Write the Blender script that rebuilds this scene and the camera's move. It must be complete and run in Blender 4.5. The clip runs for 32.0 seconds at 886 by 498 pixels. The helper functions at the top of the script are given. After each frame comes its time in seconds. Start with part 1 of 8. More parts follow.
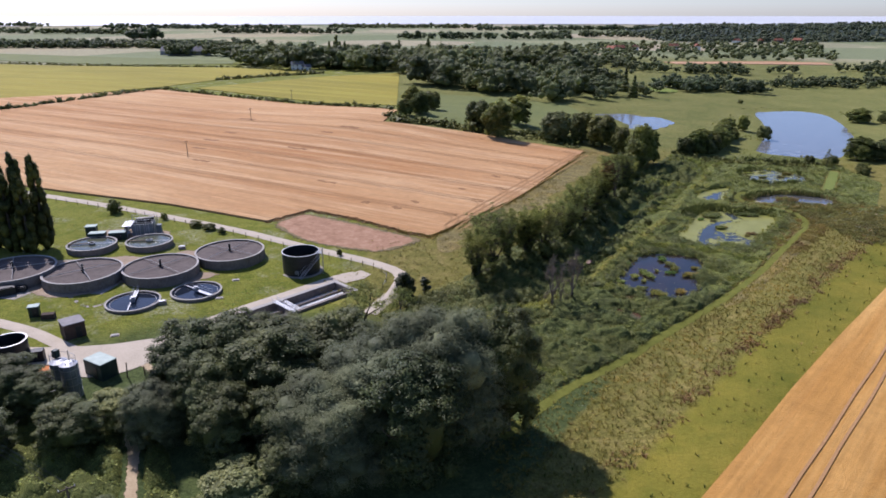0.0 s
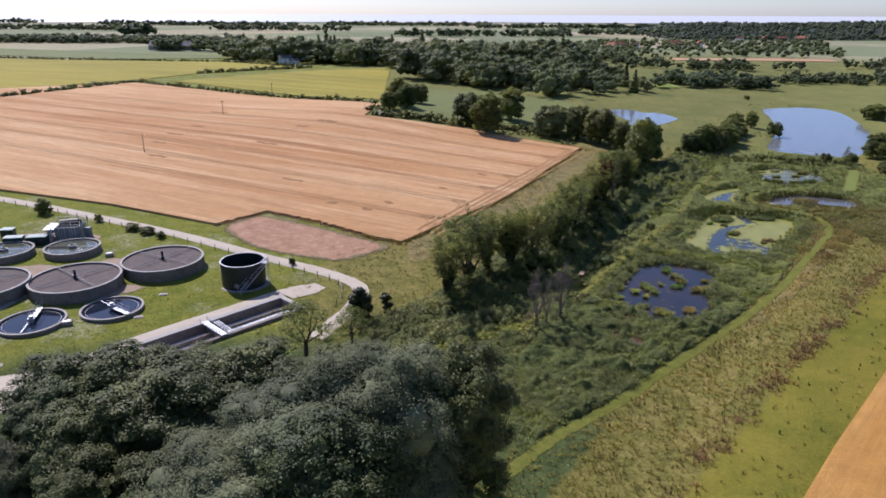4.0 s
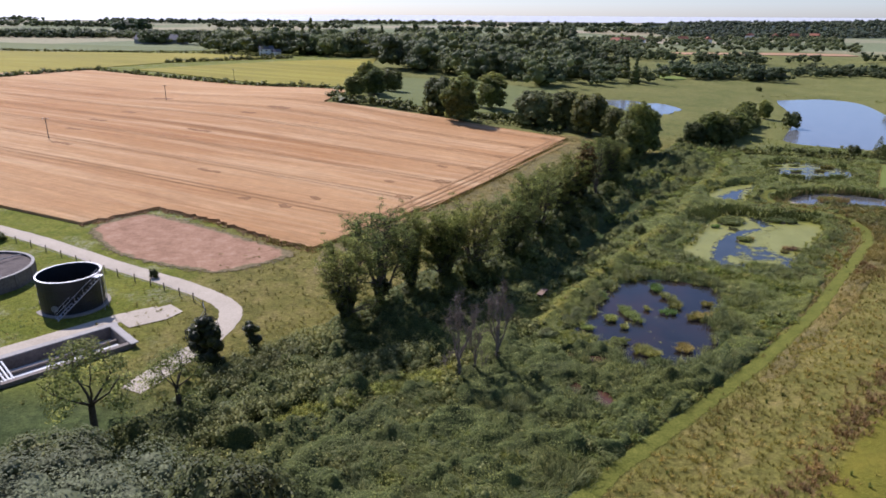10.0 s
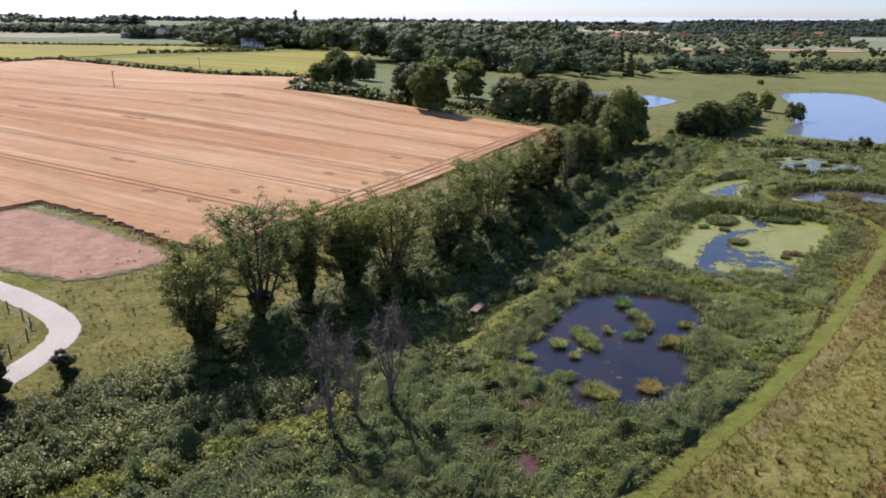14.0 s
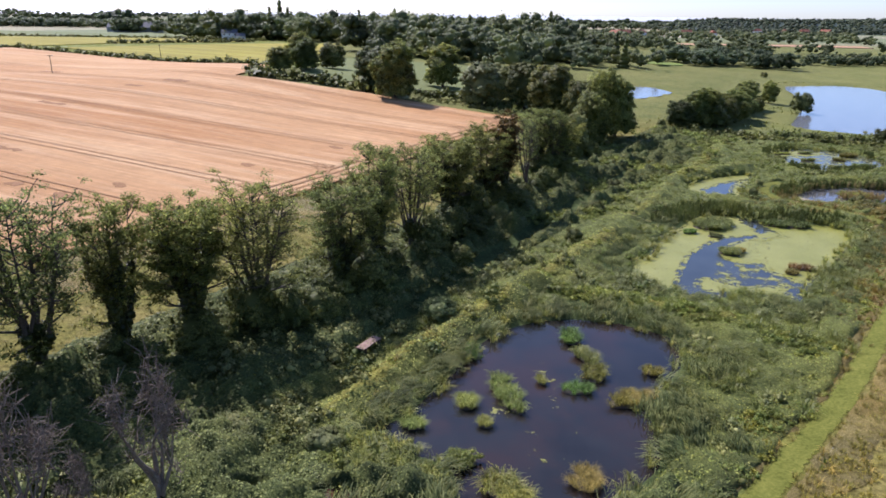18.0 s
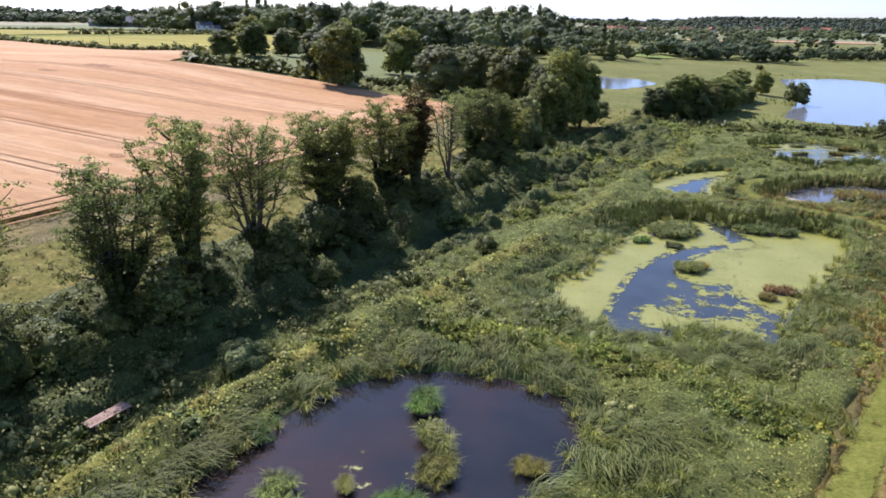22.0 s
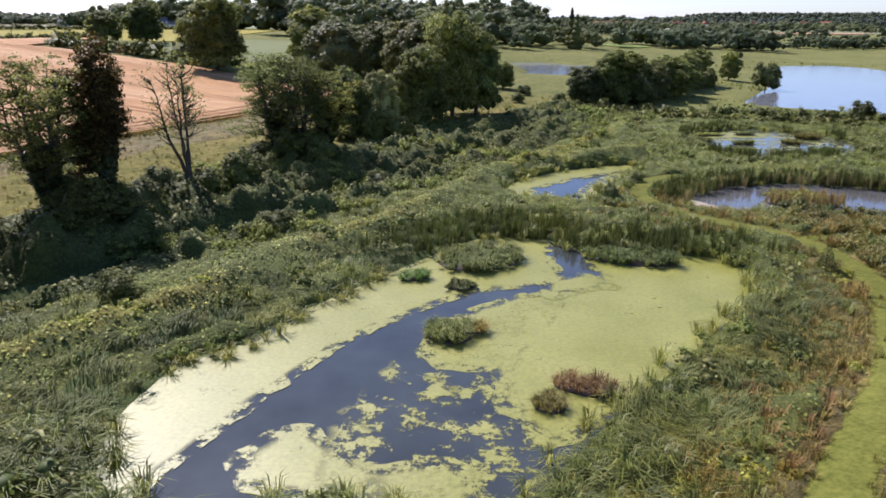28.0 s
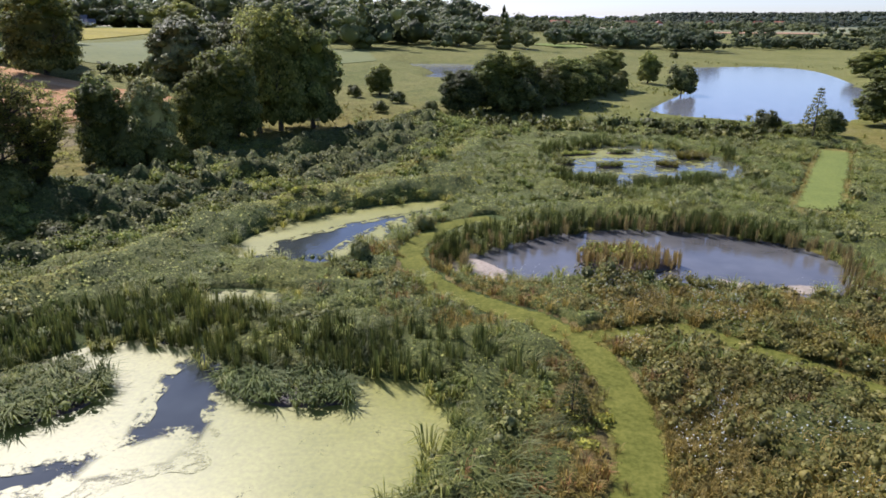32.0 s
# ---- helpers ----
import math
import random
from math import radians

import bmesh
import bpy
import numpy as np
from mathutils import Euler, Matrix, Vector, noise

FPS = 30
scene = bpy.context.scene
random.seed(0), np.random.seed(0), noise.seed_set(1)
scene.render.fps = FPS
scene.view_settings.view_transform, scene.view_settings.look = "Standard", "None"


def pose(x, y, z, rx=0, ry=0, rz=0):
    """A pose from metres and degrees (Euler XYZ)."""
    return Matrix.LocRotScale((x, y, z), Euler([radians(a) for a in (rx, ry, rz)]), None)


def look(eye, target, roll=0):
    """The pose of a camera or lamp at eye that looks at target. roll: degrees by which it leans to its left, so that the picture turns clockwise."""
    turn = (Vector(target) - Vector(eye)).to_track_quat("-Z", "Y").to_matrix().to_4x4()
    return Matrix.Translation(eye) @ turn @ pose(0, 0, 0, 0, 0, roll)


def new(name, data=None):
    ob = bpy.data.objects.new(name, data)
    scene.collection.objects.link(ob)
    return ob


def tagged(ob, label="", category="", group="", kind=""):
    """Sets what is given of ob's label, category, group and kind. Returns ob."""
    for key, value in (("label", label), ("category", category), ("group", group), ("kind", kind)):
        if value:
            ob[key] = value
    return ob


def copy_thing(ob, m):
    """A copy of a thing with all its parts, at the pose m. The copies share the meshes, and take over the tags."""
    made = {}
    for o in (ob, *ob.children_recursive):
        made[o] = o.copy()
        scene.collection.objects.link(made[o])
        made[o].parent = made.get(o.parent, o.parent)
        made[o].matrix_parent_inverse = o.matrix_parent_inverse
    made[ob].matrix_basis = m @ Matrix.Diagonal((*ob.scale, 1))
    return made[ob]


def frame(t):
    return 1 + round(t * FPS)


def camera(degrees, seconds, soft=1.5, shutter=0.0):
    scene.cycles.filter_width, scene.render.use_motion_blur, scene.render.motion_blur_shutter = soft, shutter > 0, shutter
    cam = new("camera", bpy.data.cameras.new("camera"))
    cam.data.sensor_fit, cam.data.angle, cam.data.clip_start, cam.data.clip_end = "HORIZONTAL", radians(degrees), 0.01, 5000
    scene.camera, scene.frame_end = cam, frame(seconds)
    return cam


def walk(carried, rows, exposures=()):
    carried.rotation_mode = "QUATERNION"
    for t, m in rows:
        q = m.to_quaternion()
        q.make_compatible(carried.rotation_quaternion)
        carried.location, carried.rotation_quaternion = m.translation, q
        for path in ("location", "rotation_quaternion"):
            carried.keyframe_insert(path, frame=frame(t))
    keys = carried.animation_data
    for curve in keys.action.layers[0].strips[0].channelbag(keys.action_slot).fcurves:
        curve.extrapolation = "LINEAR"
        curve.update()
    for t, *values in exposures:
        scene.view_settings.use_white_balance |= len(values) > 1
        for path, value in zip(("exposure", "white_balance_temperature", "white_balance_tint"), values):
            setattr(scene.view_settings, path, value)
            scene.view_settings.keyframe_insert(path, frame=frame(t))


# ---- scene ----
# seconds, x, y, z, yaw, pitch, roll
PATH = [
    (0.0, 0.00, 0.00, 55.00, 0.00, -19.37, -0.03),
    (0.5, 0.79, 2.43, 54.63, 0.01, -19.39, -0.03),
    (1.0, 1.56, 4.91, 54.15, -0.00, -19.41, -0.04),
    (1.5, 2.31, 7.43, 53.58, -0.00, -19.41, -0.03),
    (2.0, 3.07, 10.02, 52.90, 0.01, -19.40, 0.01),
    (2.5, 3.82, 12.71, 52.13, 0.00, -19.40, 0.06),
    (3.0, 4.56, 15.46, 51.30, 0.00, -19.39, 0.12),
    (3.5, 5.31, 18.24, 50.40, -0.01, -19.40, 0.16),
    (5.5, 8.64, 29.23, 47.06, 0.08, -19.36, 0.34),
    (6.0, 9.74, 31.95, 46.15, 0.17, -19.34, 0.35),
    (6.5, 10.83, 34.65, 45.17, 0.22, -19.33, 0.35),
    (7.0, 11.95, 37.39, 44.22, 0.27, -19.31, 0.34),
    (7.5, 13.17, 40.20, 43.31, 0.31, -19.29, 0.31),
    (8.0, 14.56, 42.99, 42.43, 0.40, -19.29, 0.29),
    (8.5, 16.06, 45.68, 41.61, 0.51, -19.27, 0.28),
    (9.0, 17.58, 48.28, 40.88, 0.56, -19.25, 0.30),
    (9.5, 18.95, 50.88, 40.14, 0.62, -19.24, 0.32),
    (10.0, 20.25, 53.51, 39.42, 0.66, -19.23, 0.34),
    (10.5, 21.64, 56.13, 38.68, 0.71, -19.22, 0.35),
    (11.0, 23.08, 58.71, 37.95, 0.76, -19.21, 0.37),
    (11.5, 24.51, 61.26, 37.18, 0.83, -19.20, 0.39),
    (12.0, 25.94, 63.75, 36.34, 0.87, -19.20, 0.39),
    (12.5, 27.31, 66.21, 35.48, 0.89, -19.18, 0.39),
    (13.0, 28.61, 68.65, 34.60, 0.92, -19.17, 0.42),
    (13.5, 29.84, 71.08, 33.76, 0.91, -19.16, 0.47),
    (14.0, 31.08, 73.52, 32.96, 0.91, -19.16, 0.53),
    (14.5, 32.30, 75.95, 32.19, 0.94, -19.16, 0.57),
    (16.5, 37.46, 86.49, 29.04, 1.09, -19.15, 0.69),
    (17.0, 38.82, 89.23, 28.39, 1.11, -19.15, 0.74),
    (17.5, 40.14, 91.93, 27.75, 1.15, -19.16, 0.78),
    (18.0, 41.47, 94.56, 27.10, 1.17, -19.17, 0.78),
    (18.5, 42.85, 97.15, 26.47, 1.19, -19.15, 0.79),
    (19.0, 44.29, 99.69, 25.84, 1.21, -19.16, 0.80),
    (19.5, 45.72, 102.20, 25.22, 1.21, -19.17, 0.82),
    (20.0, 47.22, 104.65, 24.58, 1.22, -19.17, 0.84),
    (20.5, 48.79, 107.03, 23.96, 1.25, -19.16, 0.87),
    (21.0, 50.38, 109.43, 23.26, 1.28, -19.15, 0.91),
    (21.5, 52.04, 111.86, 22.55, 1.28, -19.14, 0.95),
    (22.0, 53.68, 114.21, 21.93, 1.28, -19.14, 0.94),
    (22.5, 55.37, 116.44, 21.41, 1.36, -19.16, 0.90),
    (23.0, 57.23, 118.72, 20.84, 1.50, -19.16, 0.85),
    (23.5, 59.11, 120.99, 20.22, 1.67, -19.12, 0.76),
    (24.0, 60.99, 123.29, 19.59, 1.83, -19.06, 0.64),
    (24.5, 62.86, 125.57, 18.97, 1.98, -19.01, 0.50),
    (26.5, 70.28, 134.63, 16.79, 2.47, -18.90, 0.15),
    (27.0, 72.14, 136.99, 16.24, 2.31, -18.91, 0.18),
    (27.5, 74.11, 139.39, 15.81, 2.07, -18.93, 0.24),
    (28.0, 76.10, 141.73, 15.58, 1.72, -18.94, 0.30),
    (28.5, 78.20, 144.05, 15.48, 1.28, -18.95, 0.34),
    (29.0, 80.33, 146.43, 15.40, 0.75, -18.97, 0.35),
    (29.5, 82.54, 148.82, 15.36, 0.24, -18.97, 0.38),
    (30.0, 84.91, 151.14, 15.35, -0.34, -18.96, 0.38),
    (30.5, 87.36, 153.47, 15.37, -0.92, -18.95, 0.33),
    (31.0, 89.70, 155.74, 15.34, -1.08, -18.97, 0.36),
    (31.5, 91.99, 157.96, 15.29, -1.02, -18.98, 0.39),
    (32.0, 94.27, 160.25, 15.21, -0.93, -18.98, 0.42),
]


def axis_pose(x, y, z, yaw, pitch, roll):
    return pose(x, y, z, 0, 0, yaw) @ pose(0, 0, 0, 90 + pitch, 0, 0) @ pose(0, 0, 0, 0, 0, roll)


cam = camera(67.00, 32.0, soft=1.7)
EXPOSURE = ((0, 0.09, 6050, 24.5), (10, 0.12, 6050, 24.5), (16, 0.38, 5950, 24.5), (20, 0.6, 5950, 24.5), (24, 0.68, 5980, 24.5), (28, 0.48, 6130, 25), (32, 0.41, 6130, 25))
walk(cam, [(t, axis_pose(*row)) for t, *row in PATH], EXPOSURE)

# ---------------------------------------------------------------- light
world = bpy.data.worlds.new("sky")
scene.world = world
world.use_nodes = True
wn = world.node_tree.nodes
sky = wn.new("ShaderNodeTexSky")
sky.sky_type = "NISHITA"
sky.sun_disc = False
SUN_ELEV, SUN_AZ = radians(47), radians(-36)
sky.sun_elevation, sky.sun_rotation = SUN_ELEV, SUN_AZ
sky.air_density, sky.dust_density, sky.ozone_density = 0.8, 0.5, 5.0
wn["Background"].inputs["Strength"].default_value = 0.125
world.node_tree.links.new(sky.outputs[0], wn["Background"].inputs["Color"])
sun = new("sun", bpy.data.lights.new("sun", "SUN"))
sun.data.energy, sun.data.angle, sun.data.color = 4.8, radians(0.6), (1.0, 0.97, 0.92)
sun_way = Vector((math.sin(SUN_AZ) * math.cos(SUN_ELEV), math.cos(SUN_AZ) * math.cos(SUN_ELEV), math.sin(SUN_ELEV)))
sun.matrix_world = look(sun_way * 100, (0, 0, 0))

# ---------------------------------------------------------------- materials


class Nodes:
    """A small writer for one node material."""

    def __init__(self, name):
        self.mat = bpy.data.materials.new(name)
        self.mat.use_nodes = True
        self.tree = self.mat.node_tree
        self.bsdf = self.tree.nodes["Principled BSDF"]
        self.out = self.tree.nodes["Material Output"]
        self.place = self.tree.nodes.new("ShaderNodeNewGeometry")

    def add(self, kind):
        return self.tree.nodes.new(kind)

    def link(self, a, b):
        self.tree.links.new(a, b)

    def noise(self, scale, detail=4.0, rough=0.6, stretch=None, turn=0.0):
        node = self.add("ShaderNodeTexNoise")
        node.inputs["Scale"].default_value = scale
        node.inputs["Detail"].default_value = detail
        node.inputs["Roughness"].default_value = rough
        src = self.place.outputs["Position"]
        if stretch:
            m = self.add("ShaderNodeMapping")
            m.inputs["Scale"].default_value = stretch
            r = self.add("ShaderNodeVectorRotate")
            r.rotation_type = "Z_AXIS"
            r.inputs["Angle"].default_value = turn
            self.link(src, r.inputs["Vector"])
            self.link(r.outputs[0], m.inputs["Vector"])
            src = m.outputs[0]
        self.link(src, node.inputs["Vector"])
        return node.outputs[0]

    def ramp(self, src, *stops):
        node = self.add("ShaderNodeValToRGB")
        el = node.color_ramp.elements
        while len(el) < len(stops):
            el.new(0.5)
        for e, (at, col) in zip(el, stops):
            e.position = at
            e.color = (*col, 1) if isinstance(col, tuple) else (col, col, col, 1)
        self.link(src, node.inputs[0])
        return node.outputs[0]

    def mix(self, fac, a, b, blend="MIX"):
        node = self.add("ShaderNodeMix")
        node.data_type, node.blend_type = "RGBA", blend
        for sock, value in ((node.inputs[0], fac), (node.inputs[6], a), (node.inputs[7], b)):
            if isinstance(value, tuple):
                sock.default_value = (*value, 1)
            elif isinstance(value, (int, float)):
                sock.default_value = value
            else:
                self.link(value, sock)
        return node.outputs[2]

    def attr(self, name):
        node = self.add("ShaderNodeAttribute")
        node.attribute_name = name
        return node.outputs["Fac"]

    def torn(self, scale):
        """Breaks the surface up towards its rim, where the cover attribute falls to nothing."""
        total = self.add("ShaderNodeMath")
        total.operation = "ADD"
        self.link(self.attr("cover"), total.inputs[0])
        self.link(self.noise(scale, 6, 0.75), total.inputs[1])
        both = self.add("ShaderNodeMixShader")
        self.link(self.ramp(total.outputs[0], (0.7, 0.0), (0.84, 1.0)), both.inputs[0])
        self.link(self.add("ShaderNodeBsdfTransparent").outputs[0], both.inputs[1])
        self.link(self.bsdf.outputs[0], both.inputs[2])
        self.link(both.outputs[0], self.out.inputs["Surface"])

    def bump(self, src, strength=0.5, distance=0.1):
        node = self.add("ShaderNodeBump")
        node.inputs["Strength"].default_value = strength
        node.inputs["Distance"].default_value = distance
        self.link(src, node.inputs["Height"])
        self.link(node.outputs[0], self.bsdf.inputs["Normal"])

    def done(self, color, rough=0.8, metal=0.0, spec=0.3):
        if isinstance(color, tuple):
            self.bsdf.inputs["Base Color"].default_value = (*color, 1)
        else:
            self.link(color, self.bsdf.inputs["Base Color"])
        if isinstance(rough, (int, float)):
            self.bsdf.inputs["Roughness"].default_value = rough
        else:
            self.link(rough, self.bsdf.inputs["Roughness"])
        self.bsdf.inputs["Metallic"].default_value = metal
        self.bsdf.inputs["Specular IOR Level"].default_value = spec
        return self.mat


def leafy(name, dark, mid, light, patch=0.12, lit=0.38, rough=0.6, spec=0.25):
    """Foliage: leaf to leaf variation, larger patches, some light through the leaf."""
    n = Nodes(name)
    isle = n.place.outputs["Random Per Island"]
    col = n.ramp(isle, (0.0, dark), (0.55, mid), (1.0, light))
    big = n.ramp(n.noise(patch, 3), (0.3, 0.55), (0.7, 1.25))
    col = n.mix(1.0, col, big, "MULTIPLY")
    own = n.add("ShaderNodeObjectInfo").outputs["Random"]
    col = n.mix(1.0, col, n.ramp(own, (0.0, (0.72, 0.8, 0.8)), (0.5, (1.0, 1.0, 1.0)), (1.0, (1.22, 1.16, 1.05))), "MULTIPLY")
    warm = n.mix(1.0, col, (1.25, 1.08, 0.75), "MULTIPLY")
    col = n.mix(n.ramp(n.noise(patch * 0.6, 3), (0.45, 0.0), (0.7, 0.6)), col, warm)
    n.done(col, rough, spec=spec)
    thin = n.add("ShaderNodeBsdfTranslucent")
    n.link(col, thin.inputs["Color"])
    both = n.add("ShaderNodeMixShader")
    both.inputs[0].default_value = lit
    n.link(n.bsdf.outputs[0], both.inputs[1])
    n.link(thin.outputs[0], both.inputs[2])
    n.link(both.outputs[0], n.out.inputs["Surface"])
    return n.mat


def plain(name, a, b, scale=2.0, rough=0.8, metal=0.0, spec=0.3, bump=0.0, fine=None, torn=0.0):
    n = Nodes(name)
    if torn:
        n.torn(torn)
    v = n.noise(scale, 5)
    col = n.ramp(v, (0.3, a), (0.7, b))
    if fine:
        col = n.mix(0.5, col, n.ramp(n.noise(fine, 3), (0.35, a), (0.65, b)))
    if bump:
        n.bump(n.noise(scale * 6, 4), bump, 0.03)
    return n.done(col, rough, metal, spec)


M_ASH = leafy("ash_leaf", (0.13, 0.16, 0.05), (0.27, 0.31, 0.095), (0.48, 0.5, 0.155), lit=0.68)
M_OAK = leafy("oak_leaf", (0.056, 0.076, 0.017), (0.128, 0.146, 0.039), (0.261, 0.263, 0.068), lit=0.35)
M_ALDER = leafy("alder_leaf", (0.05, 0.066, 0.02), (0.082, 0.1, 0.029), (0.13, 0.145, 0.044), lit=0.08)
M_WILLOW = leafy("willow_leaf", (0.09, 0.105, 0.05), (0.122, 0.14, 0.067), (0.17, 0.187, 0.095), rough=0.65, spec=0.2, lit=0.06)
M_SALLOW = leafy("sallow_leaf", (0.149, 0.175, 0.058), (0.237, 0.258, 0.087), (0.362, 0.363, 0.133), lit=0.28)
M_POPLAR = leafy("poplar_leaf", (0.027, 0.036, 0.008), (0.057, 0.068, 0.015), (0.117, 0.120, 0.027), lit=0.15)
M_IVY = leafy("ivy_leaf", (0.020, 0.026, 0.006), (0.042, 0.053, 0.011), (0.096, 0.106, 0.023), lit=0.12, rough=0.4)
M_COPPER = leafy("copper_leaf", (0.048, 0.042, 0.012), (0.108, 0.084, 0.022), (0.235, 0.143, 0.041))
# far-wood leaves paled and blued: distance haze put into the base colour
M_WOOD_HAZED = leafy("hazed_far_leaf", (0.09, 0.118, 0.058), (0.145, 0.182, 0.084), (0.235, 0.27, 0.125), patch=0.03, lit=0.5)
M_HEDGE = leafy("hedge_leaf", (0.073, 0.088, 0.022), (0.132, 0.152, 0.037), (0.236, 0.244, 0.063), patch=0.08, lit=0.3)
M_MARSH = leafy("marsh_leaf", (0.159, 0.209, 0.048), (0.266, 0.319, 0.073), (0.425, 0.44, 0.108), patch=0.16)
M_SEDGE = leafy("sedge_blade", (0.168, 0.2, 0.046), (0.27, 0.298, 0.069), (0.47, 0.442, 0.119), patch=0.2, rough=0.45)
M_COMBED = leafy("combed_sedge_blade", (0.088, 0.113, 0.037), (0.165, 0.196, 0.067), (0.283, 0.297, 0.108), patch=0.25, rough=0.6, spec=0.15)
M_REED = leafy("reed_blade", (0.106, 0.138, 0.030), (0.191, 0.221, 0.047), (0.346, 0.337, 0.080), patch=0.15)
M_REEDBED = leafy("dark_reed_blade", (0.045, 0.066, 0.018), (0.088, 0.116, 0.032), (0.165, 0.186, 0.052), patch=0.15)
M_DRYREED = leafy("dry_reed_blade", (0.191, 0.153, 0.062), (0.358, 0.284, 0.115), (0.571, 0.447, 0.184), patch=0.15)
M_BUTTERBUR = leafy("butterbur_leaf", (0.246, 0.286, 0.055), (0.358, 0.392, 0.08), (0.504, 0.498, 0.11), patch=0.2, lit=0.35)
M_BRIGHT = leafy("young_grass", (0.079, 0.152, 0.030), (0.148, 0.256, 0.051), (0.226, 0.341, 0.068), patch=0.4, lit=0.4)
M_STRAW = leafy("dry_grass", (0.181, 0.152, 0.040), (0.319, 0.254, 0.066), (0.499, 0.381, 0.107), patch=0.1, lit=0.35)
M_MEADOW = leafy("meadow_grass", (0.117, 0.118, 0.021), (0.217, 0.202, 0.037), (0.356, 0.298, 0.055), patch=0.1, lit=0.35)
M_RUSTY = leafy("thin_wheat", (0.156, 0.089, 0.033), (0.312, 0.177, 0.065), (0.494, 0.300, 0.117), patch=0.2, lit=0.2)
M_DOCK = leafy("dock_seed", (0.13, 0.072, 0.024), (0.26, 0.15, 0.052), (0.4, 0.25, 0.095), patch=0.2, lit=0.2)
M_WEEDS = leafy("mixed_weed_leaf", (0.13, 0.135, 0.036), (0.225, 0.22, 0.06), (0.37, 0.33, 0.1), patch=0.25)
M_FLOWER = leafy("white_umbel", (0.55, 0.54, 0.45), (0.7, 0.69, 0.6), (0.8, 0.8, 0.72), lit=0.1)
M_NETTLE = leafy("nettle_leaf", (0.106, 0.138, 0.035), (0.177, 0.215, 0.054), (0.295, 0.314, 0.084), patch=0.2, lit=0.25)
# hill leaves tinted bluish, so that their colour carries the haze
M_HILLWOOD_HAZED = leafy("hazed_hill_leaf", (0.043, 0.061, 0.033), (0.091, 0.117, 0.058), (0.157, 0.184, 0.092), patch=0.02, lit=0.2)
M_BARK = plain("bark", (0.045, 0.036, 0.026), (0.12, 0.1, 0.075), 3.0, 0.9, bump=0.6, fine=14)
M_DEADBARK = plain("dead_bark", (0.11, 0.085, 0.062), (0.25, 0.2, 0.155), 3.0, 0.9, bump=0.6, fine=14)
M_CONCRETE = plain("concrete", (0.24, 0.215, 0.18), (0.4, 0.36, 0.31), 0.6, 0.9, bump=0.2, fine=5)
M_PALE = plain("pale_concrete", (0.4, 0.34, 0.255), (0.55, 0.475, 0.365), 0.3, 0.9, bump=0.2, fine=4)
M_WALLCONC = plain("tank_wall", (0.13, 0.105, 0.09), (0.27, 0.23, 0.195), 0.5, 0.9, bump=0.2, fine=3)
M_RIM = plain("tank_rim", (0.3, 0.28, 0.25), (0.45, 0.42, 0.38), 1.0, 0.85, fine=6)
M_MEDIA = plain("filter_media", (0.075, 0.06, 0.054), (0.17, 0.14, 0.122), 0.8, 0.95, bump=0.8, fine=12)
M_STEEL = plain("galvanised_steel", (0.32, 0.33, 0.35), (0.5, 0.51, 0.53), 3.0, 0.45, 0.7)
M_DARKSTEEL = plain("dark_coated_steel", (0.008, 0.01, 0.012), (0.022, 0.026, 0.03), 0.8, 0.45, 0.0, 0.4, fine=5)
M_GREYSTEEL = plain("grey_sheet_steel", (0.14, 0.16, 0.18), (0.27, 0.29, 0.31), 0.7, 0.5, 0.3)
M_GREENBOX = plain("dark_green_paint", (0.012, 0.03, 0.026), (0.025, 0.05, 0.042), 1.0, 0.5)
M_GREENTOP = plain("pale_green_roof", (0.3, 0.38, 0.33), (0.42, 0.5, 0.44), 1.0, 0.6)
M_BRICKWALL = plain("brown_wall", (0.045, 0.03, 0.022), (0.1, 0.07, 0.055), 1.5, 0.9, fine=9)
M_ROOFGREY = plain("grey_flat_roof", (0.2, 0.19, 0.19), (0.32, 0.3, 0.29), 1.0, 0.9, fine=6)
M_BLACK = plain("black_plastic", (0.01, 0.011, 0.013), (0.03, 0.03, 0.034), 2.0, 0.5)
M_ORANGE = plain("orange_sand", (0.45, 0.15, 0.045), (0.6, 0.24, 0.09), 1.5, 0.95, fine=8)
M_WHITE = plain("white_paint", (0.66, 0.66, 0.64), (0.8, 0.8, 0.78), 2.0, 0.6)
M_SCUM = plain("pale_slurry", (0.5, 0.5, 0.46), (0.7, 0.7, 0.66), 0.35, 0.5, fine=2)
M_TIMBER = plain("weathered_timber", (0.08, 0.06, 0.042), (0.19, 0.15, 0.11), 4.0, 0.9, bump=0.4)
M_REDTIMBER = plain("reddish_timber", (0.24, 0.15, 0.11), (0.4, 0.28, 0.21), 3.0, 0.85)
M_TILE = plain("red_roof_tile", (0.22, 0.08, 0.045), (0.36, 0.15, 0.09), 1.0, 0.9, fine=8)
M_SLATE = plain("slate_roof", (0.09, 0.09, 0.1), (0.17, 0.17, 0.18), 1.0, 0.8, fine=8)
M_GLASS = plain("dark_glass", (0.02, 0.025, 0.03), (0.04, 0.045, 0.05), 1.0, 0.1, 0, 0.5)


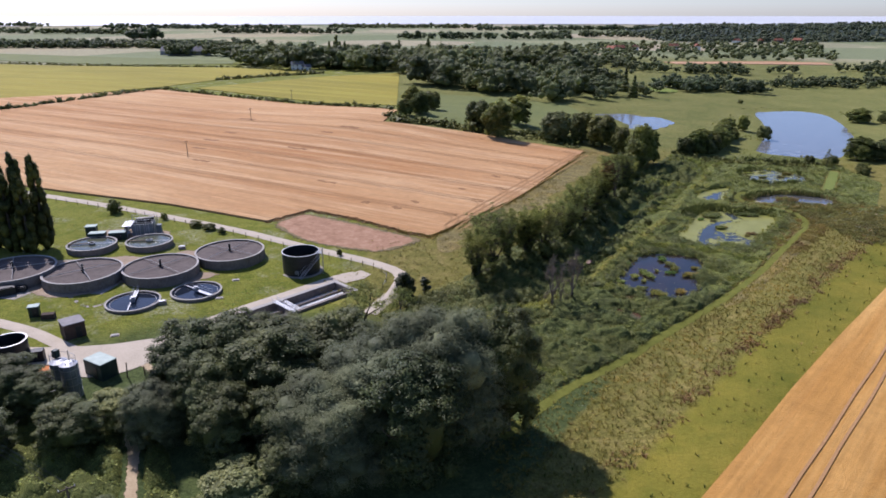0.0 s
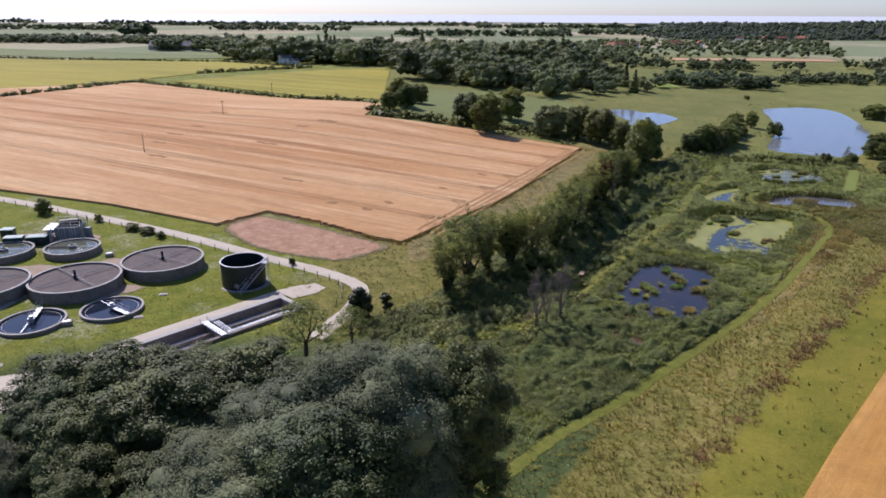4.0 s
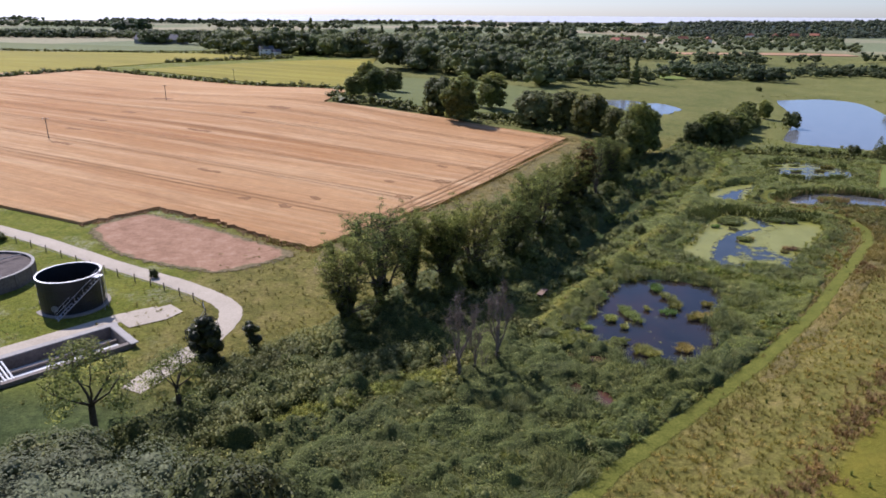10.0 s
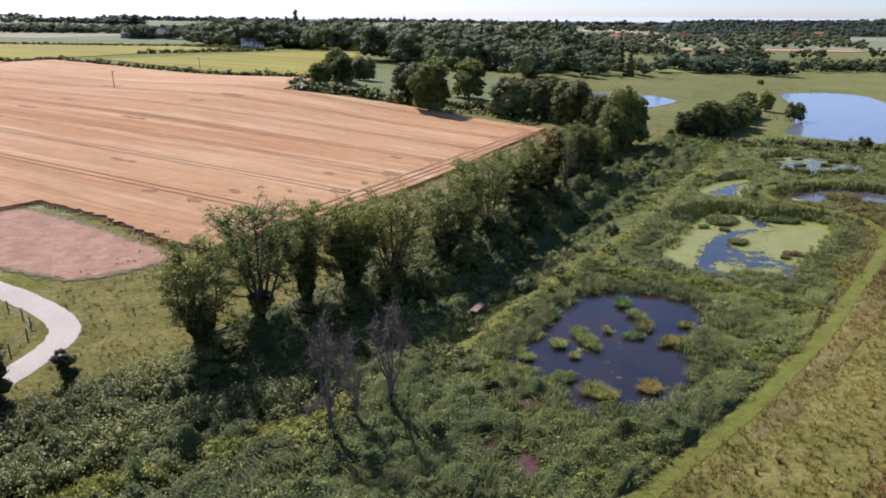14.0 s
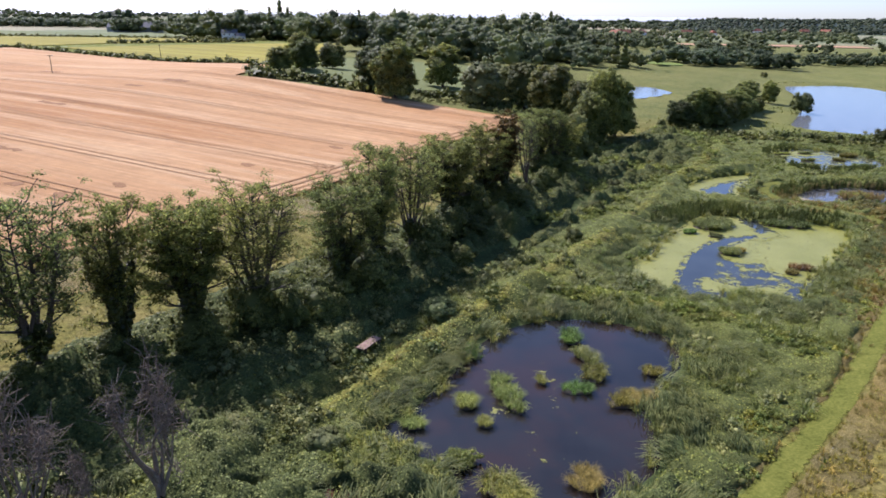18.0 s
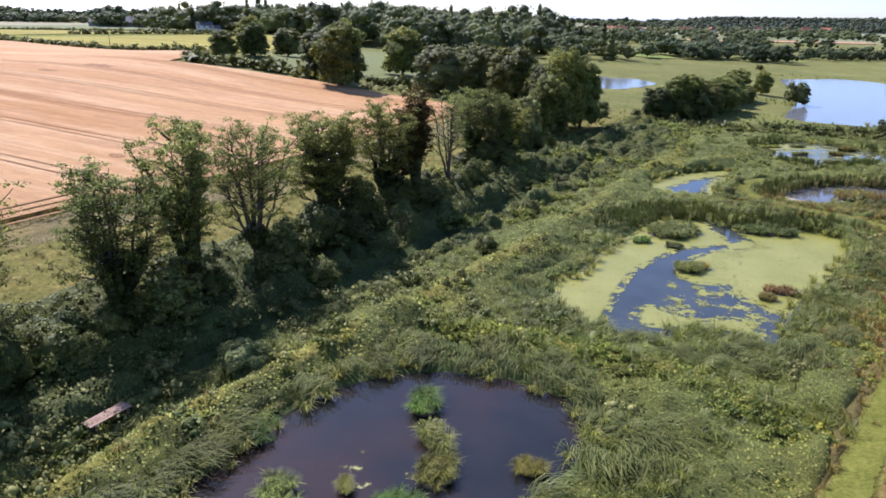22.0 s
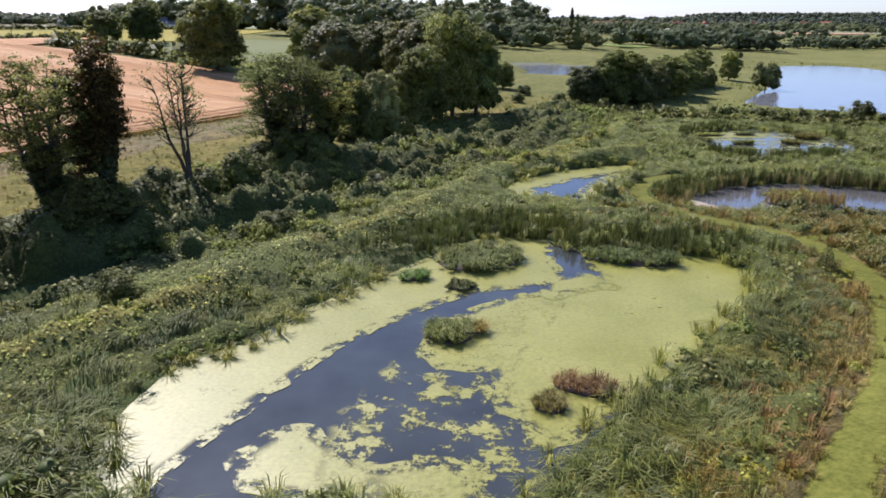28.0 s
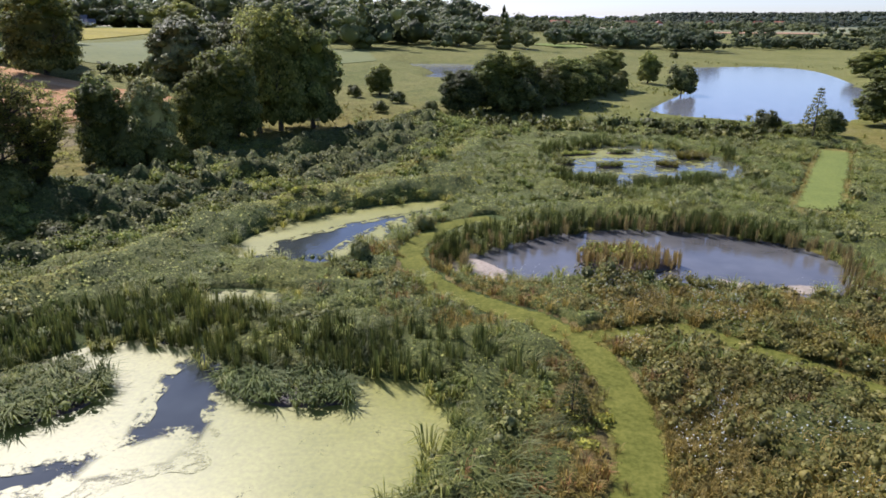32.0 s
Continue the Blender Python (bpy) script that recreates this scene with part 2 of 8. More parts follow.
def ground_material():
    n = Nodes("ground")
    grain = n.noise(2.2, 6, 0.75)
    mid = n.noise(0.28, 5, 0.7)
    big = n.noise(0.045, 3)
    lawn = n.ramp(mid, (0.3, (0.122, 0.15, 0.018)), (0.7, (0.222, 0.222, 0.038)))
    bloom = n.mix(1.0, n.ramp(n.noise(0.11, 3), (0.5, 0.0), (0.62, 0.9)), n.ramp(n.noise(1.6, 5, 0.8), (0.45, 0.0), (0.6, 1.0)), "MULTIPLY")
    lawn = n.mix(bloom, lawn, (0.36, 0.35, 0.23))
    rough = n.ramp(mid, (0.3, (0.13, 0.13, 0.03)), (0.5, (0.2, 0.178, 0.045)), (0.72, (0.285, 0.228, 0.08)))
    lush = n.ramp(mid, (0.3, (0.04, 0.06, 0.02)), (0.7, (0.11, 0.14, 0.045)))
    past = n.ramp(n.mix(0.5, big, mid), (0.35, (0.13, 0.15, 0.04)), (0.65, (0.23, 0.22, 0.07)))
    col = n.mix(n.attr("rough"), lawn, rough)
    turf = n.ramp(n.mix(0.5, mid, big), (0.38, (0.13, 0.135, 0.018)), (0.62, (0.23, 0.195, 0.03)))
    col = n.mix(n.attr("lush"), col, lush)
    col = n.mix(n.attr("pasture"), col, past)
    thin = n.attr("turf")
    patch = n.add("ShaderNodeTexVoronoi")
    patch.inputs["Scale"].default_value = 0.0052
    n.link(n.place.outputs["Position"], patch.inputs["Vector"])
    hue = n.add("ShaderNodeSeparateColor")
    n.link(patch.outputs["Color"], hue.inputs[0])
    far = n.ramp(hue.outputs[0], (0.0, (0.17, 0.2, 0.1)), (0.3, (0.25, 0.27, 0.14)), (0.5, (0.42, 0.36, 0.24)), (0.75, (0.2, 0.23, 0.12)), (1.0, (0.38, 0.33, 0.2)))
    col = n.mix(n.attr("far"), col, far)
    col = n.mix(1.0, col, n.ramp(grain, (0.3, 0.5), (0.7, 1.4)), "MULTIPLY")
    tussock = n.ramp(n.noise(0.9, 5, 0.7), (0.36, 0.68), (0.52, 1.0))
    col = n.mix(n.attr("rough"), col, n.mix(1.0, col, tussock, "MULTIPLY"))
    col = n.mix(thin, col, n.mix(1.0, turf, n.ramp(grain, (0.3, 0.78), (0.7, 1.18)), "MULTIPLY"))
    n.bump(n.noise(3.0, 6, 0.7), 0.9, 0.25)
    return n.done(col, 0.95, spec=0.1)


def crop_material(name, a, b, c, turn, row=1.0):
    """Ripe or green crop: drill rows, lodged streaks and broad colour drift."""
    n = Nodes(name)
    streak = n.noise(0.28 * row, 6, 0.65, (0.03, 1.0, 1.0), turn)
    fine = n.noise(1.1 * row, 5, 0.75, (0.05, 1.0, 1.0), turn)
    pale = n.noise(0.16 * row, 5, 0.7, (0.05, 1.0, 1.0), turn)
    drift = n.noise(0.022, 5, 0.6, (0.3, 1.0, 1.0), turn)
    col = n.ramp(drift, (0.34, a), (0.62, b))
    # pale streaks along the rows also put the crop's glancing sheen into the colour
    col = n.mix(n.ramp(pale, (0.48, 0.0), (0.68, 0.75)), col, tuple(min(0.8, v * f) for v, f in zip(b, (1.16, 1.3, 1.5))))
    col = n.mix(n.ramp(streak, (0.54, 0.0), (0.7, 0.5)), col, c)
    col = n.mix(1.0, col, n.ramp(fine, (0.3, 0.82), (0.7, 1.14)), "MULTIPLY")
    col = n.mix(1.0, col, n.ramp(n.noise(0.45, 6, 0.8), (0.3, 0.86), (0.7, 1.1)), "MULTIPLY")
    n.bump(n.noise(4.0, 5, 0.8), 0.9, 0.2)
    return n.done(col, 0.9, spec=0.15)


def sward_material(name, dark, mid, light, leaf=7.0):
    """A closed cover of leaves, seen from above."""
    n = Nodes(name)
    col = n.ramp(n.noise(leaf, 5, 0.8), (0.32, dark), (0.5, mid), (0.68, light))
    col = n.mix(1.0, col, n.ramp(n.noise(0.35, 4), (0.3, 0.6), (0.7, 1.3)), "MULTIPLY")
    warm = n.mix(1.0, col, (1.25, 1.08, 0.75), "MULTIPLY")
    col = n.mix(n.ramp(n.noise(0.09, 3), (0.45, 0.0), (0.7, 0.8)), col, warm)
    n.bump(n.noise(leaf * 0.7, 6, 0.8), 1.0, 0.25)
    return n.done(col, 0.8, spec=0.2)


# marsh base kept darker than its plants: shade between tufts in the colour
M_SWARD = sward_material("marsh_sward", (0.042, 0.054, 0.014), (0.118, 0.143, 0.033), (0.245, 0.253, 0.066))
M_DRYSWARD = sward_material("dry_weed_sward", (0.115, 0.1, 0.032), (0.21, 0.172, 0.056), (0.34, 0.265, 0.1), 9.0)
M_BUNDSWARD = sward_material("bund_sward", (0.08, 0.085, 0.02), (0.2, 0.2, 0.04), (0.34, 0.3, 0.08), 6.0)
M_SCRUBSWARD = sward_material("scrub_sward", (0.03, 0.042, 0.012), (0.08, 0.102, 0.026), (0.16, 0.18, 0.05), 5.0)
M_GROUND = ground_material()
M_WHEAT = crop_material("ripe_wheat", (0.43, 0.215, 0.082), (0.55, 0.33, 0.155), (0.31, 0.14, 0.055), radians(25))
M_WHEAT2 = crop_material("golden_wheat", (0.47, 0.235, 0.055), (0.56, 0.3, 0.085), (0.4, 0.19, 0.05), radians(-47))
M_BEET = crop_material("green_crop", (0.245, 0.21, 0.03), (0.32, 0.265, 0.038), (0.19, 0.175, 0.03), radians(25), 0.6)
M_TAN = crop_material("tan_crop", (0.42, 0.235, 0.12), (0.5, 0.3, 0.17), (0.36, 0.2, 0.1), radians(10), 0.4)


def bare_material():
    """Trodden reddish soil, thinly grown over towards its rim."""
    n = Nodes("bare_reddish_soil")
    n.torn(0.7)
    soil = n.ramp(n.noise(0.5, 6, 0.75), (0.3, (0.24, 0.135, 0.08)), (0.55, (0.38, 0.225, 0.14)), (0.75, (0.46, 0.31, 0.21)))
    thin = n.ramp(n.noise(1.2, 6, 0.8), (0.35, (0.12, 0.1, 0.05)), (0.6, (0.24, 0.19, 0.1)))
    both = n.add("ShaderNodeMath")
    both.operation = "ADD"
    n.link(n.attr("cover"), both.inputs[0])
    n.link(n.noise(0.22, 4, 0.6), both.inputs[1])
    n.bump(n.noise(2.0, 5), 0.6, 0.05)
    return n.done(n.mix(n.ramp(both.outputs[0], (0.9, 0.0), (1.28, 1.0)), thin, soil), 0.95, spec=0.1)


M_BARE = bare_material()
M_TRACKSOIL = plain("trodden_sand", (0.34, 0.25, 0.14), (0.5, 0.39, 0.25), 0.8, 0.95, bump=0.4, fine=5, torn=2.0)
M_MOWN = plain("mown_grass", (0.066, 0.08, 0.011), (0.19, 0.19, 0.038), 0.7, 0.9, spec=0.1, bump=0.5, fine=5, torn=2.2)
M_LAWN = plain("bright_grass", (0.12, 0.17, 0.025), (0.2, 0.25, 0.045), 0.4, 0.9, bump=0.5, fine=4)
M_RIDE = plain("mown_ride_grass", (0.1, 0.14, 0.022), (0.19, 0.22, 0.04), 0.4, 0.9, bump=0.5, fine=4, torn=1.5)
M_GOLF = plain("grazed_turf", (0.09, 0.118, 0.024), (0.165, 0.178, 0.045), 0.06, 0.9, bump=0.4, fine=0.7)
M_SILT = plain("pale_dry_silt", (0.22, 0.18, 0.13), (0.46, 0.4, 0.31), 0.9, 0.9, fine=5, torn=1.2)
M_WORN = plain("worn_bare_earth", (0.25, 0.18, 0.12), (0.4, 0.31, 0.22), 0.5, 0.95, bump=0.4, fine=4, torn=0.7)
M_LODGED = plain("lodged_wheat", (0.2, 0.1, 0.04), (0.36, 0.19, 0.08), 1.2, 0.95, bump=0.6, fine=5, torn=0.8)
M_MUD = plain("wet_mud", (0.05, 0.035, 0.025), (0.11, 0.08, 0.06), 0.8, 0.4)
M_RUT = plain("tramline_soil", (0.32, 0.17, 0.07), (0.43, 0.25, 0.11), 1.0, 0.95, fine=4)


def water_material(name, deep, rough=0.04, wave=0.25, scale=3.0, silt=None):
    n = Nodes(name)
    col = n.ramp(n.noise(0.25, 3), (0.3, deep), (0.7, tuple(c * 1.7 for c in deep)))
    if silt:
        col = n.mix(n.ramp(n.noise(0.13, 5, 0.65), (0.42, 0.0), (0.62, 0.85)), col, silt)
    n.bump(n.noise(scale, 3), wave, 0.02)
    return n.done(col, rough, spec=0.5)


M_WATER = water_material("pond_water", (0.032, 0.038, 0.036), 0.06)
# silty tone, paled further to stand in for sky reflected on the round pond
M_SKYSILTWATER = water_material("sky_paled_silty_water", (0.085, 0.085, 0.08), 0.07)
M_WEEDWATER = water_material("greenish_pond_water", (0.075, 0.08, 0.05), 0.07)
M_BROWNWATER = water_material("brown_pond_water", (0.014, 0.0135, 0.012), 0.05, silt=(0.036, 0.021, 0.015))
M_PUDDLE = water_material("peaty_puddle_water", (0.07, 0.032, 0.02), 0.12)
M_LAKE = water_material("lake_water", (0.13, 0.14, 0.145), 0.12, 0.35, 0.8)
M_TANKWATER = water_material("tank_water", (0.01, 0.014, 0.022), 0.05, 0.1)
# pale base colour holds the haze and glints over the far sea
M_SEA = water_material("hazed_sea_water", (0.42, 0.43, 0.42), 0.5, 0.2, 0.05)


def duckweed_material(name="duckweed", scale=0.8, lo=0.47, hi=0.52, join_by="MAXIMUM"):
    n = Nodes(name)
    col = n.ramp(n.noise(0.22, 4), (0.3, (0.208, 0.213, 0.029)), (0.7, (0.292, 0.285, 0.062)))
    col = n.mix(1.0, col, n.ramp(n.noise(5, 4), (0.3, 0.8), (0.7, 1.15)), "MULTIPLY")
    n.bump(n.noise(14, 3), 0.3, 0.01)
    n.done(col, 0.48, spec=0.4)
    n.bsdf.inputs["Coat Weight"].default_value = 0.25
    n.bsdf.inputs["Coat Roughness"].default_value = 0.4
    gap = n.ramp(n.noise(scale, 8, 0.78), (lo, 0.0), (hi, 1.0))
    edge = n.ramp(n.attr("cover"), (0.35, 0.0), (0.6, 1.0))
    hole = n.add("ShaderNodeMath")
    hole.operation = join_by
    n.link(gap, hole.inputs[0])
    n.link(edge, hole.inputs[1])
    torn = n.add("ShaderNodeMath")
    torn.operation = "MULTIPLY"
    n.link(hole.outputs[0], torn.inputs[0])
    n.link(n.ramp(n.noise(1.1, 9, 0.8), (0.335, 0.0), (0.38, 1.0)), torn.inputs[1])
    hole = torn
    clear = n.add("ShaderNodeBsdfTransparent")
    both = n.add("ShaderNodeMixShader")
    n.link(hole.outputs[0], both.inputs[0])
    n.link(clear.outputs[0], both.inputs[1])
    n.link(n.bsdf.outputs[0], both.inputs[2])
    n.link(both.outputs[0], n.out.inputs["Surface"])
    return n.mat


M_WEED = duckweed_material()
M_WEEDSHRED = duckweed_material("weed_shreds", 0.5, 0.62, 0.64, "MULTIPLY")
M_WEEDTHIN = duckweed_material("scattered_duckweed", 0.55, 0.52, 0.55, "MULTIPLY")

# ---------------------------------------------------------------- the lie of the land


def smooth(a, b, x):
    t = np.clip((x - a) / (b - a), 0, 1)
    return t * t * (3 - 2 * t)


def side(x, y):
    """Metres to the north-west of the stream's line."""
    return -0.835 * (x - 50) + 0.55 * (y - 140)


def line_distance(line, x, y):
    best = np.full(np.shape(x), 1e9)
    line = np.array(line, float)
    for a, b in zip(line[:-1], line[1:]):
        e = b - a
        t = np.clip(((x - a[0]) * e[0] + (y - a[1]) * e[1]) / (e @ e), 0, 1)
        best = np.minimum(best, np.hypot(x - a[0] - t * e[0], y - a[1] - t * e[1]))
    return best


STREAM = [(29, 128), (33.5, 143), (37.7, 154.9), (46, 171.7), (56, 189), (66, 206), (78, 226)]
BUND = [(17, 115), (27, 129.6), (34.6, 138.8), (38, 144.5), (42.2, 150.3), (47.2, 157.6), (54, 167.5), (62, 179), (68, 188.8), (74.3, 200), (78.6, 209.5), (83, 215.4), (91, 219.8), (97, 222)]
BUND_NORTH = [(83, 215.4), (91, 229), (100, 244), (103, 252)]
CROSS = [(50, 160.5), (57, 157.8), (63.5, 155.6), (68.5, 152.4), (72, 148)]


def height(x, y):
    x, y = np.asarray(x, float), np.asarray(y, float)
    s = side(x, y)
    left = 11 * np.tanh(0.042 * np.maximum(s - 14, 0) / 11)
    left = left + 4.0 * np.exp(-((x + 25) ** 2 + (y - 322) ** 2) / 50**2)
    k = 24 * smooth(160, 200, y)
    right = np.minimum(2.2 * smooth(12, 28, -s - k) + 0.02 * np.maximum(-s - 28 - k, 0), 6)
    z = left * smooth(8, 30, s) + right
    near = (x > -10) & (x < 130) & (y > 95) & (y < 275)
    if near.any():
        nx_, ny_ = x[near], y[near]
        z = np.array(z)
        z[near] += 0.95 * np.exp(-((line_distance(BUND, nx_, ny_) / 1.7) ** 2)) * smooth(112, 126, ny_) + 0.5 * np.exp(-((line_distance(BUND_NORTH, nx_, ny_) / 1.6) ** 2)) + 0.5 * np.exp(-((line_distance(CROSS, nx_, ny_) / 1.5) ** 2)) - 0.8 * np.exp(-((line_distance(STREAM, nx_, ny_) / 2.2) ** 2))
    d = np.hypot(x - 50, y - 150)
    far = smooth(350, 700, d)
    return z * (1 - far) + far * 6.0 + 32 * smooth(900, 4700, d)


def ground_z(x, y):
    return float(height(x, y))


def spline(points, closed=True, step=6):
    """A smooth line through the given corners."""
    p = np.array(points, float)
    n = len(p)
    out = []
    for i in range(n if closed else n - 1):
        a, b = p[i], p[(i + 1) % n]
        a0 = p[(i - 1) % n] if closed or i > 0 else 2 * a - b
        b1 = p[(i + 2) % n] if closed or i < n - 2 else 2 * b - a
        for t in np.linspace(0, 1, step, endpoint=False):
            out.append(0.5 * (2 * a + (b - a0) * t + (2 * a0 - 5 * a + 4 * b - b1) * t**2 + (3 * a - a0 - 3 * b + b1) * t**3))
    if not closed:
        out.append(p[-1])
    return np.array(out)


def signed(line, x, y):
    """Signed distance to a closed line, negative inside."""
    best = np.full(x.shape, 1e9)
    inside = np.zeros(x.shape, bool)
    for a, b in zip(line, np.roll(line, -1, 0)):
        ex, ey = b - a
        t = np.clip(((x - a[0]) * ex + (y - a[1]) * ey) / (ex * ex + ey * ey + 1e-12), 0, 1)
        best = np.minimum(best, (x - a[0] - t * ex) ** 2 + (y - a[1] - t * ey) ** 2)
        cross = (a[1] > y) != (b[1] > y)
        inside ^= cross & (x < ex * (y - a[1]) / (ey + 1e-12) + a[0])
    return np.where(inside, -1, 1) * np.sqrt(best)


POND_DARK = [(34.7, 133.8), (37.4, 135.3), (40.4, 140.3), (44.1, 148.1), (48, 151.8), (53.1, 153.2), (58.2, 151.8), (61.4, 148.9), (59.9, 143.9), (57, 140.2),
             (55.5, 137.6), (55.7, 135.6), (54.9, 131.4), (51.9, 128.4), (47.6, 125), (44.4, 124.4), (41.5, 126.6), (42, 129.6), (39.8, 131.6)]
POND_LILY = [(62.4, 163.3), (62.6, 169.6), (65, 172), (67.6, 176.9), (71.5, 182.4), (74, 186), (77.8, 190.3), (82, 190.2), (86, 187), (91.2, 187.1), (95, 185.1),
             (93, 179), (88.2, 173), (84.4, 168.5), (81.5, 165), (79, 161.8), (76.4, 158.3), (73.5, 160.6), (71, 161.2), (68.9, 159.1), (66, 159.5)]
POND_THREE = [(80.5, 203.9), (81.5, 209.1), (84.8, 212.8), (90, 216.7), (95, 218.3), (95.2, 214.9), (92.2, 210.7), (89.9, 206.5), (88, 202.8), (84.2, 202.2)]
POND_FOUR = [(107.5, 231), (110, 241.5), (119, 246.6), (127.7, 240.2), (128.6, 231.2), (124.5, 226.3), (118.5, 223.5), (109.7, 223.2)]
POND_FIVE = [(95.4, 202.3), (99.7, 206.2), (104.3, 208.9), (110.6, 209.7), (116.6, 208.3), (121, 204.8), (121.6, 199.8), (119.3, 197.2), (115.7, 196.4), (111, 198), (105, 199.2), (98.3, 198.8)]
POND_POOL = [(79.6, 196), (81.5, 197.2), (84.6, 197), (86.8, 196), (84.6, 195), (82, 194.6)]
LAKE_BIG = [(186, 402), (210, 405), (219, 388), (206, 345), (187, 305), (165, 273), (156, 267), (149, 266.5), (142, 271.5), (136, 275.5), (133.7, 282), (138, 291), (158, 326), (172, 362)]
LAKE_FAR = [(84, 381), (94, 384), (108, 376), (121, 356), (110, 336), (99, 327), (92, 331), (95, 345), (90, 362)]
WATER_Z = -0.25
PONDS = [("dark", POND_DARK), ("lily", POND_LILY), ("three", POND_THREE), ("four", POND_FOUR), ("five", POND_FIVE), ("pool", POND_POOL), ("big", LAKE_BIG), ("far", LAKE_FAR)]
SHORES = {name: spline(line) for name, line in PONDS}


def level_of(name):
    return {"far": 1.6}.get(name, WATER_Z)


def shore_distance(x, y, names=("dark", "lily", "three", "four", "five", "pool")):
    return np.min([signed(SHORES[n], x, y) for n in names], axis=0)


# ---------------------------------------------------------------- mesh helpers


def mesh_from(name, verts, faces, mat, soft=False):
    """One mesh from numpy arrays; all faces have the same number of corners."""
    verts, faces = np.asarray(verts, np.float32), np.asarray(faces, np.int32)
    lean = None
    if verts.shape[1] == 6:
        # the last three columns say which way a leaf is turned within its clump
        verts, lean = np.ascontiguousarray(verts[:, :3]), verts[:, 3:]
        soft = True
    me = bpy.data.meshes.new(name)
    k = faces.shape[1]
    me.vertices.add(len(verts))
    me.vertices.foreach_set("co", verts.ravel())
    me.loops.add(faces.size)
    me.loops.foreach_set("vertex_index", faces.ravel())
    me.polygons.add(len(faces))
    me.polygons.foreach_set("loop_start", np.arange(0, faces.size, k, dtype=np.int32))
    me.update(calc_edges=True)
    me.polygons.foreach_set("use_smooth", np.full(len(faces), soft))
    if lean is not None:
        me.normals_split_custom_set_from_vertices(lean)
    if mat:
        me.materials.append(mat)
    return me


def bm_mesh(name, bm, mat, soft=False):
    me = bpy.data.meshes.new(name)
    bmesh.ops.recalc_face_normals(bm, faces=bm.faces)
    bm.to_mesh(me)
    bm.free()
    if soft:
        me.polygons.foreach_set("use_smooth", np.full(len(me.polygons), True))
    me.materials.append(mat)
    return me


def part(name, bm, material, parent, label="", soft=False):
    ob = new(name, bm_mesh(name, bm, material, soft))
    ob.parent = parent
    return tagged(ob, label)


def piece(name, me, parent, label=""):
    ob = new(name, me)
    ob.parent = parent
    return tagged(ob, label)


def thing(name, x, y, label, category, group="", turn=0.0, z=None, kind=""):
    ob = new(name)
    ob.empty_display_size = 0.5
    ob.matrix_world = pose(x, y, ground_z(x, y) if z is None else z, 0, 0, turn)
    return tagged(ob, label, category, group, kind)


def box(sx, sy, sz, x=0.0, y=0.0, z=0.0, bevel=0.02, bm=None):
    """A block standing on z, with softened edges."""
    bm = bm or bmesh.new()
    made = bmesh.ops.create_cube(bm, size=1, matrix=Matrix.Translation((x, y, z + sz / 2)) @ Matrix.Diagonal((sx, sy, sz, 1)))
    if bevel:
        edges = list({e for v in made["verts"] for e in v.link_edges})
        bmesh.ops.bevel(bm, geom=edges, offset=bevel, segments=1, affect="EDGES")
    return bm


def rod(a, b, r, bm=None, sides=6, r2=None):
    bm = bm or bmesh.new()
    a, b = Vector(a), Vector(b)
    m = Matrix.Translation((a + b) / 2) @ (b - a).to_track_quat("Z", "Y").to_matrix().to_4x4()
    bmesh.ops.create_cone(bm, cap_ends=True, segments=sides, radius1=r, radius2=r if r2 is None else r2, depth=(b - a).length, matrix=m)
    return bm


def ring(r_in, r_out, z0, z1, sides=48, bm=None):
    bm = bm or bmesh.new()
    prof = [(r_in, z0), (r_out, z0), (r_out, z1), (r_in, z1)]
    rows = [[bm.verts.new((r * math.cos(a), r * math.sin(a), z)) for r, z in prof] for a in np.linspace(0, 2 * math.pi, sides, endpoint=False)]
    for i, row in enumerate(rows):
        nxt = rows[(i + 1) % sides]
        for j in range(4):
            bm.faces.new((row[j], nxt[j], nxt[(j + 1) % 4], row[(j + 1) % 4]))
    return bm


def disc(r, z, sides=48, thick=0.1):
    bm = bmesh.new()
    bmesh.ops.create_cone(bm, cap_ends=True, segments=sides, radius1=r, radius2=r, depth=thick, matrix=Matrix.Translation((0, 0, z - thick / 2)))
    return bm


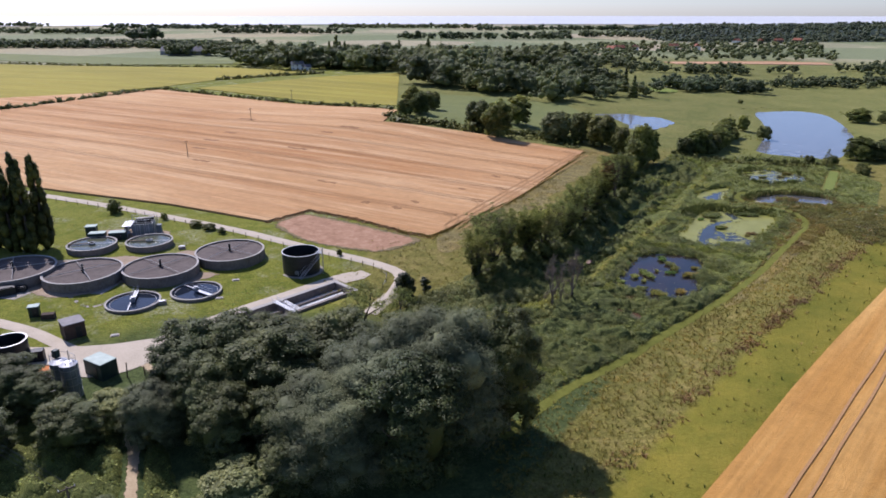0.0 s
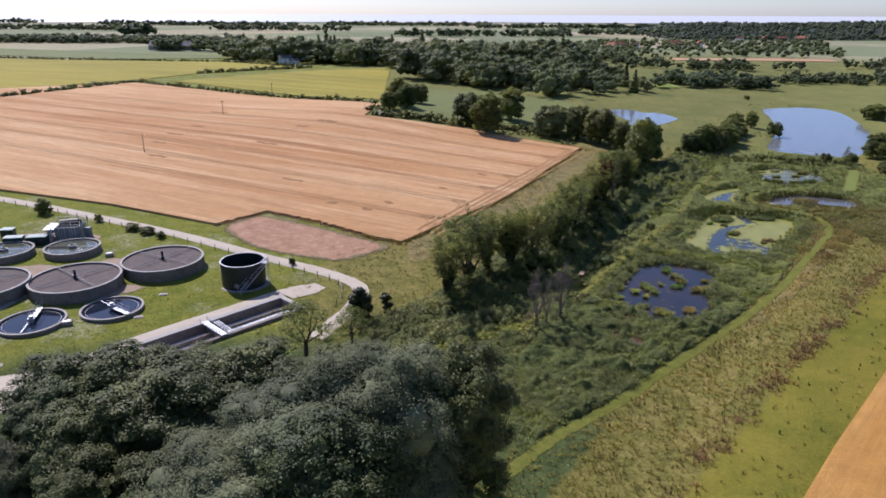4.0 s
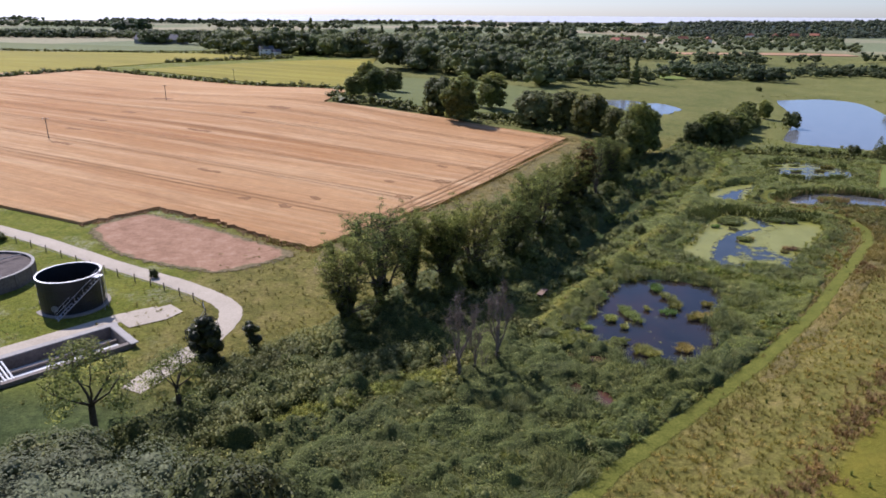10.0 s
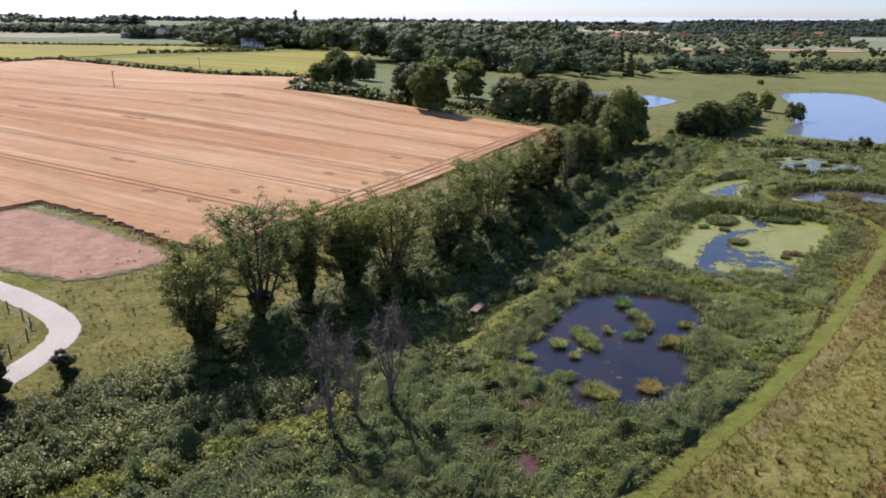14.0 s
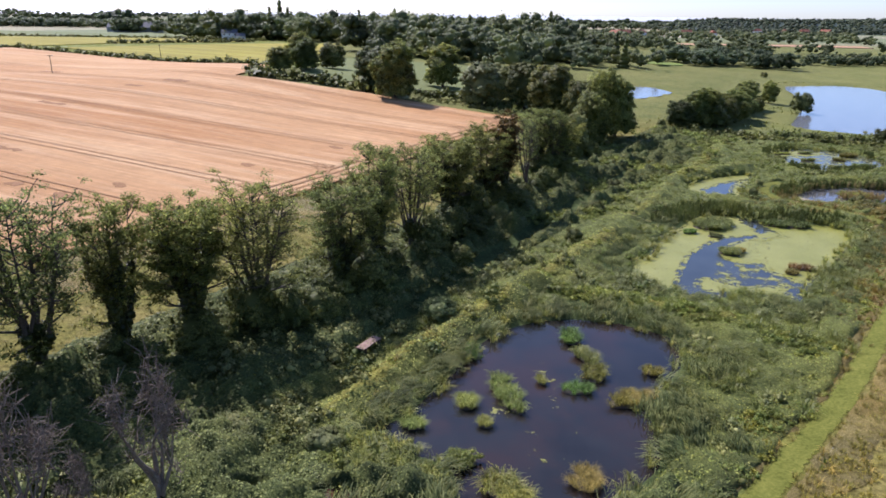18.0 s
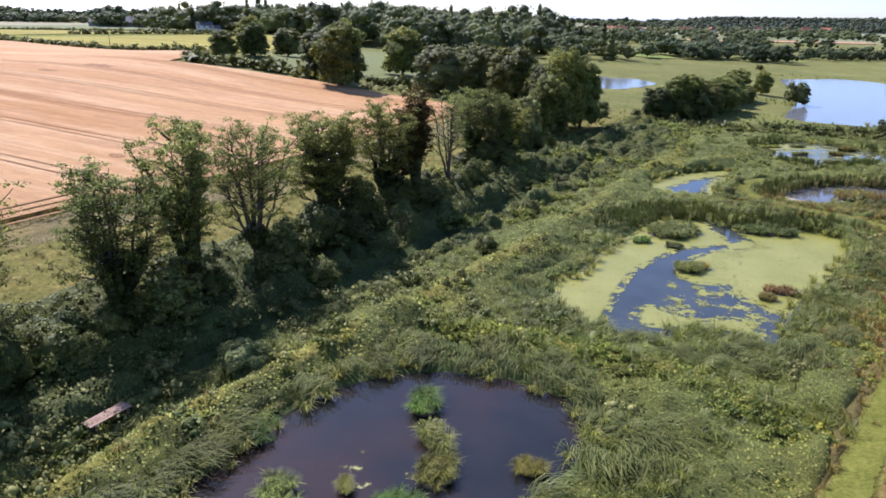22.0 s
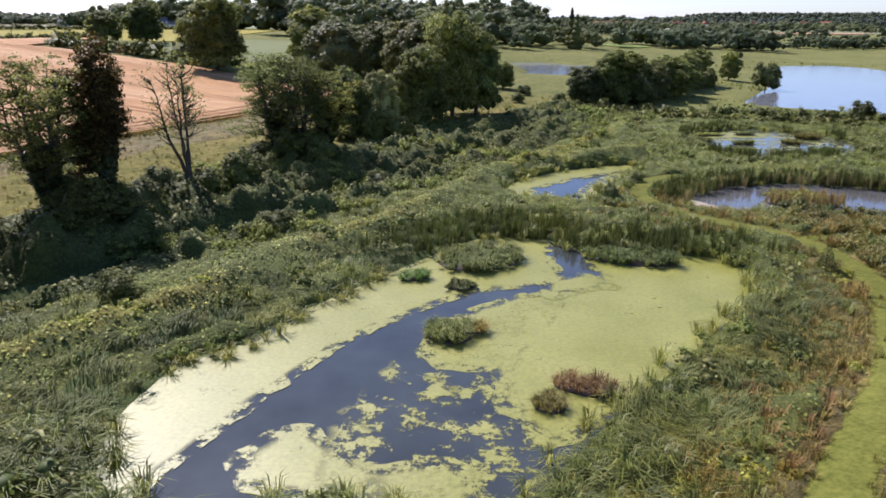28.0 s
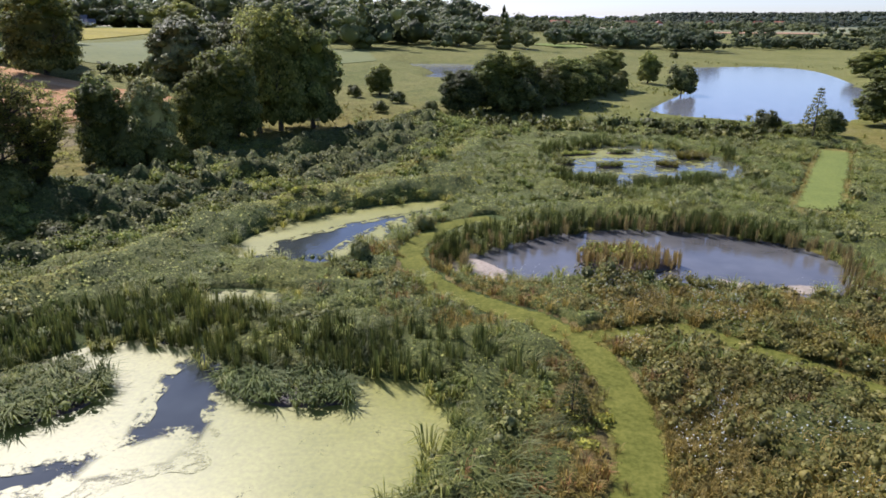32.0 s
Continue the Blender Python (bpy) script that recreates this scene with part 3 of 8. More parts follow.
def sheet(name, corners, mat, lift=0.05, step=6.0, curved=False, skirt=0.0, flat=None, patchy=0.0):
    """A sheet cut to the outline, laid on the land."""
    line = spline(corners, True, 5) if curved else np.array(corners, float)
    bm = bmesh.new()
    bm.faces.new([bm.verts.new((x, y, 0)) for x, y in line])
    lo, hi = line.min(0), line.max(0)
    for axis in (0, 1):
        for c in np.arange(lo[axis] + step, hi[axis], step):
            co, no = [0, 0, 0], [0, 0, 0]
            co[axis], no[axis] = c, 1
            bmesh.ops.bisect_plane(bm, geom=bm.verts[:] + bm.edges[:] + bm.faces[:], plane_co=co, plane_no=no)
    for v in bm.verts:
        v.co.z = flat if flat is not None else ground_z(v.co.x, v.co.y) + lift
    if skirt:
        rim = [e for e in bm.edges if e.is_boundary]
        ext = bmesh.ops.extrude_edge_only(bm, edges=rim)
        for v in (g for g in ext["geom"] if isinstance(g, bmesh.types.BMVert)):
            v.co.z -= skirt
    bmesh.ops.recalc_face_normals(bm, faces=bm.faces)
    if sum(f.normal.z * f.calc_area() for f in bm.faces) < 0:
        bmesh.ops.reverse_faces(bm, faces=bm.faces)
    ob = new(name, bm_mesh_raw(name, bm, mat))
    if patchy:
        co = np.array([v.co[:2] for v in ob.data.vertices])
        ob.data.attributes.new("cover", "FLOAT", "POINT").data.foreach_set("value", smooth(0, patchy, -signed(line, co[:, 0], co[:, 1])).astype(np.float32))
    return ob


def bm_mesh_raw(name, bm, mat):
    me = bpy.data.meshes.new(name)
    bm.to_mesh(me)
    bm.free()
    me.materials.append(mat)
    return me


def strip(name, points, width, mat, lift=0.06, step=10, across=5, edge=0.0, seed=3):
    """A way of the given width along a line, lying on the land."""
    line = spline(points, False, step)
    d = np.gradient(line, axis=0)
    d /= np.linalg.norm(d, axis=1, keepdims=True)
    nrm = np.stack([-d[:, 1], d[:, 0]], 1)
    rng = np.random.default_rng(seed)
    wob = 1 + edge * rng.uniform(-1, 1, (len(line), 2))
    offs = np.linspace(-0.5, 0.5, across)
    verts = []
    for i in range(len(line)):
        for o in offs:
            q = line[i] + nrm[i] * o * width * wob[i, int(o > 0)]
            verts.append((q[0], q[1], ground_z(q[0], q[1]) + lift - (0.05 if abs(o) == 0.5 else 0)))
    faces = [(i * across + j, (i + 1) * across + j, (i + 1) * across + j + 1, i * across + j + 1)[::-1] for i in range(len(line) - 1) for j in range(across - 1)]
    ob = new(name, mesh_from(name, verts, faces, mat, True))
    ob.data.attributes.new("cover", "FLOAT", "POINT").data.foreach_set("value", np.tile(1 - 2 * np.abs(offs), len(line)).astype(np.float32))
    return ob

# ---------------------------------------------------------------- ground, fields, ways


def steps(core_lo, core_hi, fine, lo, hi, grow=1.16):
    mid = list(np.arange(core_lo, core_hi + fine, fine))
    up, down, d = [mid[-1]], [mid[0]], fine
    while up[-1] < hi or down[-1] > lo:
        d *= grow
        up.append(min(up[-1] + d, hi))
        down.append(max(down[-1] - d, lo))
    up = sorted(set(up[1:]))
    down = sorted(set(down[1:]))
    return np.array(down + mid + up)


PIT = [(-40.6, 111.7), (-22.6, 130.4), (-17.6, 125.5), (-35.6, 106.8)]
xs, ys = steps(-60, 145, 1.1, -4600, 4650), steps(85, 285, 1.1, -4300, 4780)
gx, gy = np.meshgrid(xs, ys)
gz = height(gx, gy)
for pond_name, shore in SHORES.items():
    lo, hi = shore.min(0) - 6, shore.max(0) + 6
    near = (gx > lo[0]) & (gx < hi[0]) & (gy > lo[1]) & (gy < hi[1])
    sd = signed(shore, gx[near], gy[near])
    c = smooth(-1.0, 2.2, -sd)
    w = level_of(pond_name)
    base = gz[near]
    k = smooth(3.2, 0.5, sd)
    base = base * (1 - k) + (w + 0.25) * k
    gz[near] = base * (1 - c) + (w - 1.0) * c
pit = signed(np.array(PIT, float), gx, gy)
gz = np.where(pit < -0.35, gz - 2.6, gz)
bed = line_distance(STREAM, gx, gy)
gz = gz - 0.3 * smooth(1.4, 0.3, bed)
idx = np.arange(gx.size).reshape(gx.shape)
quads = np.stack([idx[:-1, :-1], idx[:-1, 1:], idx[1:, 1:], idx[1:, :-1]], -1).reshape(-1, 4)
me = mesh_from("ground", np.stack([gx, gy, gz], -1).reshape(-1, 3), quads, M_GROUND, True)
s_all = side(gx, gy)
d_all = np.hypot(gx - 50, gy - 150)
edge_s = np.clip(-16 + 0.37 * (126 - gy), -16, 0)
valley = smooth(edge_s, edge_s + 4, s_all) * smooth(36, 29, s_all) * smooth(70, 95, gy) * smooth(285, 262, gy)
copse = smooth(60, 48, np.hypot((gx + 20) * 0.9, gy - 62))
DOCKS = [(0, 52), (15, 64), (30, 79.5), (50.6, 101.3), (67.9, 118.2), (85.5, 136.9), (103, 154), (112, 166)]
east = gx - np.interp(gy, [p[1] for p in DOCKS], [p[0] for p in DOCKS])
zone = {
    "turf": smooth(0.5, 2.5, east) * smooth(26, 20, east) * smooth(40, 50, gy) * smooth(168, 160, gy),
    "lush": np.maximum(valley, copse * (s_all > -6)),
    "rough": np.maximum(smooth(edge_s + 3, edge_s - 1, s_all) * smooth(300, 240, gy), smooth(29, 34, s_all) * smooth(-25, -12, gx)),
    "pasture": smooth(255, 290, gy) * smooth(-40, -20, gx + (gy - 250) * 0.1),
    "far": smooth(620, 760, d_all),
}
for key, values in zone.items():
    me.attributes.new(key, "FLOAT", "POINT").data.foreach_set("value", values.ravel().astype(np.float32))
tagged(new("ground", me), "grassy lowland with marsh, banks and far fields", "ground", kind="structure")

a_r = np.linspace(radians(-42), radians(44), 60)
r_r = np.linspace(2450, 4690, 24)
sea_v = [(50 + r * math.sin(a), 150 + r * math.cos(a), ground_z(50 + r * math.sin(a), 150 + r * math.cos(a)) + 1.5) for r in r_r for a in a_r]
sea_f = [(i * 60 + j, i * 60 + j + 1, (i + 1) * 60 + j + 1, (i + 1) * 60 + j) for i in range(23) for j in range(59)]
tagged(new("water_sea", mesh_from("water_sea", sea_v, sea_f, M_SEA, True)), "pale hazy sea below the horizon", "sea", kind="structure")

WATERS = {"dark": M_BROWNWATER, "five": M_SKYSILTWATER, "four": M_WEEDWATER, "big": M_LAKE, "far": M_LAKE}
for pond_name, shore in SHORES.items():
    mid = shore.mean(0)
    grown = [tuple(mid + (p - mid) * (1 + 1.2 / max(np.linalg.norm(p - mid), 1))) for p in shore]
    tagged(sheet("water_" + pond_name, grown, WATERS.get(pond_name, M_WATER), step=30, flat=level_of(pond_name)),
           {"dark": "dark brown still pond among sedges", "lily": "pond half covered with yellow-green duckweed", "three": "small pond with pale duckweed edges",
            "four": "reedy pond with weed islands", "five": "round pond ringed by tall reeds", "pool": "tiny pale duckweed pool in reeds",
            "big": "large blue lake in grassland", "far": "narrow blue lake in pasture"}[pond_name], "pond" if pond_name not in ("big", "far") else "lake", kind="structure")
strip("water_stream", STREAM[:3], 0.5, M_BROWNWATER, lift=-0.15)
tagged(bpy.data.objects["water_stream"], "narrow shaded stream below the trees", "stream", kind="structure")

RAGGED = []
for a_, b_ in zip([(-3, 160.5), (-9, 163), (-24, 173), (-37, 179)], [(-9, 163), (-24, 173), (-37, 179), (-46, 168.5)]):
    n_ = int(math.dist(a_, b_) / 0.9)
    RAGGED += [(a_[0] + (b_[0] - a_[0]) * k / n_ + 1.1 * noise.noise(Vector((a_[0] + k * 0.7, 3, 0))), a_[1] + (b_[1] - a_[1]) * k / n_ + 1.1 * noise.noise(Vector((7, a_[1] + k * 0.7, 0)))) for k in range(1, n_ + 1)]
FIELD = [(-179, 432), (-22, 336), (-27, 303), (16, 291), (57, 268), (23.6, 199.3), (-3, 160.5), *RAGGED, (-76, 180.5), (-112, 191), (-240, 234), (-330, 330)]
tagged(sheet("wheat_field", FIELD, M_WHEAT, 0.55, 7.0, skirt=0.6), "ripe reddish-gold wheat field with lodged streaks", "field", kind="structure")
CROP = [(5, 38), (29.9, 63.3), (38, 71.8), (51.7, 86.7), (67.5, 103), (89.9, 125.2), (150, 186), (330, 130), (180, -40)]
tagged(sheet("wheat_field_east", CROP, M_WHEAT2, 0.5, 7.0, skirt=0.55), "golden wheat field beside the grassy bank", "field", kind="structure")
tagged(sheet("green_field_west", [(-480, 720), (-194, 640), (-100, 562), (-164, 502), (-184, 452), (-246, 372), (-420, 420)], M_BEET, 0.3, 20, skirt=0.3), "yellow-green crop field between hedges", "field", kind="structure")
tagged(sheet("green_field_north", [(-160, 444), (-97, 528), (-36, 570), (-25, 366), (-60, 376)], M_BEET, 0.3, 14, skirt=0.3), "olive-green crop field behind the wheat", "field", kind="structure")
tagged(sheet("pasture_meadow", [(-14, 434), (30, 424), (72, 400), (78, 362), (56, 325), (30, 309), (-10, 311)], M_GOLF, 0.12, 9, curved=False, skirt=0.15), "green grazed meadow below the wood", "meadow", kind="structure")
tagged(sheet("tan_field_far", [(236, 742), (352, 748), (400, 728), (395, 700), (300, 716), (240, 712)], M_TAN, 0.5, 25, skirt=0.6), "distant reddish-tan stubble field", "field", kind="structure")
tagged(sheet("green_field_far", [(-600, 915), (-225, 760), (-215, 705), (-330, 700), (-640, 830)], M_GOLF, 0.4, 30, skirt=0.5), "distant pale green field", "field", kind="structure")
tagged(sheet("park_lawn", [(56, 525), (66, 560), (84, 560), (80, 520), (70, 505)], M_LAWN, 0.3, 8, curved=True, skirt=0.3), "sunlit green lawn between dark trees", "lawn", kind="structure")
tagged(sheet("park_lawn", [(140, 484), (152, 500), (166, 490), (160, 474)], M_LAWN, 0.3, 8, curved=True, skirt=0.3), "bright green paddock between trees", "lawn", kind="structure")
tagged(sheet("bare_patch", [(-46, 166.5), (-39, 178), (-24, 172.4), (-10, 164), (-3, 158.5), (-8, 151), (-15, 146.4), (-25, 148.8), (-36.5, 154)], M_BARE, 0.12, 1.0, curved=True, patchy=7.0), "bare reddish soil in the field corner", "soil", kind="structure")

# wheel marks run through both wheat fields


def ruts(name, points, parent_label, gap=1.9, width=0.38, lift=0.72, mat=M_RUT):
    line = spline(points, False, 8)
    d = np.gradient(line, axis=0)
    d /= np.linalg.norm(d, axis=1, keepdims=True)
    off = np.stack([-d[:, 1], d[:, 0]], 1) * gap / 2
    for sgn in (-1, 1):
        pts = [tuple(p + sgn * o * (1 + 0.08 * math.sin(k * 2.1))) for k, (p, o) in enumerate(zip(line, off))]
        tagged(strip(name, pts, width, mat, lift, 2, 2), parent_label, "wheel track", "tramlines", kind="structure")


HEAD_A, HEAD_B = np.array((1.0, 168.0)), np.array((53.0, 263.0))
ruts("tramline", [tuple(HEAD_A), tuple(HEAD_A * 0.5 + HEAD_B * 0.5), tuple(HEAD_B)], "wheel track pressed along the wheat headland", width=0.5)
ruts("tramline", [(4, 166), (30, 213.5), (56, 261)], "second wheel track along the wheat headland", width=0.3)
head_way = (HEAD_B - HEAD_A) / np.linalg.norm(HEAD_B - HEAD_A)
row_way = np.array((0.907, -0.42))
for k in range(7):
    # each drill row bends into the headland and runs down it
    meet = HEAD_A + head_way * (10 + 16.5 * k)
    back = 260 + 8 * k
    ruts("tramline", [tuple(meet - row_way * back), tuple(meet - row_way * back * 0.5), tuple(meet - row_way * 14), tuple(meet - row_way * 5 - head_way * 0.3), tuple(meet - row_way * 1.2 - head_way * 3.0), tuple(meet - row_way * 0.1 - head_way * 8)], "wheel track pressed through ripe wheat", width=0.3)
WORN_PLACES = [[(-87, 127), (-83.5, 122), (-75.3, 118), (-68, 121.5), (-65, 126), (-57, 124.3), (-50, 129), (-47, 133.5), (-55, 136), (-56, 145.5), (-60, 146.5), (-65, 141.8), (-72, 142.3), (-80, 138.5), (-87, 138)], [(-34.5, 136), (-31.5, 133), (-28, 133.5), (-29, 138)], [(-86, 152), (-80, 151), (-74, 152.5), (-68, 154), (-67, 158.5), (-75, 161), (-86, 158)]]
for place_ in WORN_PLACES:
    tagged(sheet("worn_ground", place_, M_WORN, 0.06, 1.2, curved=True, patchy=2.5), "worn bare earth and rubble round the tanks", "soil", kind="structure")
ruts("tramline", [(38, 60), (84, 109), (130, 158)], "wheel track through golden wheat", lift=0.68)
ruts("tramline", [(60, 45), (125, 112.5), (190, 180)], "wheel track through golden wheat", lift=0.68)

for x_, y_, l_, w_ in [(-92, 317, 9, 2.2), (-49, 283, 5, 1.5), (-40.5, 292, 9, 2.2), (-93, 268, 7, 1.6), (-92.4, 252.7, 6, 1.4), (-90, 284, 6, 1.5), (-56, 255, 9, 1.4), (-85, 232.6, 7, 1.3), (-22.3, 187.2, 2.5, 1.3), (-8.3, 189.4, 2, 1.2), (-13, 182.7, 3, 1.3), (-37, 208.4, 7, 1.0), (6, 205, 2.5, 1.2), (18, 222, 3, 1.2)]:
    pts_ = [(x_ + l_ * (k / 4 - 0.5) * 0.906, y_ - l_ * (k / 4 - 0.5) * 0.42 + 0.4 * math.sin(k * 2.3 + x_)) for k in range(5)]
    tagged(strip("lodged_patch", pts_, w_ * 1.6, M_LODGED, 0.6, 5, 5, 0.3, int(l_ * 7)), "flattened dark brown patch in the wheat", "wheat", "lodged patches", kind="structure")

TRACK = [(-150, 200), (-110.4, 185.2), (-91, 178), (-72.8, 170.3), (-51, 160.6), (-31, 149.8), (-19, 143.8), (-11.5, 138.8), (-9, 134.3), (-9.8, 127), (-11.8, 121.8), (-14, 116)]
tagged(strip("road_track", TRACK, 3.0, M_PALE, 0.08, edge=0.06), "pale stony farm track with a bend", "track", kind="structure")
LANE = [(-95, 113), (-79, 108), (-70.5, 104.5), (-60, 98.6), (-53, 98), (-48.5, 103.5), (-42.6, 111.4), (-37.8, 117), (-32.2, 122.8), (-23.6, 132), (-19, 135.6)]
tagged(strip("road_lane", LANE, 2.5, M_PALE, 0.08, edge=0.04), "pale concrete service lane", "road", kind="structure")
tagged(sheet("pavement_apron", [(-64, 100), (-56, 101.5), (-48.5, 104), (-46, 99), (-50, 93), (-55, 91), (-62, 92.5), (-68, 96), (-74, 99)], M_PALE, 0.1, 2.5, curved=True), "worn concrete yard apron", "pavement", kind="structure")
tagged(sheet("pavement_yard", [(-74, 99), (-66, 97), (-56, 90), (-58, 85), (-72, 84), (-82, 92), (-80, 104)], M_CONCRETE, 0.07, 2.5), "reddish-grey concrete yard", "pavement", kind="structure")
tagged(sheet("pavement_pad", [(-23.5, 132.5), (-18, 137.2), (-15.6, 135.2), (-16.8, 132.8), (-20.5, 130)], M_PALE, 0.1, 2), "pale concrete turning pad", "pavement", kind="structure")
SANDY = [(-48, 95.5), (-45.3, 93), (-42.6, 90.4), (-42, 86), (-42.2, 80), (-42.2, 76.6), (-40.4, 73.7), (-38.6, 69), (-37, 65), (-34, 58), (-31, 50)]
tagged(strip("path_sandy", SANDY, 1.8, M_TRACKSOIL, 0.07, edge=0.15), "sandy footpath between shrubs", "path", kind="structure")
PATHWAY = [(8, 78), (17.3, 88.7), (23.5, 94.4), (31, 100.4), (37, 106.4), (47.6, 116.2), (57.8, 125.8), (64, 132), (71.7, 140), (79, 148.8), (88.4, 160), (96, 169.5), (101.2, 178.8), (102.2, 182.7), (102.4, 186.2),
           (101.8, 189.4), (100.1, 192.4), (97.3, 194.8), (94.8, 197.3), (93.2, 200.7), (92.9, 204.6), (95.3, 209.8), (99, 212)]
tagged(strip("path_mown", PATHWAY, 2.4, M_MOWN, 0.07, edge=0.12), "mown bright green path through long grass", "path", kind="structure")
tagged(strip("path_mown_branch", [(101.6, 190.6), (107, 191.6), (111.2, 188.2), (115, 184.5), (125, 178)], 1.8, M_MOWN, 0.065, edge=0.15), "mown side path through long grass", "path", kind="structure")
tagged(strip("path_mown_north", [(127, 215), (131, 221), (136, 229), (144, 242)], 4.4, M_RIDE, 0.07, edge=0.12), "wide mown bright grass ride", "path", kind="structure")

# ---------------------------------------------------------------- growing things: leaf, blade and limb


def cards(rng, pos, nrm, size, aspect=0.55, tilt=0.7, even=0.45):
    """Leaf sprays: one quad each, roughly facing along nrm; even: how far the leaves stray from the clump's own shading."""
    n = len(pos)
    clump = nrm / (np.linalg.norm(nrm, axis=1, keepdims=True) + 1e-9) + rng.normal(0, even, (n, 3))
    clump /= np.linalg.norm(clump, axis=1, keepdims=True) + 1e-9
    nrm = nrm + rng.normal(0, tilt, (n, 3))
    nrm /= np.linalg.norm(nrm, axis=1, keepdims=True) + 1e-9
    ref = rng.normal(0, 1, (n, 3))
    u = np.cross(nrm, ref)
    u /= np.linalg.norm(u, axis=1, keepdims=True) + 1e-9
    v = np.cross(nrm, u)
    size = size * rng.uniform(0.6, 1.35, (n, 1))
    u, v = u * size * 0.5, v * size * 0.5 * aspect
    quad = np.stack([pos - u, pos - v, pos + u, pos + v - u * 0.1], 1)
    return np.concatenate([quad.reshape(-1, 3), np.repeat(clump, 4, 0)], 1), np.arange(4 * n).reshape(-1, 4)


def join(*parts_):
    verts, faces, at = [], [], 0
    for v, f in parts_:
        verts.append(v)
        faces.append(f + at)
        at += len(v)
    return np.concatenate(verts), np.concatenate(faces)


def lump(x, y, z, r, rz, nu=7, nv=5):
    """The shaded inside of a clump of leaves."""
    a, b = np.meshgrid(np.linspace(0, 2 * math.pi, nu, endpoint=False), np.linspace(-1.45, 1.5, nv), indexing="ij")
    wob = 1 + 0.14 * np.sin(3 * a + 5 * x + 2 * z) * np.cos(2 * b + y)
    v = np.stack([x + r * wob * np.cos(a) * np.cos(b), y + r * wob * np.sin(a) * np.cos(b), z + rz * wob * np.sin(b), np.cos(a) * np.cos(b), np.sin(a) * np.cos(b), np.sin(b)], -1).reshape(-1, 6)
    i = np.arange(nu * nv).reshape(nu, nv)
    j = np.roll(i, -1, 0)
    return v, np.stack([i[:, :-1], j[:, :-1], j[:, 1:], i[:, 1:]], -1).reshape(-1, 4)


def cloud(rng, blobs, per, size, droop=0.0, aspect=0.55, tilt=0.42, fill=0.75, core=0.0, grid=(7, 5), even=0.45, mid=None):
    """Leaves over the outside of lumps (x, y, z, r, rz); mid: the heart of the crown, away from which they also face."""
    pos, nrm = [], []
    for x, y, z, r, rz in blobs:
        k = max(6, int(per * r * r))
        d = rng.normal(0, 1, (k, 3))
        d[:, 2] = np.where(d[:, 2] < -0.3, -d[:, 2] * 0.6, d[:, 2])
        d /= np.linalg.norm(d, axis=1, keepdims=True)
        rad = rng.uniform(fill, 1.08, (k, 1))
        q = d * rad * np.array([r, r, rz])
        q[:, 2] -= droop * (np.hypot(q[:, 0], q[:, 1]) / r) ** 2 * rz
        pos.append(q + (x, y, z))
        way = d + np.array([0, 0, 0.35])
        if mid is not None:
            out = pos[-1] - np.array(mid)
            way = way + 0.9 * out / (np.linalg.norm(out, axis=1, keepdims=True) + 1e-9)
        nrm.append(way)
    leaves = cards(rng, np.concatenate(pos), np.concatenate(nrm), size, aspect, tilt, even)
    if not core:
        return leaves
    return join(leaves, *[lump(x, y, z, r * core, rz * core, *grid) for x, y, z, r, rz in blobs])


def tubes(segments, sides=6):
    verts, faces = [], []
    ang = np.linspace(0, 2 * math.pi, sides, endpoint=False)
    for a, b, ra, rb in segments:
        a, b = np.array(a, float), np.array(b, float)
        d = b - a
        d /= np.linalg.norm(d) + 1e-9
        u = np.cross(d, (0.31, 0.77, 0.55))
        u /= np.linalg.norm(u) + 1e-9
        v = np.cross(d, u)
        at = len(verts) * 1
        ringa = [a + ra * (math.cos(t) * u + math.sin(t) * v) for t in ang]
        ringb = [b + rb * (math.cos(t) * u + math.sin(t) * v) for t in ang]
        verts += ringa + ringb
        faces += [(at + i, at + (i + 1) % sides, at + sides + (i + 1) % sides, at + sides + i) for i in range(sides)]
    return np.array(verts), np.array(faces)


def limbs(rng, start, way, length, radius, depth, spread, segs, tips, rise=0.25):
    """Grows a limb in three bends, then splits."""
    p, d = np.array(start, float), np.array(way, float)
    d /= np.linalg.norm(d)
    r = radius
    for k in range(3):
        d = d + rng.normal(0, 0.14, 3) + np.array([0, 0, rise * 0.3])
        d /= np.linalg.norm(d)
        q = p + d * length / 3
        r2 = r * 0.82
        segs.append((p, q, r, r2))
        p, r = q, r2
        if depth <= 1 or (depth == 2 and k == 2):
            tips.append((p, r))
    if depth == 0:
        return
    n = rng.integers(2, 4)
    for k in range(n):
        e = d + rng.normal(0, spread, 3) + np.array([0, 0, rise * 0.4])
        limbs(rng, p, e, length * rng.uniform(0.6, 0.8), r * 0.72, depth - 1, spread, segs, tips, rise)


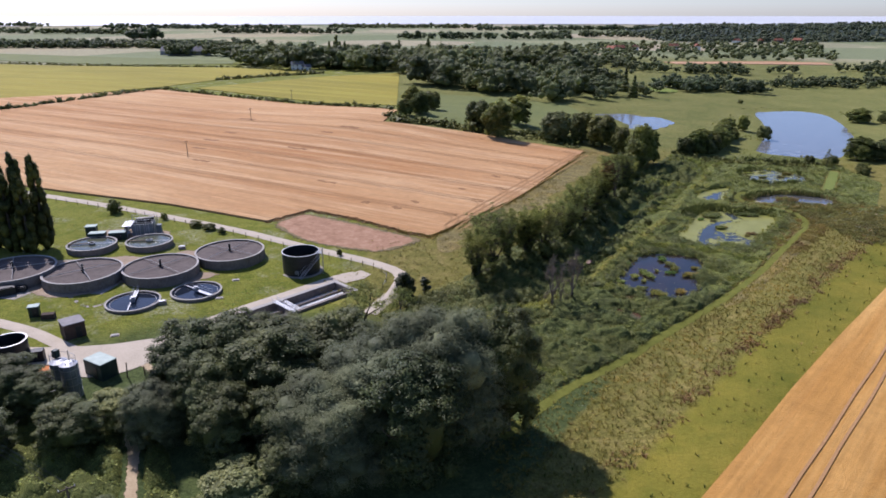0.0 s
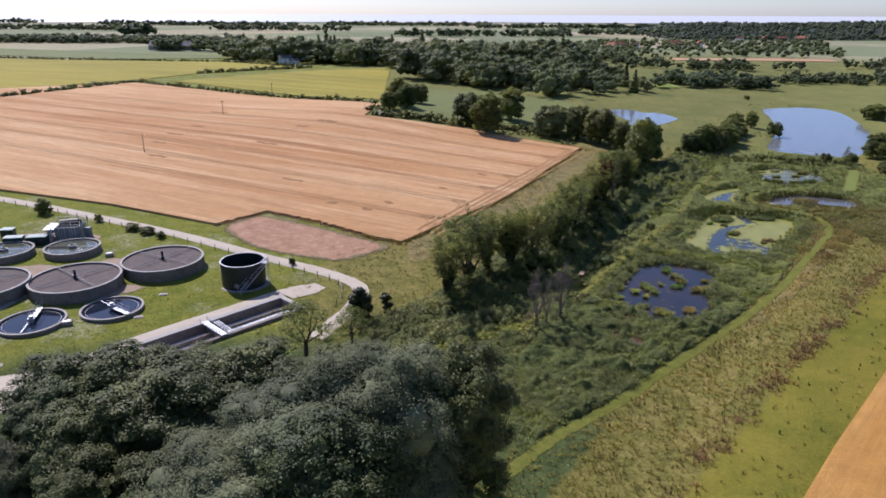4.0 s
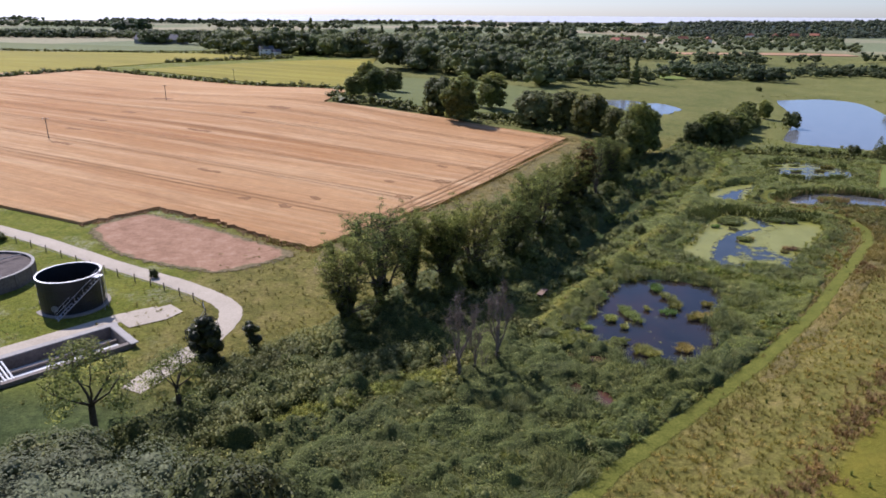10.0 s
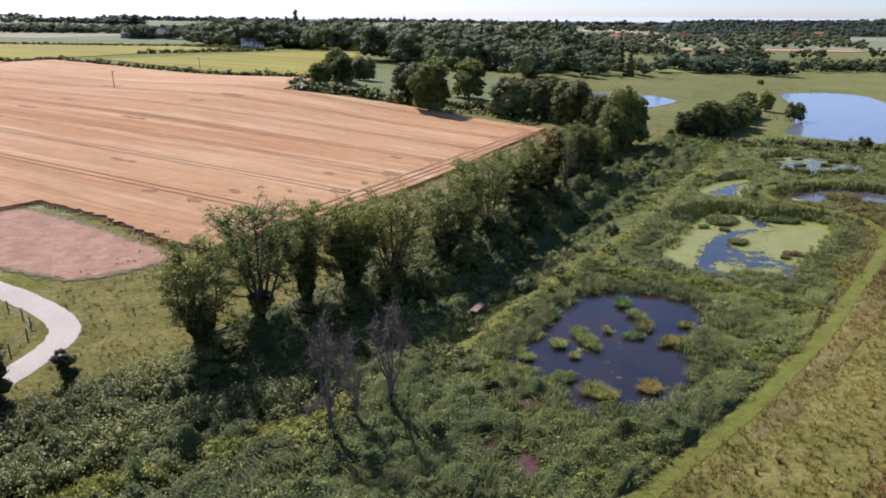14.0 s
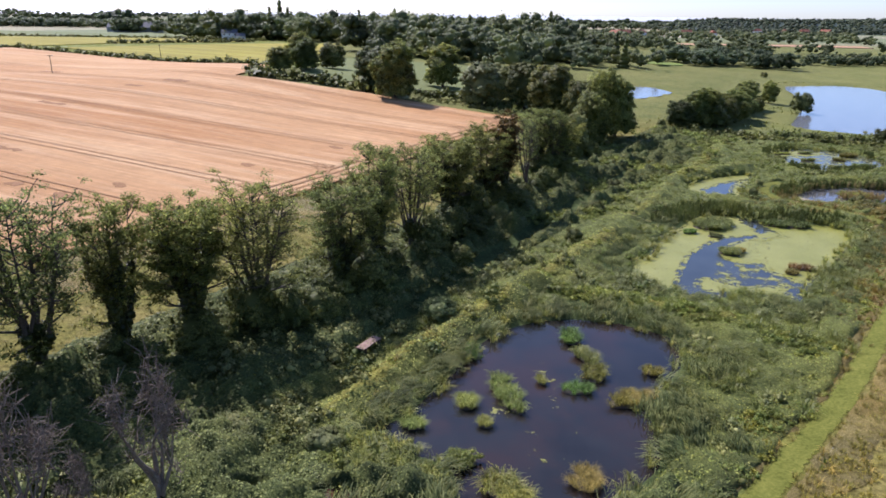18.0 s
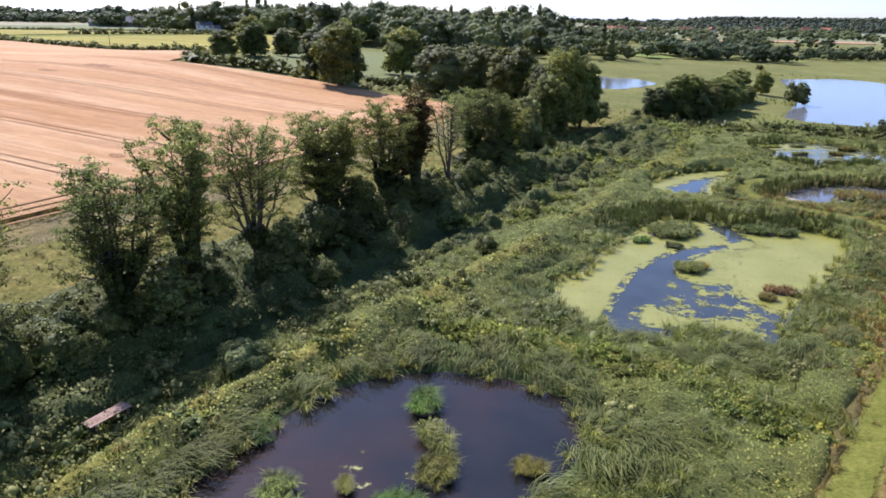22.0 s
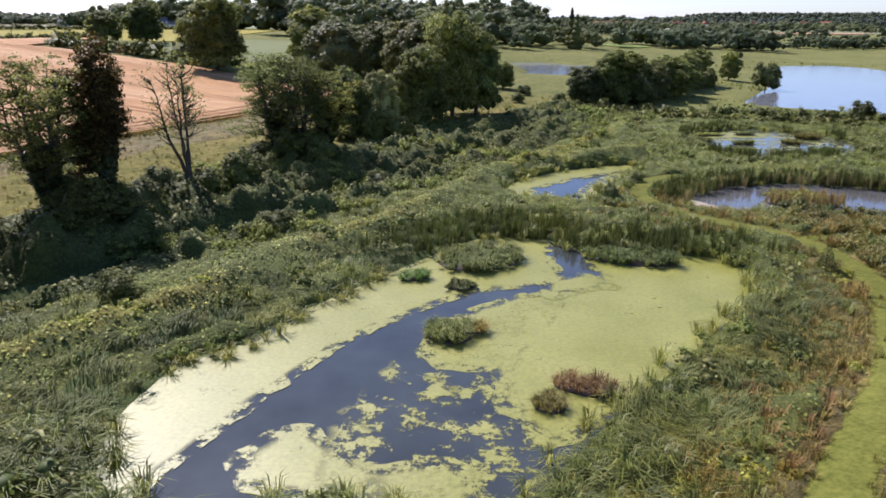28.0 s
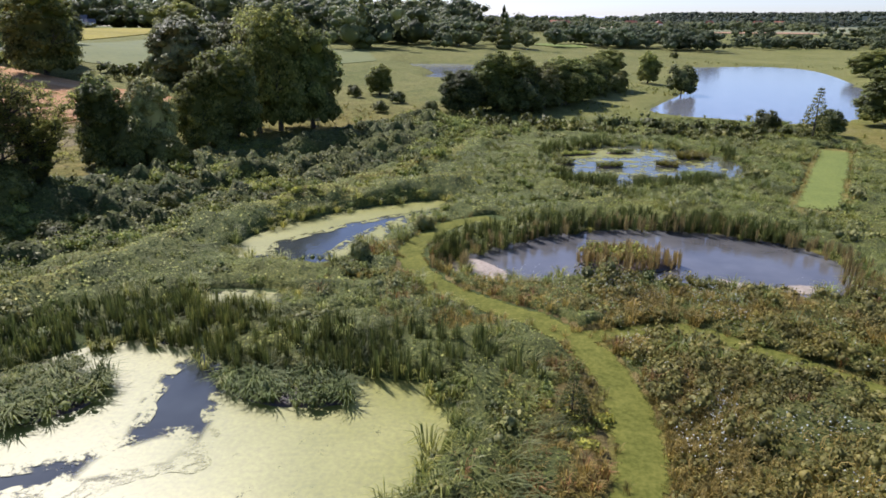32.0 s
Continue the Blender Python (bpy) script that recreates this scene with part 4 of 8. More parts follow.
def make_tree(name, label, category, h, crown_r, kind="ash", seed=1, leaf=None, leaf_size=0.34, density=1.0, group="", stems=None, ivy_top=0.5, low_limbs=3):
    """A tree at the origin with trunk, crown and, where it has it, ivy. h and crown_r in metres."""
    rng = np.random.default_rng(seed)
    base = tagged(new(name), label, category, group)
    base.empty_display_size = 0.5
    segs, tips = [], []
    if kind == "ash":
        fork = h * rng.uniform(0.1, 0.2)
        segs.append(((0, 0, -0.3), (0.05, 0, fork), 0.032 * h, 0.026 * h))
        blobs, ivy_blobs = [], [(0, 0, 0.5, 0.036 * h + 0.5, 0.9)]
        n_stem = 6 if stems is None else stems + 2

        def bough(p, d, length, r):
            """A side branch that bends up, with a spray of leaves at its middle and end."""
            p = np.array(p, float)
            for j in range(3):
                d = d / np.linalg.norm(d)
                q = p + d * length / 3
                segs.append((p, q, r, r * 0.7))
                p, r = q, r * 0.7
                if j or length < 1.4:
                    rr = rng.uniform(0.5, 0.95) * (0.75 + 0.1 * crown_r / 3)
                    blobs.append((*(p + rng.normal(0, 0.28, 3)), rr, rr * 0.75))
                d = d + rng.normal(0, 0.2, 3) + np.array([0, 0, 0.22])

        for k in range(n_stem):
            t = 2 * math.pi * (k + rng.uniform(-0.3, 0.3)) / n_stem
            out = np.array([math.cos(t), math.sin(t), 0])
            far = crown_r * (0.15 + 0.6 * ((k * 0.618) % 1.0)) * rng.uniform(0.9, 1.1)
            top = h * (0.96 - 0.3 * (far / crown_r) ** 2) * rng.uniform(0.92, 1.0)
            r0 = h * rng.uniform(0.012, 0.017)
            last = np.array([0, 0, fork * rng.uniform(0.7, 1)])
            bend = out * far * rng.uniform(0.45, 0.8) + np.array([0, 0, top * 0.45])
            start = last.copy()
            for j in range(1, 9):
                u = j / 8
                q = start * (1 - u) ** 2 + 2 * bend * u * (1 - u) + (out * far + np.array([0, 0, top])) * u * u + rng.normal(0, 0.09, 3)
                segs.append((last, q, r0 * (1 - 0.85 * (u - 0.125)), r0 * (1 - 0.85 * u)))
                if q[2] < h * ivy_top:
                    ivy_blobs.append((*((last + q) / 2), r0 + rng.uniform(0.2, 0.42), 0.6))
                    ivy_blobs.append((*q, r0 + rng.uniform(0.2, 0.42), 0.6))
                for b in range((5 if u > 0.5 else 3) if u > 0.4 else 0):
                    a2 = t + rng.normal(0, 1.15)
                    reach = crown_r * (0.7 - 0.3 * u) * rng.uniform(0.5, 1.2)
                    bough(last + (q - last) * rng.uniform(), np.array([math.cos(a2), math.sin(a2), rng.uniform(0.1, 0.9)]), reach, 0.0042 * h)
                last = q
            rr = rng.uniform(0.45, 0.75)
            blobs.append((*last, rr, rr))
        for k in range(low_limbs):
            t = rng.uniform(0, 2 * math.pi)
            z0 = h * rng.uniform(0.2, 0.42)
            start = np.array([0.2 * math.cos(t), 0.2 * math.sin(t), z0])
            q = start + crown_r * 0.5 * np.array([math.cos(t), math.sin(t), 0.35])
            segs.append((start, q, 0.008 * h, 0.005 * h))
            for b in range(4):
                a2 = t + rng.normal(0, 0.7)
                bough(start + (q - start) * rng.uniform(0.5, 1), np.array([math.cos(a2), math.sin(a2), rng.uniform(0, 0.6)]), crown_r * rng.uniform(0.35, 0.6), 0.0035 * h)
        crown = cloud(rng, blobs, 125 * density, leaf_size, fill=0.15, tilt=0.6, aspect=0.6, even=0.9)
        piece("ivy", mesh_from(name + "_ivy", *cloud(rng, ivy_blobs, 150, 0.24, fill=0.85, core=0.85, grid=(6, 4)), M_IVY), base, "dark ivy climbing the trunk")
        piece("crown", mesh_from(name + "_crown", *crown, leaf or M_ASH), base)
    elif kind in ("broad", "willow", "shrub", "thin"):
        low = h * {"broad": 0.16, "willow": 0.12, "shrub": 0.05, "thin": 0.3}[kind]
        segs.append(((0, 0, -0.3), (0.1, 0, low), 0.03 * h, 0.024 * h))
        for k in range(5):
            t = 2 * math.pi * (k + rng.uniform(-0.3, 0.3)) / 5
            limbs(rng, (0.1, 0, low), (0.8 * math.cos(t), 0.8 * math.sin(t), 1.0), h * 0.3, 0.012 * h, 1, 0.4, segs, tips, 0.2)
        if kind == "thin":
            blobs = []
            for k in range(44):
                t, zz = rng.uniform(0, 2 * math.pi), rng.uniform(0.3, 1.0)
                rad = crown_r * math.sin(math.pi * (0.18 + 0.8 * zz)) ** 0.7 * (0.55 + 0.45 * math.sqrt(rng.uniform())) * rng.uniform(0.6, 0.95)
                rr = crown_r * rng.uniform(0.16, 0.3)
                blobs.append((rad * math.cos(t), rad * math.sin(t), max(zz * (h - rr * 0.7), rr * 0.5), rr, rr * 0.8))
            crown = cloud(rng, blobs, 62 * density, leaf_size, aspect=0.6, fill=0.5, mid=(0, 0, h * 0.5))
        else:
            # billows: large boughs over the whole crown, each set with smaller ones
            n = {"broad": 20, "willow": 26, "shrub": 11}[kind]
            z_mid, z_rad = (0.5, 0.4) if kind != "shrub" else (0.4, 0.4)
            big, small = [], []
            for k in range(n):
                up = 1 - 1.75 * (k + 0.5) / n
                t = k * 2.39996 + rng.normal(0, 0.25)
                flat = (math.sqrt(1 - up * up) if up > 0 else 0.97) * rng.uniform(0.85, 1.12)
                rr = crown_r * rng.uniform(0.26, 0.4)
                x, y, z = crown_r * 0.6 * flat * math.cos(t), crown_r * 0.6 * flat * math.sin(t), h * (z_mid + z_rad * up * rng.uniform(0.85, 1.1))
                z = min(max(z, rr * 0.55), h - rr * 0.85)
                big.append((x, y, z, rr, rr * (1.1 if kind == "willow" else 0.85)))
                for j in range(11):
                    d = rng.normal(0, 1, 3) + np.array([x / crown_r, y / crown_r, 0.5])
                    d /= np.linalg.norm(d)
                    r2 = rr * rng.uniform(0.3, 0.55)
                    small.append((x + d[0] * rr * 0.85, y + d[1] * rr * 0.85, max(z + d[2] * rr * 0.8, r2 * 0.4), r2, r2 * (1.0 if kind == "willow" else 0.8)))
            for k in range(7 if kind != "shrub" else 0):
                # the skirt that hides the stem
                t, rr = 2 * math.pi * (k + rng.uniform(-0.3, 0.3)) / 7, crown_r * rng.uniform(0.24, 0.34)
                small.append((crown_r * 0.6 * math.cos(t), crown_r * 0.6 * math.sin(t), h * 0.13, rr, h * 0.14))
            heart = (0, 0, h * 0.46, crown_r * 0.56, h * 0.34)
            how = dict(droop=0.3 if kind == "willow" else 0.0, aspect=0.42 if kind == "willow" else 0.62, tilt=0.4, even=0.26, mid=(0, 0, h * 0.45))
            crown = join(cloud(rng, big, 34 * density, leaf_size, fill=0.74, core=0.55, grid=(7, 5), **how), cloud(rng, small, 62 * density, leaf_size, fill=0.5, core=0.42, grid=(5, 4), **how), lump(*heart, 8, 6))
        piece("crown", mesh_from(name + "_crown", *crown, leaf or M_OAK, True), base)
    elif kind == "poplar":
        segs.append(((0, 0, -0.3), (0, 0, h * 0.9), 0.018 * h, 0.004 * h))
        blobs = []
        for k in range(70):
            zz = rng.uniform(0.06, 0.99)
            prof = (min(1, zz * 5) * (1 - zz) ** 0.4) * 0.9 + 0.1
            t = rng.uniform(0, 2 * math.pi)
            rr = crown_r * 0.42 * (1.1 - 0.6 * zz)
            blobs.append((crown_r * prof * 0.6 * math.cos(t), crown_r * prof * 0.6 * math.sin(t), zz * (h - 0.8), rr, rr * 2.2))
        piece("crown", mesh_from(name + "_crown", *cloud(rng, blobs, 90 * density, leaf_size, fill=0.7, core=0.8), leaf or M_POPLAR), base)
    elif kind == "dead":
        segs.append(((0, 0, -0.3), (0.15, 0, h * 0.22), 0.03 * h, 0.024 * h))
        for k in range(4):
            t = 2 * math.pi * (k + rng.uniform(-0.3, 0.3)) / 4
            limbs(rng, (0.15, 0, h * (0.2 + 0.05 * k)), (0.6 * math.cos(t), 0.6 * math.sin(t), 1.0), h * 0.3, 0.016 * h, 3, 0.55, segs, tips, 0.2)
        limbs(rng, (0.15, 0, h * 0.22), (0, 0, 1), h * 0.36, 0.022 * h, 3, 0.45, segs, tips, 0.3)
        tops = np.array([p for p, r in tips])
        scale = np.array([crown_r / np.percentile(np.hypot(tops[:, 0], tops[:, 1]), 92)] * 2 + [h / tops[:, 2].max()])
        segs = [(np.array(a) * scale, np.array(b) * scale, ra, rb) for a, b, ra, rb in segs]
        twigs = []
        for p, r in zip(tops * scale, range(len(tops))):
            for k in range(3):
                q = p + rng.normal(0, 0.4, 3) + np.array([0, 0, 0.15])
                twigs.append((p, q, 0.022, 0.009))
        piece("twig_spray", mesh_from(name + "_twigs", *tubes(twigs, 3), M_DEADBARK), base)
        blobs = [(0.1, 0, 0.5 + k * 0.4, 0.45, 0.5) for k in range(4)]
        piece("ivy", mesh_from(name + "_ivy", *cloud(rng, blobs, 130, 0.26, fill=0.7), M_IVY), base, "dark growth round the foot")
    elif kind == "conifer":
        segs.append(((0, 0, -0.2), (0, 0, h), 0.022 * h, 0.004 * h))
        blobs = []
        for k in range(16):
            zz = 0.08 + 0.9 * k / 16
            for j in range(6):
                t = j * 1.05 + k * 0.5
                rad = crown_r * (1 - zz) * 0.75 + 0.1
                blobs.append((rad * math.cos(t), rad * math.sin(t), zz * h, 0.18 + rad * 0.3, 0.16 + rad * 0.16))
        piece("crown", mesh_from(name + "_crown", *cloud(rng, blobs, 60 * density, leaf_size, fill=0.3), leaf or M_OAK), base)
    elif kind == "ivied":
        segs.append(((0, 0, -0.3), (0.1, 0.1, h * 0.95), 0.04 * h, 0.015 * h))
        blobs = [(rng.normal(0, crown_r * 0.3), rng.normal(0, crown_r * 0.3), z, crown_r * rng.uniform(0.4, 0.75), 0.8) for z in np.linspace(0.4, h * 0.93, 14)]
        piece("crown", mesh_from(name + "_crown", *cloud(rng, blobs, 90, 0.28, fill=0.75, core=0.85), M_IVY), base, "dense dark ivy")
    piece("trunk", mesh_from(name + "_trunk", *tubes(segs, 7), M_DEADBARK if kind == "dead" else M_BARK, True), base)
    return base


def plant(src, x, y, h=1.0, w=1.0, turn=0.0, label=""):
    """A further tree of a kind already grown, at its own size and turn."""
    ob = copy_thing(src, pose(x, y, ground_z(x, y), 0, 0, turn) @ Matrix.Diagonal((w, w, h, 1)))
    return tagged(ob, label)


GRAIN = np.random.default_rng(5).uniform(-1, 1, (256, 256))


def vnoise(x, y, size):
    """Smooth noise with lumps of the given size, -1 to 1."""
    x, y = np.asarray(x) / size + 900.0, np.asarray(y) / size + 900.0
    i, j = np.floor(x).astype(int), np.floor(y).astype(int)
    u, v = x - i, y - j
    u, v = u * u * (3 - 2 * u), v * v * (3 - 2 * v)
    g = lambda a, c: GRAIN[a % 256, c % 256]
    return (g(i, j) * (1 - u) + g(i + 1, j) * u) * (1 - v) + (g(i, j + 1) * (1 - u) + g(i + 1, j + 1) * u) * v


def sward(name, x0, x1, y0, y1, step, amp, mask, mat, label, category, leaves=None, big=1.0):
    """An unbroken, lumpy cover of low plants."""
    sx, sy = np.meshgrid(np.arange(x0, x1, step), np.arange(y0, y1, step))
    m = mask(sx, sy)
    lumps = 0.35 + 0.5 * big * np.maximum(vnoise(sx, sy, 6.5), -0.1) + 0.65 * big * np.maximum(vnoise(sx, sy, 3.2), -0.2) + 0.75 * np.maximum(vnoise(sx, sy, 1.3), -0.15) + 0.35 * vnoise(sx, sy, 0.6)
    sz = height(sx, sy) + amp * np.maximum(lumps, 0.08) * m - 0.7 * (1 - smooth(0, 0.35, m))
    i = np.arange(sx.size).reshape(sx.shape)
    q = np.stack([i[:-1, :-1], i[:-1, 1:], i[1:, 1:], i[1:, :-1]], -1)
    keep = (m[:-1, :-1] + m[1:, 1:] + m[:-1, 1:] + m[1:, :-1]) > 0.02
    q = q[keep]
    used, back = np.unique(q, return_inverse=True)
    verts = np.stack([sx, sy, sz], -1).reshape(-1, 3)[used]
    ob = tagged(new(name, mesh_from(name, verts, back.reshape(-1, 4), mat, True)), label, category, kind="stuff")
    if leaves:
        count, leaf_mat, size = leaves
        r = np.random.default_rng(len(name))
        at = q[r.integers(0, len(q), count)]
        flat = np.stack([sx, sy, sz], -1).reshape(-1, 3)
        w = r.dirichlet((1, 1, 1, 1), count)
        pos = (flat[at] * w[..., None]).sum(1) + np.stack([np.zeros(count), np.zeros(count), r.uniform(-0.02, 0.16, count)], 1)
        mm = m.reshape(-1)[at].mean(1)
        pos = pos[mm > 0.3]
        me_ = mesh_from(name + "_leaves", *cards(r, pos, np.tile((0.0, 0.0, 1.0), (len(pos), 1)), size, 0.75, 0.38), leaf_mat)
        tagged(new(name.replace("sward", "leaves"), me_), label, category, kind="stuff")
    return ob


def scatter(name, protos, x, y, scale, mat, label, category, rng, squash=0.25, sink=0.05, z=None, comb=None):
    """Uncountable growth joined into one mesh; comb: the way that each plant leans, where they lean together."""
    pick = rng.integers(0, len(protos), len(x))
    turn = rng.uniform(0, 2 * math.pi, len(x)) if comb is None else comb
    zz = (height(x, y) if z is None else z) - sink
    tall = scale * rng.uniform(1 - squash, 1 + squash, len(x))
    done = []
    for k, (v, f) in enumerate(protos):
        sel = pick == k
        if not sel.any():
            continue
        c, s = np.cos(turn[sel])[:, None], np.sin(turn[sel])[:, None]
        w = scale[sel][:, None]
        vx = (v[None, :, 0] * c - v[None, :, 1] * s) * w + x[sel][:, None]
        vy = (v[None, :, 0] * s + v[None, :, 1] * c) * w + y[sel][:, None]
        vz = v[None, :, 2] * tall[sel][:, None] + zz[sel][:, None]
        m = int(sel.sum())
        faces = (f[None] + (np.arange(m) * len(v))[:, None, None]).reshape(-1, f.shape[1])
        nx_, ny_ = v[None, :, 3] * c - v[None, :, 4] * s, v[None, :, 3] * s + v[None, :, 4] * c
        done.append((np.stack([vx, vy, vz, nx_, ny_, np.broadcast_to(v[None, :, 5], vx.shape)], -1).reshape(-1, 6), faces))
    return tagged(new(name, mesh_from(name, *join(*done), mat, True)), label, category, kind="stuff")


def tuft(rng, n, tall, wide, arch=0.6, thick=0.05):
    """Blades that rise from one root and bend over, two quads each."""
    verts, faces = [], []
    for k in range(n):
        t = rng.uniform(0, 2 * math.pi)
        r0 = rng.uniform(0, wide * 0.4)
        d = np.array([math.cos(t), math.sin(t), 0])
        h = tall * rng.uniform(0.6, 1.1)
        out = wide * rng.uniform(0.2, 1.0) * arch
        w = np.array([-d[1], d[0], 0]) * thick * rng.uniform(0.7, 1.4)
        a = d * r0
        b = a + d * out * 0.4 + np.array([0, 0, h * 0.75])
        c = a + d * out * 1.2 + np.array([0, 0, h * (1.0 - 0.35 * arch)])
        i = len(verts)
        verts += [a - w, a + w, b + w * 0.9, b - w * 0.9, c + w * 0.25, c - w * 0.25]
        faces += [(i, i + 1, i + 2, i + 3), (i + 3, i + 2, i + 4, i + 5)]
    return np.pad(np.array(verts), ((0, 0), (0, 3))), np.array(faces)


def combed(rng, n, tall, wide, thick=0.03):
    """Sedge blades laid over to one side by wind and their own weight, three quads each."""
    verts, faces = [], []
    for k in range(n):
        a = np.array([rng.normal(-0.25, 0.2) * wide, rng.normal(0, 0.4) * wide, 0])
        t = rng.normal(0, 0.35)
        d = np.array([math.cos(t), math.sin(t), 0])
        w = np.array([-d[1], d[0], 0]) * thick * rng.uniform(0.7, 1.4)
        h, out = tall * rng.uniform(0.7, 1.1), wide * rng.uniform(0.7, 1.3)
        line = [a, a + d * out * 0.2 + (0, 0, h * 0.8), a + d * out * 0.6 + (0, 0, h), a + d * out * 1.15 + (0, 0, h * 0.7)]
        i = len(verts)
        for p, q in zip(line, (1, 1, 0.8, 0.2)):
            verts += [p + w * q, p - w * q]
        faces += [(i + 2 * j, i + 2 * j + 1, i + 2 * j + 3, i + 2 * j + 2) for j in range(3)]
    return np.pad(np.array(verts), ((0, 0), (0, 3))), np.array(faces)


def mound(rng, n, r, tall, size, aspect=0.7):
    """A low leafy clump."""
    blobs = [(rng.normal(0, r * 0.4), rng.normal(0, r * 0.4), tall * rng.uniform(0.25, 0.6), r * rng.uniform(0.4, 0.7), tall * rng.uniform(0.3, 0.5)) for k in range(3)]
    per = n / sum(b[3] ** 2 for b in blobs)
    return cloud(rng, blobs, per, size, aspect=aspect, tilt=0.6, fill=0.62, core=0.55, grid=(5, 3), even=0.7)


R = np.random.default_rng(11)
P_MOUND = [mound(R, 125, 0.75, 0.85, 0.12) for k in range(5)]
P_SALLOW = [mound(R, 230, 0.75, 0.85, 0.07) for k in range(4)]
P_BIGLEAF = [mound(R, 64, 0.7, 0.6, 0.2, 0.9) for k in range(4)]
P_SEDGE = [tuft(R, 40, 0.9, 0.85, 0.95, 0.02) for k in range(5)]
P_GRASS = [tuft(R, 14, 0.45, 0.45, 0.9, 0.016) for k in range(5)]
P_REED = [tuft(R, 26, 1.3, 0.6, 0.25, 0.017) for k in range(5)]
P_UMBEL = [cards(R, np.stack([R.normal(0, 0.5, 9), R.normal(0, 0.5, 9), R.uniform(0.75, 1.15, 9)], 1), np.tile((0.0, 0.0, 1.0), (9, 1)), 0.085, 1.0, 0.25) for k in range(4)]
P_LONGSEDGE = [tuft(R, 38, 0.85, 0.85, 0.95, 0.017) for k in range(5)]
P_DRY = [tuft(R, 22, 0.6, 0.45, 0.6, 0.013) for k in range(4)]
P_DOCK = [tuft(R, 15, 0.75, 0.4, 0.4, 0.04) for k in range(4)]
P_FARTREE = []
for k in range(6):
    bl = [(R.normal(0, 0.32), R.normal(0, 0.32), R.uniform(0.25, 0.85), R.uniform(0.17, 0.3), R.uniform(0.13, 0.22)) for j in range(13)] + [(0, 0, 0.42, 0.46, 0.42)]
    P_FARTREE.append(cloud(R, bl, 330, 0.07, fill=0.78, aspect=0.8, tilt=0.5, core=0.64, grid=(5, 4), even=0.5, mid=(0, 0, 0.4)))
P_FARFIR = [cloud(R, [(0, 0, 0.1 + 0.14 * j, 0.27 - 0.035 * j, 0.13) for j in range(7)], 420, 0.1, fill=0.6, core=0.8) for k in range(2)]
P_FARBLOB = []
for k in range(4):
    bl = [(R.normal(0, 0.3), R.normal(0, 0.3), R.uniform(0.3, 0.75), R.uniform(0.3, 0.45), R.uniform(0.2, 0.3)) for j in range(3)]
    P_FARBLOB.append(cloud(R, bl, 34, 0.2, fill=0.78, aspect=0.9, tilt=0.45, core=0.78, grid=(5, 4), even=0.45))
P_COMBED = [combed(R, 22, 0.62, 0.85, 0.017) for k in range(5)]
P_HEDGE = [mound(R, 30, 0.8, 1.0, 0.34) for k in range(4)]

# ---------------------------------------------------------------- marsh, banks and margins


def sown(rng, count, x0, x1, y0, y1, keep):
    x, y = rng.uniform(x0, x1, count), rng.uniform(y0, y1, count)
    w = keep(x, y)
    sel = rng.uniform(0, 1, count) < w
    return x[sel], y[sel]


def blotch(x, y, scale, seed=0.0):
    """Soft patches, 0 to 1."""
    return 0.5 + 0.25 * (np.sin(x / scale + 1.3 * np.sin(y / scale * 0.7 + seed)) + np.sin(y / scale * 1.2 + 1.7 * np.sin(x / scale * 0.8 + seed * 2)))


def off_ways(x, y):
    return (line_distance(PATHWAY, x, y) > 1.15) & (line_distance([(101.6, 190.6), (107, 191.6), (111.2, 188.2), (115, 184.5), (125, 178)], x, y) > 0.9) & (line_distance([(127, 215), (131, 221), (136, 229), (144, 242)], x, y) > 2.0)


PATH_Y, PATH_X = [p[1] for p in PATHWAY[:15]], [p[0] for p in PATHWAY[:15]]


def west_of_path(x, y, strip_=0.0):
    """Metres to the west of the mown path; far north of it everything counts as west."""
    return np.interp(y, PATH_Y, PATH_X) - np.asarray(x) - strip_ + 100 * smooth(186, 190, np.asarray(y))


def marsh_zone(x, y):
    s = side(x, y)
    return (west_of_path(x, y) > 1.5 + 1.6 * smooth(140, 156, np.asarray(y)) + 1.5 * vnoise(x, y, 3.0)) * smooth(-17 - 22 * smooth(130, 165, np.asarray(y)), -13 - 20 * smooth(130, 165, np.asarray(y)), s) * smooth(19, 15, s) * smooth(84, 100, y) * smooth(272, 262, y) * (shore_distance(x, y) > 0.15) * off_ways(x, y) * (off_puddles(x, y) > 1.15)


PUDDLES = [(29.6, 127.7, 1.0, 0.6), (34.8, 126.9, 1.2, 0.7), (38.0, 126.0, 1.0, 0.6), (34.2, 119.3, 0.7, 1.4), (37.2, 117.3, 0.8, 1.2)]


def off_puddles(x, y):
    return np.min([np.hypot((x - a) / rx, (y - b) / ry) for a, b, rx, ry in PUDDLES], axis=0)


rng = np.random.default_rng(21)


def edge_off(x, y):
    """Fades to nothing at the water's edge and along the mown ways."""
    d = np.minimum(line_distance(PATHWAY, x, y) - 0.9, line_distance([(101.6, 190.6), (107, 191.6), (111.2, 188.2), (115, 184.5), (125, 178)], x, y) - 0.65)
    d = np.minimum(d, line_distance([(127, 215), (131, 221), (136, 229), (144, 242)], x, y) - 1.8)
    return smooth(0.1, 1.3, shore_distance(x, y)) * smooth(0, 0.7, d)


